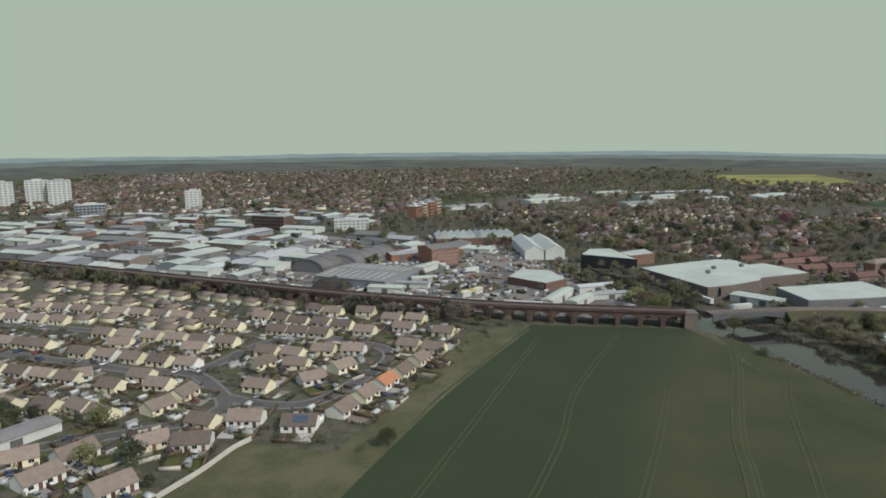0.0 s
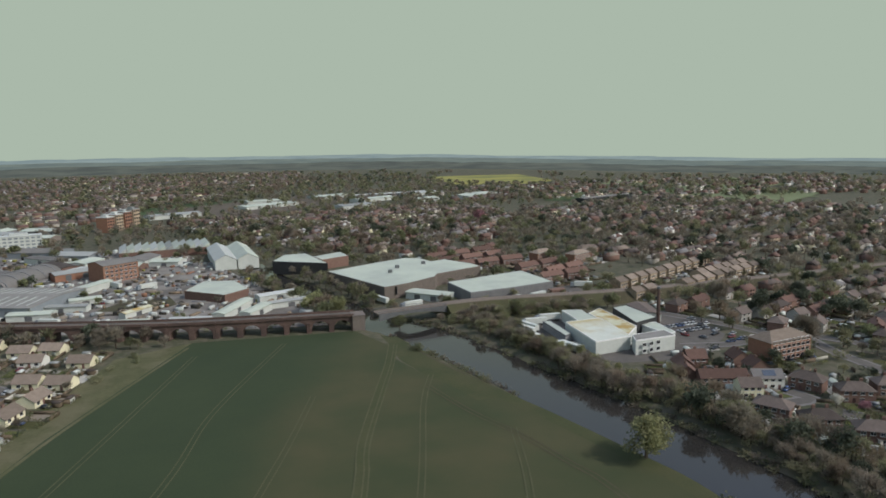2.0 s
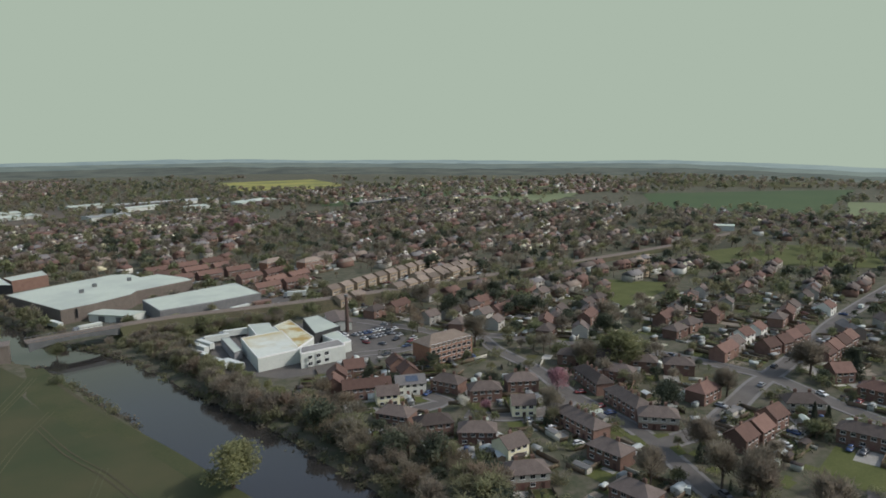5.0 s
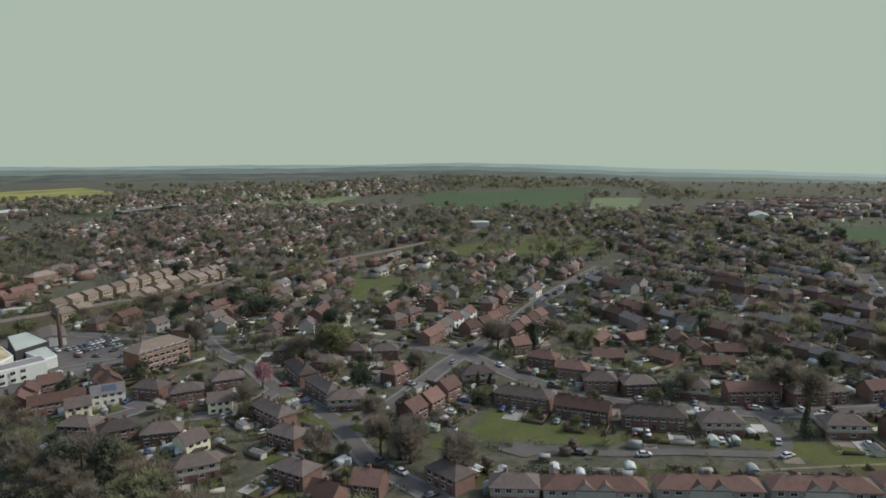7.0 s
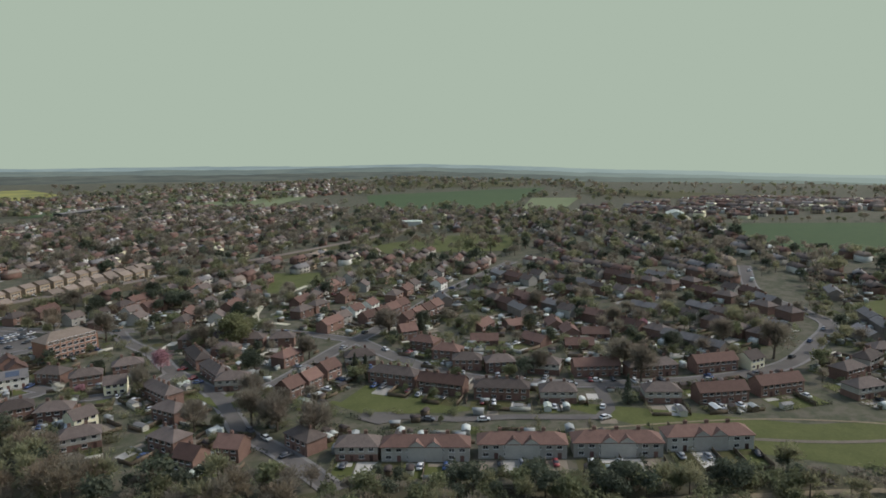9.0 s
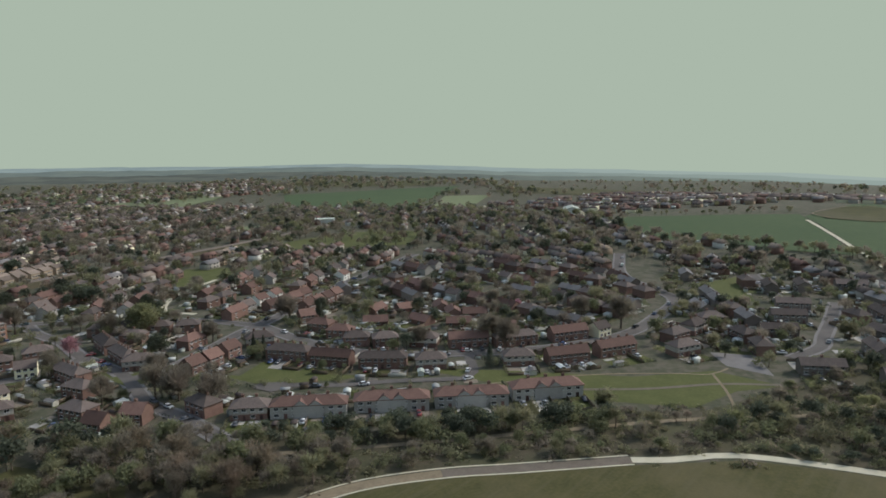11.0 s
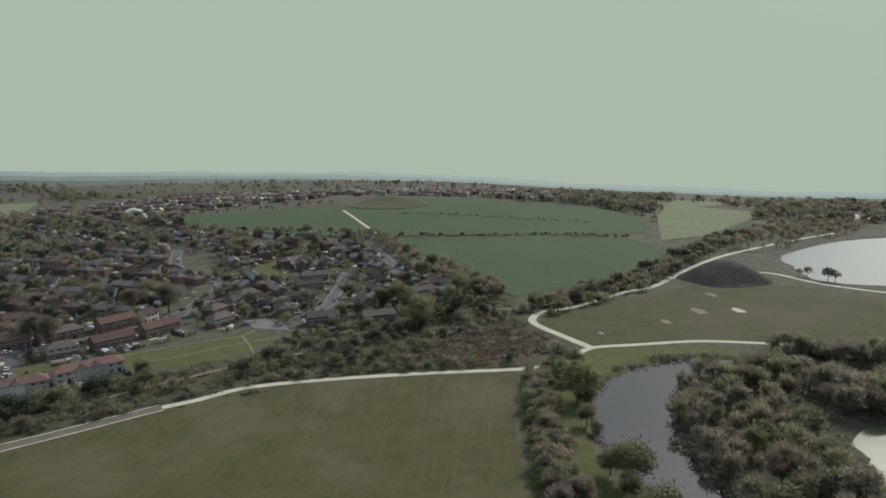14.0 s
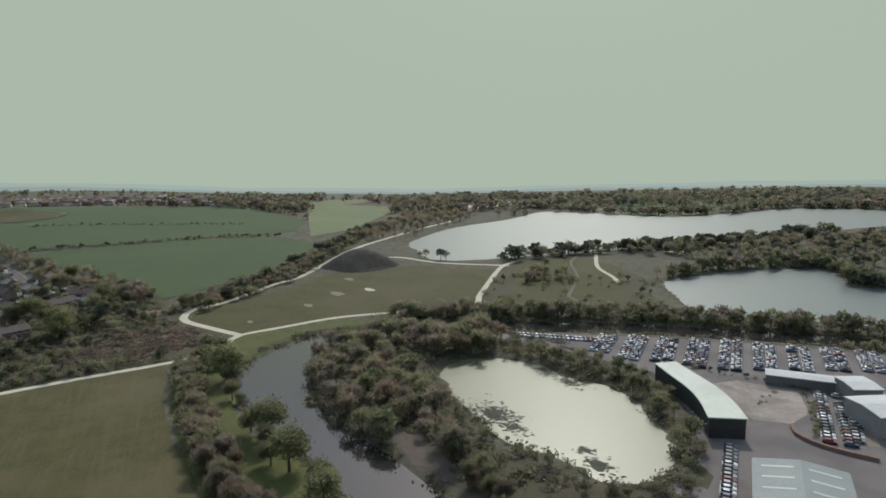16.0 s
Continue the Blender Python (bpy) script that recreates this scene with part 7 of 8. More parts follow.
TREES = {  # form, crown material, label
    "green": ("leafy", LEAF_GREEN, "green tree in young spring leaf", "tree"), "willow": ("leafy", LEAF_WILLOW, "broad yellow-green willow tree", "tree"), "dark": ("leafy", LEAF_DARK, "dark evergreen tree with dense crown", "tree"),
    "bare": ("twigs", LEAF_BARE, "bare brown tree with fine twigs", "tree"), "bud": ("twigs", LEAF_BUD, "olive budding tree with fine twigs", "tree"), "rust": ("twigs", LEAF_RUST, "russet bare tree with fine twigs", "tree"),
    "pink": ("leafy", LEAF_PINK, "pink blossoming cherry tree", "tree"), "white": ("leafy", LEAF_WHITE, "white blossoming garden tree", "tree"), "conifer": ("conifer", LEAF_DARK, "dark narrow conifer tree", "tree"),
    "bush": ("bush", LEAF_GREEN, "rounded green bush on rough ground", "bush"), "brownbush": ("bush", LEAF_BUD, "rounded olive-brown bush on rough ground", "bush"),
}
tree_kinds = list(TREES)
tree_made, lo_made = {}, {}


def plant(kind, x, y, h, rot, var, wide=1.0):
    key = (kind, var)
    if TREES[kind][0] == "bush":
        h *= 1.4
    form, mat, label, cat = TREES[kind]
    m = pose(x, y, hz(x, y), 0, 0, rot) @ Matrix.Diagonal((wide * h / 10 * rng.uniform(0.9, 1.25), wide * h / 10 * rng.uniform(0.9, 1.25), h / 10, 1))
    if key not in tree_made:
        t = tagged(new(cat), label, cat)
        part("trunk", trunk_shape(form, var), BARK, t)
        v, tr = crown(form, 10 * var + len(kind))
        part("crown", None, None, t, mesh=triangles("crown", v, tr, np.zeros(len(tr), int), [mat]))
        tree_made[key] = t
        t.matrix_basis = m
        return t
    return copy_thing(tree_made[key], m)


SPOTS = []  # x, y, kind, height


def belt(line, half, gap, kinds, h0, h1):
    c = curve_through([p[:2] for p in line], gap)
    for p in c:
        for _ in range(max(1, int(2 * half / gap))):
            SPOTS.append((p[0] + rng.uniform(-half, half), p[1] + rng.uniform(-half, half), rng.choice(kinds), h0 + (h1 - h0) * rng.random() ** 1.6 * 1.15))


def grove(poly, n, kinds, h0, h1):
    xs, ys = [p[0] for p in poly], [p[1] for p in poly]
    k = 0
    for _ in range(n * 6):
        x, y = rng.uniform(min(xs), max(xs)), rng.uniform(min(ys), max(ys))
        if k < n and inside([x], [y], poly)[0]:
            SPOTS.append((x, y, rng.choice(kinds), h0 + (h1 - h0) * rng.random() ** 1.6 * 1.15))
            k += 1


MIX = ["bare", "bud", "bare", "green", "bud", "rust"]
SCRUB = ["bud", "brownbush", "bush", "bare", "brownbush", "green"]
# single trees
SINGLES = []
for x, y, k, h in [(178, 161, "willow", 15), (155, 293, "bush", 5), (140, 377, "willow", 13), (-10, 212, "green", 7), (162, 336, "green", 9), (394, 714, "pink", 18), (268, 156, "pink", 5), (263, 163, "white", 6), (300, 152, "pink", 6), (341, 155, "willow", 11), (334, 74, "conifer", 11), (337, 71, "conifer", 10), (362, -28, "conifer", 11),
                   (268, 88, "bare", 12), (293, 88, "bare", 13), (287, 68, "bare", 14), (352, 38, "green", 7), (329, 33, "green", 6), (384, -26, "bare", 12), (363, 20, "green", 8), (225, -241, "willow", 10), (232, -238, "bud", 9), (217, -238, "bud", 9), (199, -238, "willow", 11), (206, -235, "bud", 9), (183, -241, "willow", 10), (175, -238, "willow", 9), (286, -247, "willow", 10), (279, -246, "green", 9), (264, -242, "bud", 8), (258, -243, "green", 7), (236, -284, "willow", 10), (216, -279, "rust", 12), (220, -284, "rust", 13),
                   (390, 100, "bare", 13), (398, 86, "conifer", 12), (406, 90, "dark", 12), (376, 190, "dark", 12), (250, 205, "dark", 9), (283, 170, "dark", 7), (340, 268, "dark", 12), (384, 280, "dark", 14), (458, -163, "bud", 10), (430, -181, "bud", 14), (431, -190, "willow", 11), (495, -209, "bud", 15), (437, -196, "rust", 10), (527, -220, "willow", 9), (452, -228, "willow", 8), (531, -182, "green", 9), (390, -198, "willow", 13), (402, -219, "dark", 11), (398, -208, "bud", 11), (287, -50, "green", 10), (600, 240, "pink", 9), (455, -5, "pink", 7), (520, 60, "dark", 12)]:
    SINGLES.append((x, y, k, h))
for x, y, k, h in [(283, 90, "bare", 13), (280, 74, "bare", 11), (282, 64, "bare", 12), (282, 47, "bare", 11), (315, 217, "bare", 12), (318, 115, "dark", 10), (330, 165, "bare", 10), (280, 137, "bare", 9), (361, 27, "bare", 9), (376, 12, "bare", 9), (392, -17, "bare", 12), (439, -65, "bare", 13), (427, -27, "dark", 9), (370, 63, "green", 8), (444, -44, "bare", 11), (466, 36, "bud", 10), (472, 59, "bare", 10), (460, 83, "dark", 8), (453, 8, "bare", 9), (362, 106, "conifer", 9), (344, 109, "bare", 10), (288, 239, "bare", 10), (346, 301, "bare", 10)]:
    if free1(x, y, -4.5, lanes=True):
        SINGLES.append((x, y, k, h))
belt([(-340, 548), (-249, 505), (-135, 444), (-62, 404), (-13, 381), (40, 358)], 8, 6.5, ["bare", "bud", "bare", "dark", "green"], 6, 12)
belt([(36, 345), (14, 300), (-5, 262), (-18, 232)], 4, 9, ["bush", "bare", "brownbush"], 3, 6)
belt([(203, 318), (206, 268), (210, 238), (217, 205)], 7, 5, ["bud", "willow", "bud", "bud", "bare"], 5, 9)
belt([(198, 316), (200, 285), (203, 262), (204, 240), (206, 222), (212, 196), (216, 172), (216, 146), (214, 124), (208, 96)], 5, 3.0, ["bare", "bud", "bare", "bud", "bare", "brownbush", "rust"], 4, 9)
belt([(224, 205), (220, 175), (224, 145), (226, 115), (224, 85), (232, 60), (246, 40)], 8, 5.2, ["bare", "bud", "bare", "rust", "dark"], 6, 12)
grove([(200, 40), (230, -10), (262, -26), (246, 34), (215, 60)], 60, ["bud", "bare", "bare", "rust", "green"], 5, 9)
belt([(232, 50), (250, 20), (256, -20)], 13, 5.2, ["bud", "bare", "bare", "rust", "green"], 6, 11)
belt([(161, 300), (167, 240), (172, 205), (177, 160), (181, 130)], 3, 17, ["bush", "brownbush", "bare"], 3, 6)
belt([(268, 8), (282, -14), (296, -40), (312, -62), (330, -86)], 7, 4.6, ["dark", "green", "bush", "dark", "bud"], 5, 9)
grove([(258, -24), (300, -50), (345, -118), (326, -150), (300, -90), (275, -50)], 95, SCRUB, 3, 6)
grove([(345, -118), (388, -142), (440, -175), (500, -238), (470, -250), (400, -250), (330, -232), (326, -165)], 400, SCRUB + ["bush", "bare", "dark"], 3, 7)
belt([(322, -130), (327, -165), (327, -200), (327, -232)], 3, 3.2, ["bush", "brownbush", "dark", "bush"], 3, 5)
belt([(330, -120), (352, -150), (390, -196), (412, -232)], 7, 7, ["bush", "dark", "willow", "bud"], 5, 9)
grove([(430, -215), (500, -240), (560, -255), (440, -262)], 30, MIX, 6, 11)
belt([(150, -222), (196, -220), (227, -223), (267, -229), (312, -238)], 4.5, 2.2, ["brownbush", "bare", "rust", "bud", "bush", "bud"], 4, 8)
belt([(322, -246), (306, -250), (296, -252)], 6, 5, ["willow", "green"], 6, 10)
grove([(176, -270), (212, -268), (250, -268), (285, -281), (302, -296), (296, -330), (262, -318), (250, -311), (205, -297), (184, -290), (160, -282), (140, -280)], 175, ["bare", "bud", "green", "bud", "bare", "rust"], 5, 10)
grove([(302, -320), (286, -370), (262, -375), (252, -352), (258, -328)], 55, MIX, 8, 13)
belt([(256, -340), (250, -357), (225, -369), (205, -372), (186, -374), (165, -364), (150, -351), (136, -340)], 5, 4.0, ["bud", "bare", "bud", "green", "brownbush"], 4, 8)
belt([(134, -338), (128, -325), (132, -306), (148, -299), (168, -301), (190, -299), (212, -305), (236, -309)], 2.5, 3.4, ["brownbush", "bush", "bud"], 2.2, 4.2)
belt([(147, -420), (138, -409), (130, -397), (121, -381)], 1.2, 2.4, ["bush", "brownbush", "bud"], 1.6, 3)
belt([(190, -404), (170, -412), (148, -419)], 1.2, 2.6, ["brownbush", "dark"], 1.5, 2.6)
belt([(152, -407), (146, -392)], 1.5, 3, ["bush", "brownbush"], 1.2, 2.2)
# bushes added behind the viaduct so that its arch openings look dark
belt([(10, 396), (59, 376), (100, 364), (142, 353)], 3, 3.2, ["dark", "brownbush", "bare", "bud"], 3, 6)
grove([(60, 900), (560, 880), (1000, 1250), (700, 1700), (60, 1500)], 900, MIX + ["dark"], 8, 14)
belt([(322, -352), (312, -372), (294, -398), (272, -424), (244, -452), (210, -480), (160, -512), (90, -545)], 9, 3.6, ["bare", "bud", "bare", "bush", "green", "brownbush"], 6, 10)
belt([(286, -388), (262, -412), (236, -436), (205, -462), (160, -490), (80, -530)], 4, 2.6, ["bush", "brownbush", "bud", "bush"], 4, 7)
grove([(330, -402), (392, -478), (412, -540), (330, -535), (300, -525), (245, -482), (290, -430)], 60, SCRUB + ["brownbush", "bush"], 2.5, 5.5)
grove([(345, -455), (372, -478), (350, -500), (322, -478)], 26, MIX, 5, 9)
belt([(230, -482), (200, -500), (165, -528), (110, -565)], 5, 6, ["bush", "brownbush", "bud"], 3, 6)
belt([(300, -545), (290, -610), (262, -665), (240, -650), (222, -622), (190, -640), (140, -660)], 11, 4, ["dark", "bud", "bare", "green", "bush"], 6, 11)
belt([(424, -505), (410, -560), (386, -640), (354, -715), (340, -815)], 12, 4, ["dark", "bare", "bud", "dark", "bush"], 5, 11)
grove([(400, -580), (300, -640), (260, -680), (200, -660), (150, -720), (300, -860), (350, -720)], 420, MIX + ["dark"], 6, 11)
belt([(448, -472), (462, -455)], 5, 5, ["bare", "dark"], 5, 9)
belt([(408, -262), (425, -292), (448, -326), (470, -352), (505, -382), (540, -418), (580, -450), (640, -520)], 10, 3.4, ["bare", "bud", "bud", "green", "brownbush", "rust", "dark"], 4, 9)
grove([(545, -470), (580, -455), (680, -560), (760, -680), (690, -690), (620, -600)], 130, ["rust", "bare", "rust", "bud"], 7, 12)
belt([(658, -186), (653, -260), (650, -336), (632, -405)], 2, 2.2, ["brownbush", "bush", "bare", "dark"], 2.5, 4.5)
belt([(505, -205), (560, -205), (620, -192), (660, -178), (700, -80), (725, -15)], 6, 5.5, MIX, 6, 11)
belt([(445, -245), (490, -232), (520, -222)], 7, 5, MIX, 7, 12)
belt([(860, 36), (880, -60), (900, -140)], 5, 9, MIX, 5, 9)
belt([(735, -478), (880, -463), (930, -400), (985, -226)], 4, 8, MIX, 4, 8)
belt([(780, -320), (900, -300)], 3, 9, ["brownbush", "bare"], 4, 8)
belt([(640, -770), (540, -822), (495, -900), (476, -1010), (398, -1085)], 14, 7, MIX + ["dark"], 7, 14)
belt([(720, -640), (840, -660), (960, -660)], 5, 14, MIX, 7, 12)
belt([(190, 360), (240, 356), (290, 348), (360, 345), (440, 343), (520, 340)], 6, 7, MIX, 4, 9)
belt([(200, 330), (280, 320), (340, 316), (420, 316), (500, 314)], 6, 7, MIX, 5, 10)
belt([(137, 360), (128, 400), (118, 460), (108, 520)], 6, 6, MIX + ["willow"], 6, 11)
belt([(165, 365), (158, 410), (148, 455), (140, 500)], 6, 6, MIX + ["green"], 6, 11)
grove([(-60, 440), (60, 390), (110, 380), (60, 470), (-20, 530)], 26, MIX, 4, 8)
grove([(-330, 600), (-100, 500), (60, 560), (0, 720), (-330, 800)], 110, ["bare", "bud", "dark", "green"], 5, 10)
grove([(-200, 200), (-130, 160), (-60, 190), (-70, 215), (-130, 250), (-180, 280)], 42, ["green", "bud", "dark", "willow", "bush"], 4, 9)
grove([(300, 240), (480, 215), (480, 315), (310, 315)], 110, MIX + ["dark", "green"], 6, 12)
grove([(225, 205), (300, 240), (330, 235), (320, 130), (290, 60), (262, 60), (230, 120)], 110, ["bush", "green", "dark", "bud", "brownbush", "conifer"], 3, 7)
grove([(320, 120), (380, 130), (460, 200), (420, 215), (330, 230)], 110, ["green", "dark", "bud", "bare", "bush", "bare"], 4, 10)
grove([(290, 100), (380, 110), (430, 90), (450, -20), (420, -60), (350, -30), (300, 40)], 140, ["bush", "green", "dark", "bud", "bare", "bush"], 3, 8)
grove([(390, 120), (600, 140), (640, -10), (520, -80), (430, -60)], 270, ["bud", "green", "dark", "bare", "bare", "bush"], 4, 10)
grove([(400, 205), (480, 285), (600, 300), (610, 145), (470, 135)], 220, ["bud", "green", "dark", "bare", "bare", "bush"], 4, 11)
grove([(410, -80), (620, -60), (650, -170), (560, -200), (470, -240), (400, -160)], 270, ["bud", "green", "dark", "bare", "bare", "bush"], 4, 9)
grove([(-330, 200), (-100, 180), (20, 340), (-60, 360), (-330, 500)], 420, ["bush", "bush", "bud", "brownbush", "brownbush", "bush", "bare"], 1.6, 4.5)
belt([(-20, 210), (-60, 222), (-72, 190)], 2, 6, ["bush", "brownbush", "bare"], 2, 5)
grove([(600, -150), (860, 40), (960, 260), (900, 540), (600, 300), (610, 130)], 650, ["bud", "dark", "bare", "bare", "green"], 6, 13)
grove([(430, 340), (720, 300), (900, 560), (800, 900), (480, 800), (330, 480)], 850, ["bud", "dark", "bare", "bare", "bare"], 6, 13)
grove([(150, 380), (330, 345), (480, 800), (300, 1000), (60, 800)], 500, MIX, 5, 11)
grove([(200, 500), (340, 480), (480, 800), (480, 960), (60, 930), (90, 720), (150, 600)], 620, MIX + ["dark"], 7, 14)
belt([(194, 338), (215, 337), (240, 335), (280, 328)], 8, 3.4, ["bush", "brownbush", "bud", "bush"], 4, 7)
grove([(-20, 600), (150, 560), (225, 760), (60, 900), (-60, 880), (-100, 740)], 230, MIX + ["dark"], 6, 12)
belt([(188, 330), (210, 329), (235, 327), (262, 322)], 4, 2.6, ["bush", "brownbush", "bud", "bare"], 5, 8)
belt([(196, 352), (230, 352), (270, 346)], 5, 4, ["bush", "brownbush", "bud"], 4, 7)
grove([(-1050, 1300), (-330, 760), (0, 740), (120, 1130), (420, 1700), (500, 2300), (-900, 2400)], 2600, MIX + ["dark"], 7, 14)
grove([(860, 50), (1050, -160), (910, -470), (1000, -560), (1180, -430), (1260, 100), (1000, 240)], 260, MIX + ["bare"], 6, 10)
grove([(400, 1000), (1180, 720), (1600, 1200), (1000, 1320), (420, 1320)], 650, MIX + ["dark"], 7, 14)
grove([(-200, 1500), (700, 1250), (760, 1800), (400, 2300), (-300, 2400)], 700, MIX + ["dark"], 8, 15)
grove([(900, 300), (1250, 250), (1700, 500), (1900, 1200), (1300, 1000), (1100, 720), (1410, 470), (1180, 330)], 420, MIX + ["dark"], 8, 14)
grove([(1000, -600), (1250, -420), (1300, 200), (1600, 400), (1900, 0), (1500, -600)], 240, MIX + ["bare"], 6, 10)

grove([(430, 340), (720, 300), (900, 560), (800, 900), (480, 800), (330, 480)], 500, ["bud", "dark", "bare", "bare", "bare"], 7, 13)
grove([(600, -150), (860, 40), (960, 260), (900, 540), (600, 300), (610, 130)], 300, ["bud", "dark", "bare", "bare", "bud"], 7, 13)
for i in range(900):
    a, r = prng.uniform(-170, 36), prng.uniform(1150, 4000)
    if a < -112:
        r = prng.uniform(0.82, 1.0) * far_limit(a)
    if r < far_limit(a):
        x, y = HUB[0] - r * math.sin(radians(a)), HUB[1] + r * math.cos(radians(a))
        t = prng.uniform(0, 3.14)
        for k in range(prng.randint(4, 16)):
            q = prng.uniform(-90, 90)
            SPOTS.append((x + q * math.cos(t) + prng.uniform(-14, 14), y + q * math.sin(t) + prng.uniform(-14, 14), prng.choice(MIX + ["dark"]), prng.uniform(8, 15)))
SPOTS_OK = [p for p, k in zip(SPOTS, free([p[0] for p in SPOTS], [p[1] for p in SPOTS], -2.0, water=2.5)) if k]
SPOTS_OK.sort(key=lambda p: min(math.hypot(p[0] - 120, p[1] + 40), math.hypot(p[0] - 100, p[1] + 190), math.hypot(p[0] - 40, p[1] - 60)))
for x, y, n in [(640, 240, 14), (700, 236, 10), (672, 190, 8), (600, 285, 8), (726, 400, 6), (1000, 340, 10), (960, 440, 12), (1180, 380, 10), (930, 545, 8), (1110, 700, 8)]:
    for _ in range(n):  # park trees and hedgerows in the open
        SPOTS_OK.append((x + prng.gauss(0, 20), y + prng.gauss(0, 16), prng.choice(MIX + ["dark"]), prng.uniform(7, 13)))
for q in curve_through([(790, -212), (770, -280), (745, -340), (725, -400)], 4):
    SPOTS_OK.append((q[0] + prng.gauss(0, 1), q[1] + prng.gauss(0, 1), prng.choice(["brownbush", "bush", "dark"]), prng.uniform(2, 3.5)))
TREE_CAP = 165
for i, (x, y, k, h) in enumerate(SINGLES):
    plant(k, x, y, h, rng.uniform(0, 360), 1 + i % 3, 1.25 if x < 200 and y > 0 else 1.0)
for i, (x, y, k, h) in enumerate(SPOTS_OK[:TREE_CAP]):
    plant(k, x, y, h, rng.uniform(0, 360), 1 + i % 3)
wood, crown_slots = Soup(), {k: i for i, k in enumerate(tree_kinds)}
rest = SPOTS_OK[TREE_CAP:]
hs = height(np.array([p[0] for p in rest]), np.array([p[1] for p in rest]))
trunk_lo = tri_arrays(Shape().tube((0, 0, -0.5), (0, 0, 5.5), 0.28, 0.1, 5, caps=False))
for i, ((x, y, k, h), z) in enumerate(zip(rest, hs)):
    dist = math.hypot(x - 100, y + 40)
    lo = 0 if dist < 120 else 1 if dist < 420 else 2 if dist < 800 else 3
    if TREES[k][0] == "bush":
        h *= 1.4
    key = (k, i % 3, lo)
    if key not in lo_made:
        lo_made[key] = crown(TREES[k][0], 50 + i % 3 + len(k), lo)
    m = pose(x, y, z, 0, 0, rng.uniform(0, 360)) @ Matrix.Diagonal((h / 10 * rng.uniform(0.9, 1.3), h / 10 * rng.uniform(0.9, 1.3), h / 10, 1))
    v, t = lo_made[key]
    wood.add(v, t, crown_slots[k], m)
    if dist < 900 and TREES[k][0] != "bush":
        wood.add(trunk_lo[0], trunk_lo[1], len(tree_kinds), m)
wood.build("woodland", [TREES[k][1] for k in tree_kinds] + [BARK], "budding and bare trees in woods, belts and gardens", "trees")

# ground plants: tussocks and brambles in the scrub, reeds on the banks
tuft = [spread_leaves(np.random.default_rng(90 + i).normal(size=(40, 3)) * (0.8, 0.8, 0.25) + (0, 0, 0.45), 0.27, np.random.default_rng(i)) for i in range(3)]
scrub = Soup()
pts = []
for poly, n in [([(252, -38), (305, -128), (318, -190), (322, -240), (396, -256), (500, -243), (430, -160), (386, -140), (330, -75), (265, 20), (232, 20)], 1500), ([(172, -268), (250, -266), (303, -296), (280, -372), (255, -392), (170, -372), (120, -320)], 900), ([(322, -352), (323, -398), (300, -430), (260, -470), (238, -484), (286, -395)], 400)]:
    xs, ys = [p[0] for p in poly], [p[1] for p in poly]
    a = np.array([(rng.uniform(min(xs), max(xs)), rng.uniform(min(ys), max(ys))) for _ in range(n * 2)])
    pts += [tuple(p) for p in a[inside(a[:, 0], a[:, 1], poly)]]
dry = [tuple(p) for p in np.array([(rng.uniform(326, 386), rng.uniform(-262, -192)) for _ in range(650)])]
pts += [p for p in dry if inside([p[0]], [p[1]], [(328, -200), (341, -260), (378, -252), (382, -240), (376, -214), (362, -194), (344, -196)])[0]]
for line, w in ((RIVER_C, 1.5), (RIVER_S, 1.5)):
    for p in curve_through([tuple(q) for q in line], 2.2):
        for sd in (-1, 1):
            if rng.random() < 0.75:
                i = min(range(len(line)), key=lambda j: abs(line[j][0] - p[0]) + abs(line[j][1] - p[1]))
                d = line[min(i + 1, len(line) - 1)] - line[max(i - 1, 0)]
                d = d / (np.linalg.norm(d[:2]) + 1e-9)
                o = sd * (p[2] + rng.uniform(0.5, 3.0))
                pts.append((p[0] + d[1] * o, p[1] - d[0] * o))
ok = free([p[0] for p in pts], [p[1] for p in pts], 3.0, water=0.2) | inside([p[0] for p in pts], [p[1] for p in pts], [(328, -200), (341, -260), (378, -252), (382, -240), (376, -214), (362, -194), (344, -196)])
pts = [p for p, k in zip(pts, ok) if k]
hs = height(np.array([p[0] for p in pts]), np.array([p[1] for p in pts]))
for i, ((x, y), z) in enumerate(zip(pts, hs)):
    v, t = tuft[i % 3]
    sc = rng.uniform(0.7, 2.0)
    scrub.add(v, t, rng.choice([2, 3, 3]) if 326 < x < 384 and -260 < y < -194 else rng.choice([0, 1, 1, 2, 2]), pose(x, y, z, 0, 0, rng.uniform(0, 360)) @ Matrix.Diagonal((sc, sc, sc * 0.8, 1)))
scrub.build("brambles", [LEAF_GREEN, LEAF_BUD, LEAF_BARE, LEAF_RUST], "brambles, reeds and dry tussocks on rough ground", "scrub")

# floating weed on the pond
weed = Soup()
for cx, cy, r, n in [(199, -314, 9, 420), (186, -312, 5, 120), (151, -315, 5, 190), (160, -319, 3, 60), (206, -357, 6, 150), (218, -358, 5, 120), (243, -340, 5, 130)]:
    for _ in range(n):
        a, q = rng.uniform(0, 6.28), abs(rng.gauss(0, 0.5)) * r
        s_ = rng.uniform(0.25, 0.8)
        weed.add(plane[0], plane[1], 0, pose(cx + 1.5 * q * math.cos(a), cy + q * math.sin(a), -1.17 + rng.uniform(0, 0.01), 0, 0, rng.uniform(0, 90)) @ Matrix.Diagonal((s_ * 2, s_ * 1.2, 1, 1)))
weed.build("pond_weed", [LEAF_DARK], "dark mats of floating pond weed", "water plants")


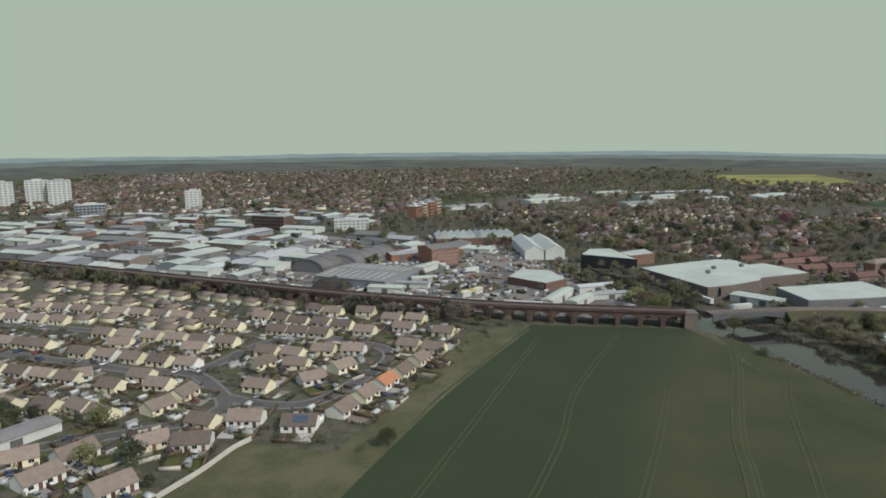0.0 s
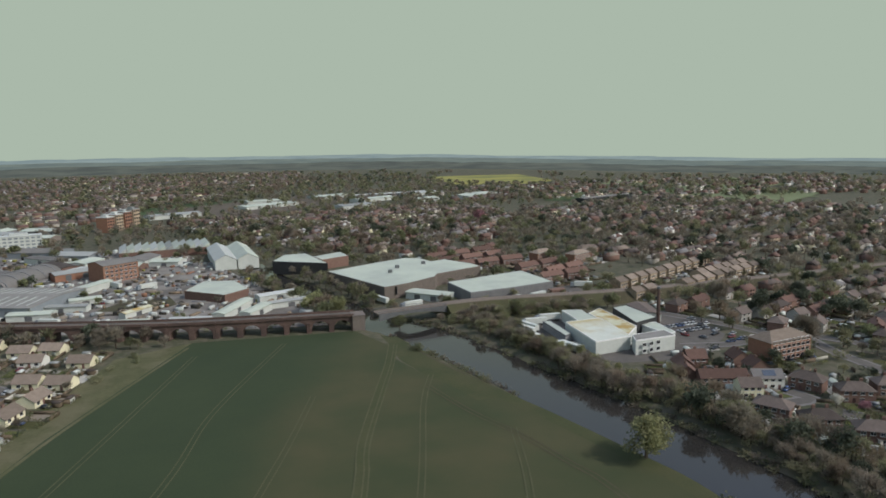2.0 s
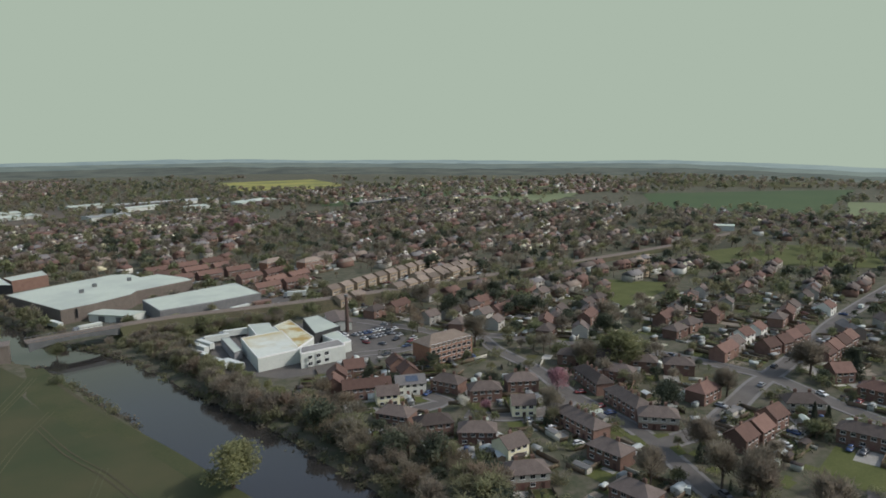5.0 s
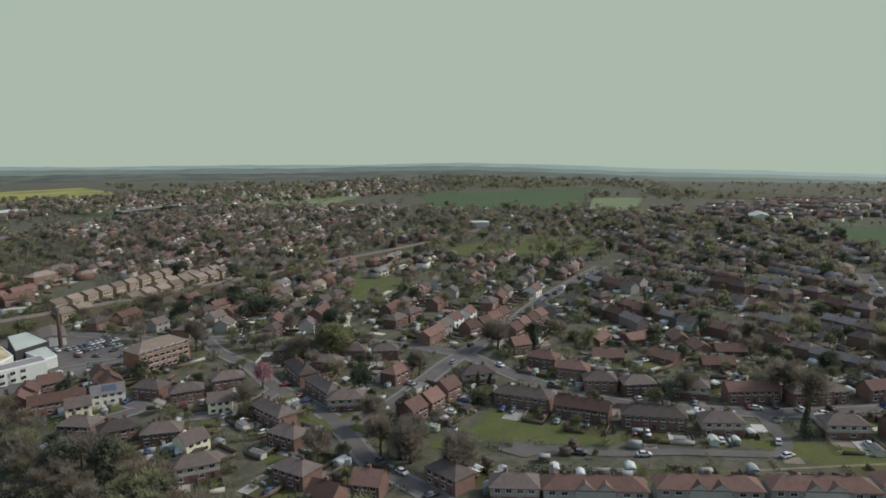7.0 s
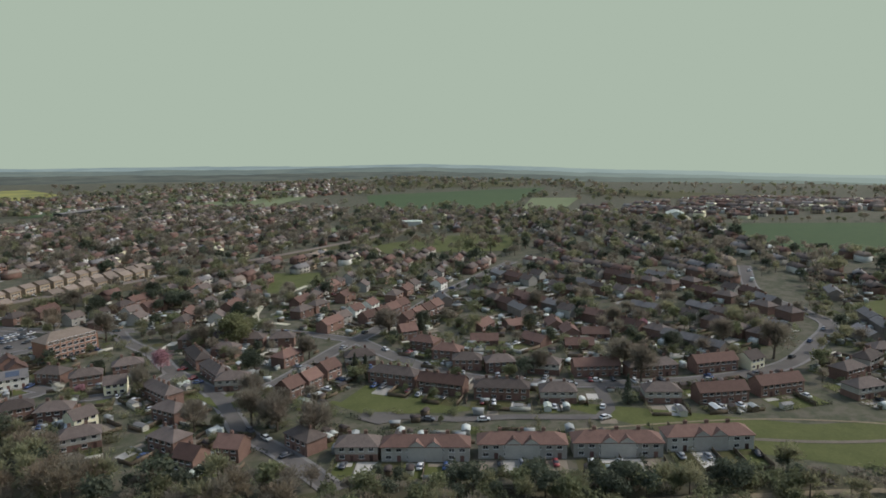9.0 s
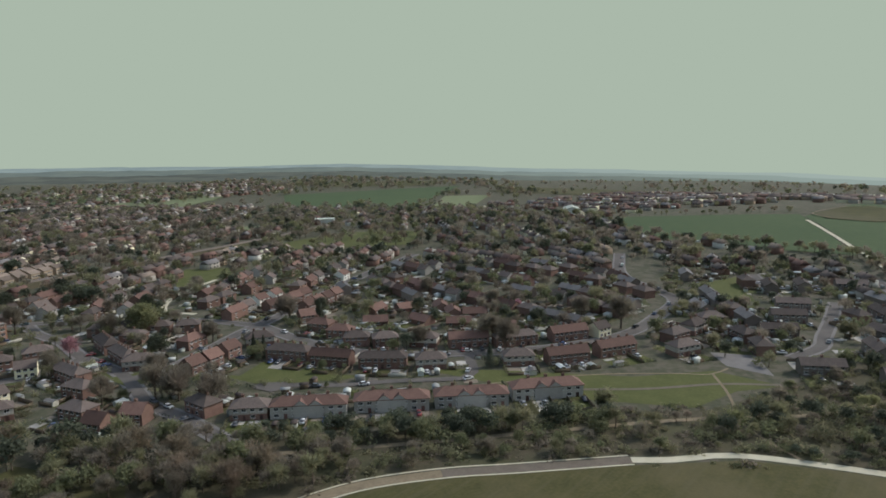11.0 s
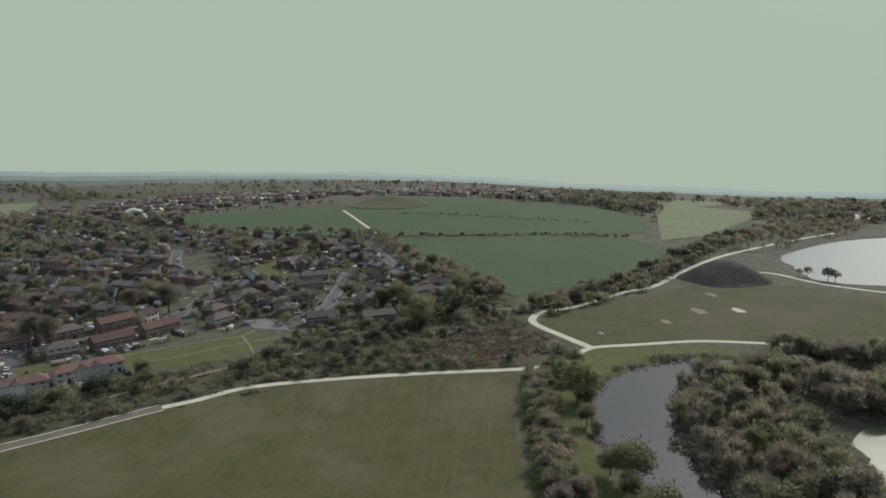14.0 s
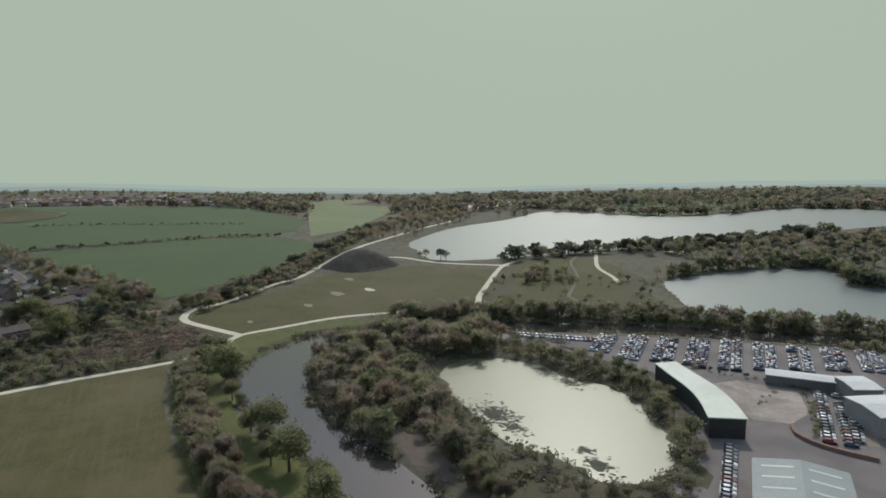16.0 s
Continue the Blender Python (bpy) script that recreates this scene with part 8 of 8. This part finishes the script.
# ---------------------------------------------------------------- vehicles
def paint(name):
    m = surface(name, (0.5, 0.5, 0.5), (0.55, 0.55, 0.55), 0.5, 0.3, 0.0, 3.0, spec=0.5)
    n, l = m.node_tree.nodes, m.node_tree.links
    r = n.new("ShaderNodeValToRGB")
    r.color_ramp.interpolation = "CONSTANT"
    tones = [(0, (0.62, 0.62, 0.62)), (0.26, (0.28, 0.29, 0.3)), (0.44, (0.025, 0.027, 0.03)), (0.62, (0.1, 0.105, 0.115)), (0.8, (0.05, 0.075, 0.14)), (0.9, (0.2, 0.035, 0.035)), (0.95, (0.12, 0.18, 0.21))]
    for i, (p, c) in enumerate(tones):
        e = r.color_ramp.elements[i] if i < 2 else r.color_ramp.elements.new(p)
        e.position, e.color = p, (*c, 1)
    l.new(n.new("ShaderNodeObjectInfo").outputs["Random"], r.inputs[0])
    l.new(r.outputs[0], n["Principled BSDF"].inputs["Base Color"])
    return m


CAR_PAINT = paint("car_paint")
TONES = [surface("paint_" + t, c, tuple(q * 1.08 for q in c), 0.5, 0.3, 0.0, 3.0, spec=0.5) for t, c in [("white", (0.6, 0.6, 0.6)), ("silver", (0.3, 0.31, 0.32)), ("black", (0.025, 0.027, 0.03)), ("grey", (0.1, 0.105, 0.115)), ("blue", (0.04, 0.07, 0.16)), ("red", (0.2, 0.035, 0.035))]]
body_s = Shape().prism([(-2.1, 0.32), (2.08, 0.32), (2.15, 0.7), (1.95, 0.82), (1.15, 0.95), (-1.95, 1.0), (-2.15, 0.8)], -0.86, 0.86).prism([(-1.25, 1.43), (0.42, 1.4), (0.36, 1.48), (-1.15, 1.51)], -0.66, 0.66)
glass_s = Shape().add([(-0.8, -1.9, 0.97), (0.8, -1.9, 0.97), (0.8, 1.12, 0.94), (-0.8, 1.12, 0.94), (-0.66, -1.25, 1.44), (0.66, -1.25, 1.44), (0.66, 0.42, 1.42), (-0.66, 0.42, 1.42)], [(4, 5, 6, 7), (0, 1, 5, 4), (1, 2, 6, 5), (2, 3, 7, 6), (3, 0, 4, 7)])
wheel_mesh = Shape().tube((-0.1, 0, 0), (0.1, 0, 0), 0.33, 0.33, 10).mesh("wheel", [RUBBER])


def make_car():
    c = tagged(new("car"), "parked hatchback car with dark windows on asphalt", "car", "parked cars")
    part("body", body_s, CAR_PAINT, c)
    part("glass", glass_s, PANE, c)
    for x in (-0.8, 0.8):
        for y in (-1.3, 1.3):
            part("wheel", None, None, c, at=pose(x, y, 0.33), mesh=wheel_mesh)
    return c


def make_van():
    c = tagged(new("van"), "white panel van parked by the kerb", "van", "parked vans")
    part("body", Shape().prism([(-2.6, 0.4), (2.5, 0.4), (2.6, 1.0), (1.8, 1.2), (1.2, 2.1), (-2.6, 2.25)], -0.98, 0.98), CLAD_WHITE, c)
    part("windscreen", Shape().add([(-0.85, 1.82, 1.24), (0.85, 1.82, 1.24), (0.8, 1.28, 2.05), (-0.8, 1.28, 2.05)], [(0, 1, 2, 3)]), PANE, c)
    for x in (-0.9, 0.9):
        for y in (-1.7, 1.6):
            part("wheel", None, None, c, at=pose(x, y, 0.33), mesh=wheel_mesh)
    return c


def make_lorry():
    c = tagged(new("lorry"), "articulated lorry with long white trailer", "lorry", "lorries in the yards")
    part("trailer", Shape().box(-1.25, 1.25, -7, 4.6, 1.1, 3.9), CLAD_WHITE, c)
    part("cab", Shape().prism([(4.9, 0.6), (7.0, 0.6), (7.1, 1.8), (6.7, 3.3), (4.9, 3.5)], -1.2, 1.2), CLAD_BLUE, c)
    for y in (-5.6, -4.4, 4.0, 6.2):
        for x in (-1.1, 1.1):
            part("wheel", None, None, c, at=pose(x, y, 0.5) @ Matrix.Scale(1.5, 4), mesh=wheel_mesh)
    return c


vehicle = {}


def park(kind, x, y, rot, z=None):
    m = pose(x, y, hz(x, y) + (0.06 if z is None else z), 0, 0, rot)
    if kind not in vehicle:
        vehicle[kind] = {"car": make_car, "van": make_van, "lorry": make_lorry}[kind]()
        vehicle[kind].matrix_basis = m
    else:
        copy_thing(vehicle[kind], m)


n_cars = 0
for r in ROADS[:11]:
    c = curve_through(r, 9)
    for i in range(2, len(c) - 2):
        if rng.random() < 0.26 and n_cars < 48:
            d = c[i + 1] - c[i - 1]
            d = d / np.linalg.norm(d)
            o = rng.choice([-1, 1]) * 2.2
            park("van" if rng.random() < 0.15 else "car", c[i][0] - d[1] * o, c[i][1] + d[0] * o, math.degrees(math.atan2(d[1], d[0])) - 90, 0.25)
            n_cars += 1
for x, y, a in [(233, 352, 20), (246, 354, 20), (258, 358, 105), (225, 306, 80), (236, 310, 80), (214, 296, 12), (218, 300, 12), (210, 286, 15), (213, 268, 14), (217, 262, 14), (300, 372, 60), (170, 392, 15), (182, 372, 100), (20, 520, 30), (40, 505, 120), (-10, 425, 60)]:
    park("lorry", x, y, a)
park("van", 270, 80, 30)
lots, drive_cars, lean_tos = Soup(), Soup(), Soup()
car_lo = [tri_arrays(body_s), tri_arrays(glass_s)]
place_cars = []
for k in range(10):  # double rows in the large car park
    across = -18.5 - 13.4 * k
    a0 = float(np.interp(across, [-150, -112, -74, -36, -20], [470, 460, 445, 442, 450]))
    a1 = float(np.interp(across, [-150, -112, -74, -36, -20], [494, 491, 488, 481, 475]))
    for off in (-2.5, 2.5):
        for i in range(int((a1 - a0) / 2.5)):
            if rng.random() < 0.94:
                q, w = a0 + 2.5 * i, across + off
                place_cars.append((0.85 * w + 0.53 * q, 0.53 * w - 0.85 * q, -58 + rng.choice([0, 180]) + rng.uniform(-2, 2)))
for i in range(18):  # along the works drive
    place_cars.append((133.5 - 1.3 * i, -354 + 2.1 * i, 122 + rng.uniform(-3, 3)))
    place_cars.append((262 - 1.6 * i, -380 - 1.3 * i, 60))
for i in range(17):  # two rows in the fenced yard
    place_cars.append((139.5 - 1.36 * i, -418.5 + 2.3 * i, 120 + rng.uniform(-3, 3)))
    place_cars.append((134.5 - 1.36 * i, -421.5 + 2.3 * i, 120 + rng.uniform(-3, 3)))
for i in range(8):
    place_cars.append((122 - 1.3 * i, -406 + 2.4 * i, 122))
for i in range(60):
    place_cars.append((rng.uniform(-120, 100), rng.uniform(420, 620), rng.uniform(0, 360)))
for i in range(14):  # factory yard
    place_cars.append((283 + 2.6 * (i % 7), 262 + 9 * (i // 7), 8))
    place_cars.append((276 + rng.uniform(-6, 30), 240 + rng.uniform(-8, 40), rng.choice([10, 100])))
for i in range(16):
    place_cars.append((262 + 3 * (i % 8), 352 + 8 * (i // 8), 20))
ok = free([p[0] for p in place_cars], [p[1] for p in place_cars], -3, lanes=False, fields=False)
place_cars = [p for p, k in zip(place_cars, ok) if k]
place_cars.sort(key=lambda p: math.hypot(p[0] - 60, p[1] + 260))
for i, (x, y, a) in enumerate(place_cars):
    if i < 36:
        park("car", x, y, a)
    else:
        m = pose(x, y, hz(x, y) + 0.06, 0, 0, a)
        lots.add(car_lo[0][0], car_lo[0][1], rng.choice([0, 0, 0, 1, 1, 1, 2, 2, 3, 3, 4, 0, 5 if rng.random() < 0.6 else 1]), m)
        lots.add(car_lo[1][0], car_lo[1][1], 6, m)
lean_lo = [tri_arrays(Shape().prism([(-1.5, 0), (1.5, 0), (1.5, 2.4), (-1.5, 2.0)], -1.8, 1.8)), tri_arrays(Shape().prism([(-1.6, 1.98), (1.55, 2.44), (1.55, 2.56), (-1.6, 2.1)], -1.9, 1.9))]
for x, y, a, L in HOUSES:
    r = radians(a)
    fx, fy, cu, su = math.sin(r), -math.cos(r), math.cos(r), math.sin(r)
    if math.hypot(x - 150, y - 50) > 520:
        continue
    for k in range(max(1, int(L / 7))):
        o = ((k + rng.uniform(0.1, 0.9)) / max(1, int(L / 7)) - 0.5) * L
        if rng.random() < 0.75:
            px, py = x + cu * o + fx * rng.uniform(7, 8.5), y + su * o + fy * rng.uniform(7, 8.5)
            if free1(px, py, -3.2, lanes=False):
                m = pose(px, py, hz(px, py) + 0.16, 0, 0, a + rng.choice([0, 0, 180]) + rng.uniform(-6, 6))
                drive_cars.add(car_lo[0][0], car_lo[0][1], rng.choice([0, 0, 0, 1, 1, 2, 3, 4, 5]), m)
                drive_cars.add(car_lo[1][0], car_lo[1][1], 6, m)
        if rng.random() < 0.4:
            m = pose(x + cu * o - fx * 5.6, y + su * o - fy * 5.6, hz(x, y) - 0.05, 0, 0, a + 180)
            lean_tos.add(lean_lo[0][0], lean_lo[0][1], rng.choice([0, 0, 1]), m)
            lean_tos.add(lean_lo[1][0], lean_lo[1][1], rng.choice([0, 2, 2, 3]), m)
drive_cars.build("driveway_cars", TONES + [PANE], "cars parked on front drives of houses", "cars")
lean_tos.build("conservatories", [CLAD_WHITE, RENDER_WHITE, ROOF_LIGHT, PANE], "white lean-to conservatories and porches behind houses", "conservatories")
lots.build("car_park_cars", TONES + [PANE], "many parked cars in close rows", "cars")
# containers, stacks and skips in the works yards
clutter = Soup()
crate = tri_arrays(Shape().box(-3, 3, -1.2, 1.2, 0, 2.5).box(-3.05, -2.9, -1.25, 1.25, 0, 2.6).box(2.9, 3.05, -1.25, 1.25, 0, 2.6))
heap_lo = tri_arrays(Shape().add([(-3, -2, 0), (2.5, -2.4, 0), (3, 2, 0), (-2.4, 2.3, 0), (-1, 0.3, 1.7), (1.2, -0.4, 2.0)], [(0, 1, 5, 4), (1, 2, 5), (2, 3, 4, 5), (3, 0, 4)]))
for _ in range(3200):
    x, y = rng.uniform(-320, 130), rng.uniform(380, 700)
    if inside([x], [y], [(-350, 585), (-249, 534), (-135, 472), (-62, 432), (-13, 409), (59, 380), (132, 360), (112, 470), (96, 560), (60, 690), (-330, 760)])[0] and free1(x, y, -3.5, fields=False):
        a = heap_lo if rng.random() < 0.3 else crate
        clutter.add(a[0], a[1], rng.choice([0, 1, 1, 2, 5, 7, 7, 8, 8, 6, 3 if rng.random() < 0.4 else 1, 4 if rng.random() < 0.4 else 0]) if a is crate else rng.choice([5, 6]), pose(x, y, 0.05, 0, 0, rng.uniform(-40, -15) + rng.choice([0, 90])) @ Matrix.Diagonal((0.25 + rng.random() ** 3 * 1.2, rng.uniform(0.4, 1.1), rng.uniform(0.25, 0.9), 1)))
clutter.build("yard_clutter", [CLAD_WHITE, ROOF_LIGHT, CLAD_BLUE, BRICK_ORANGE, RAPE, SOIL, DARKEARTH, CLAD_GREY, FENCE_WOOD], "containers, stacked goods and heaps in yards", "clutter")
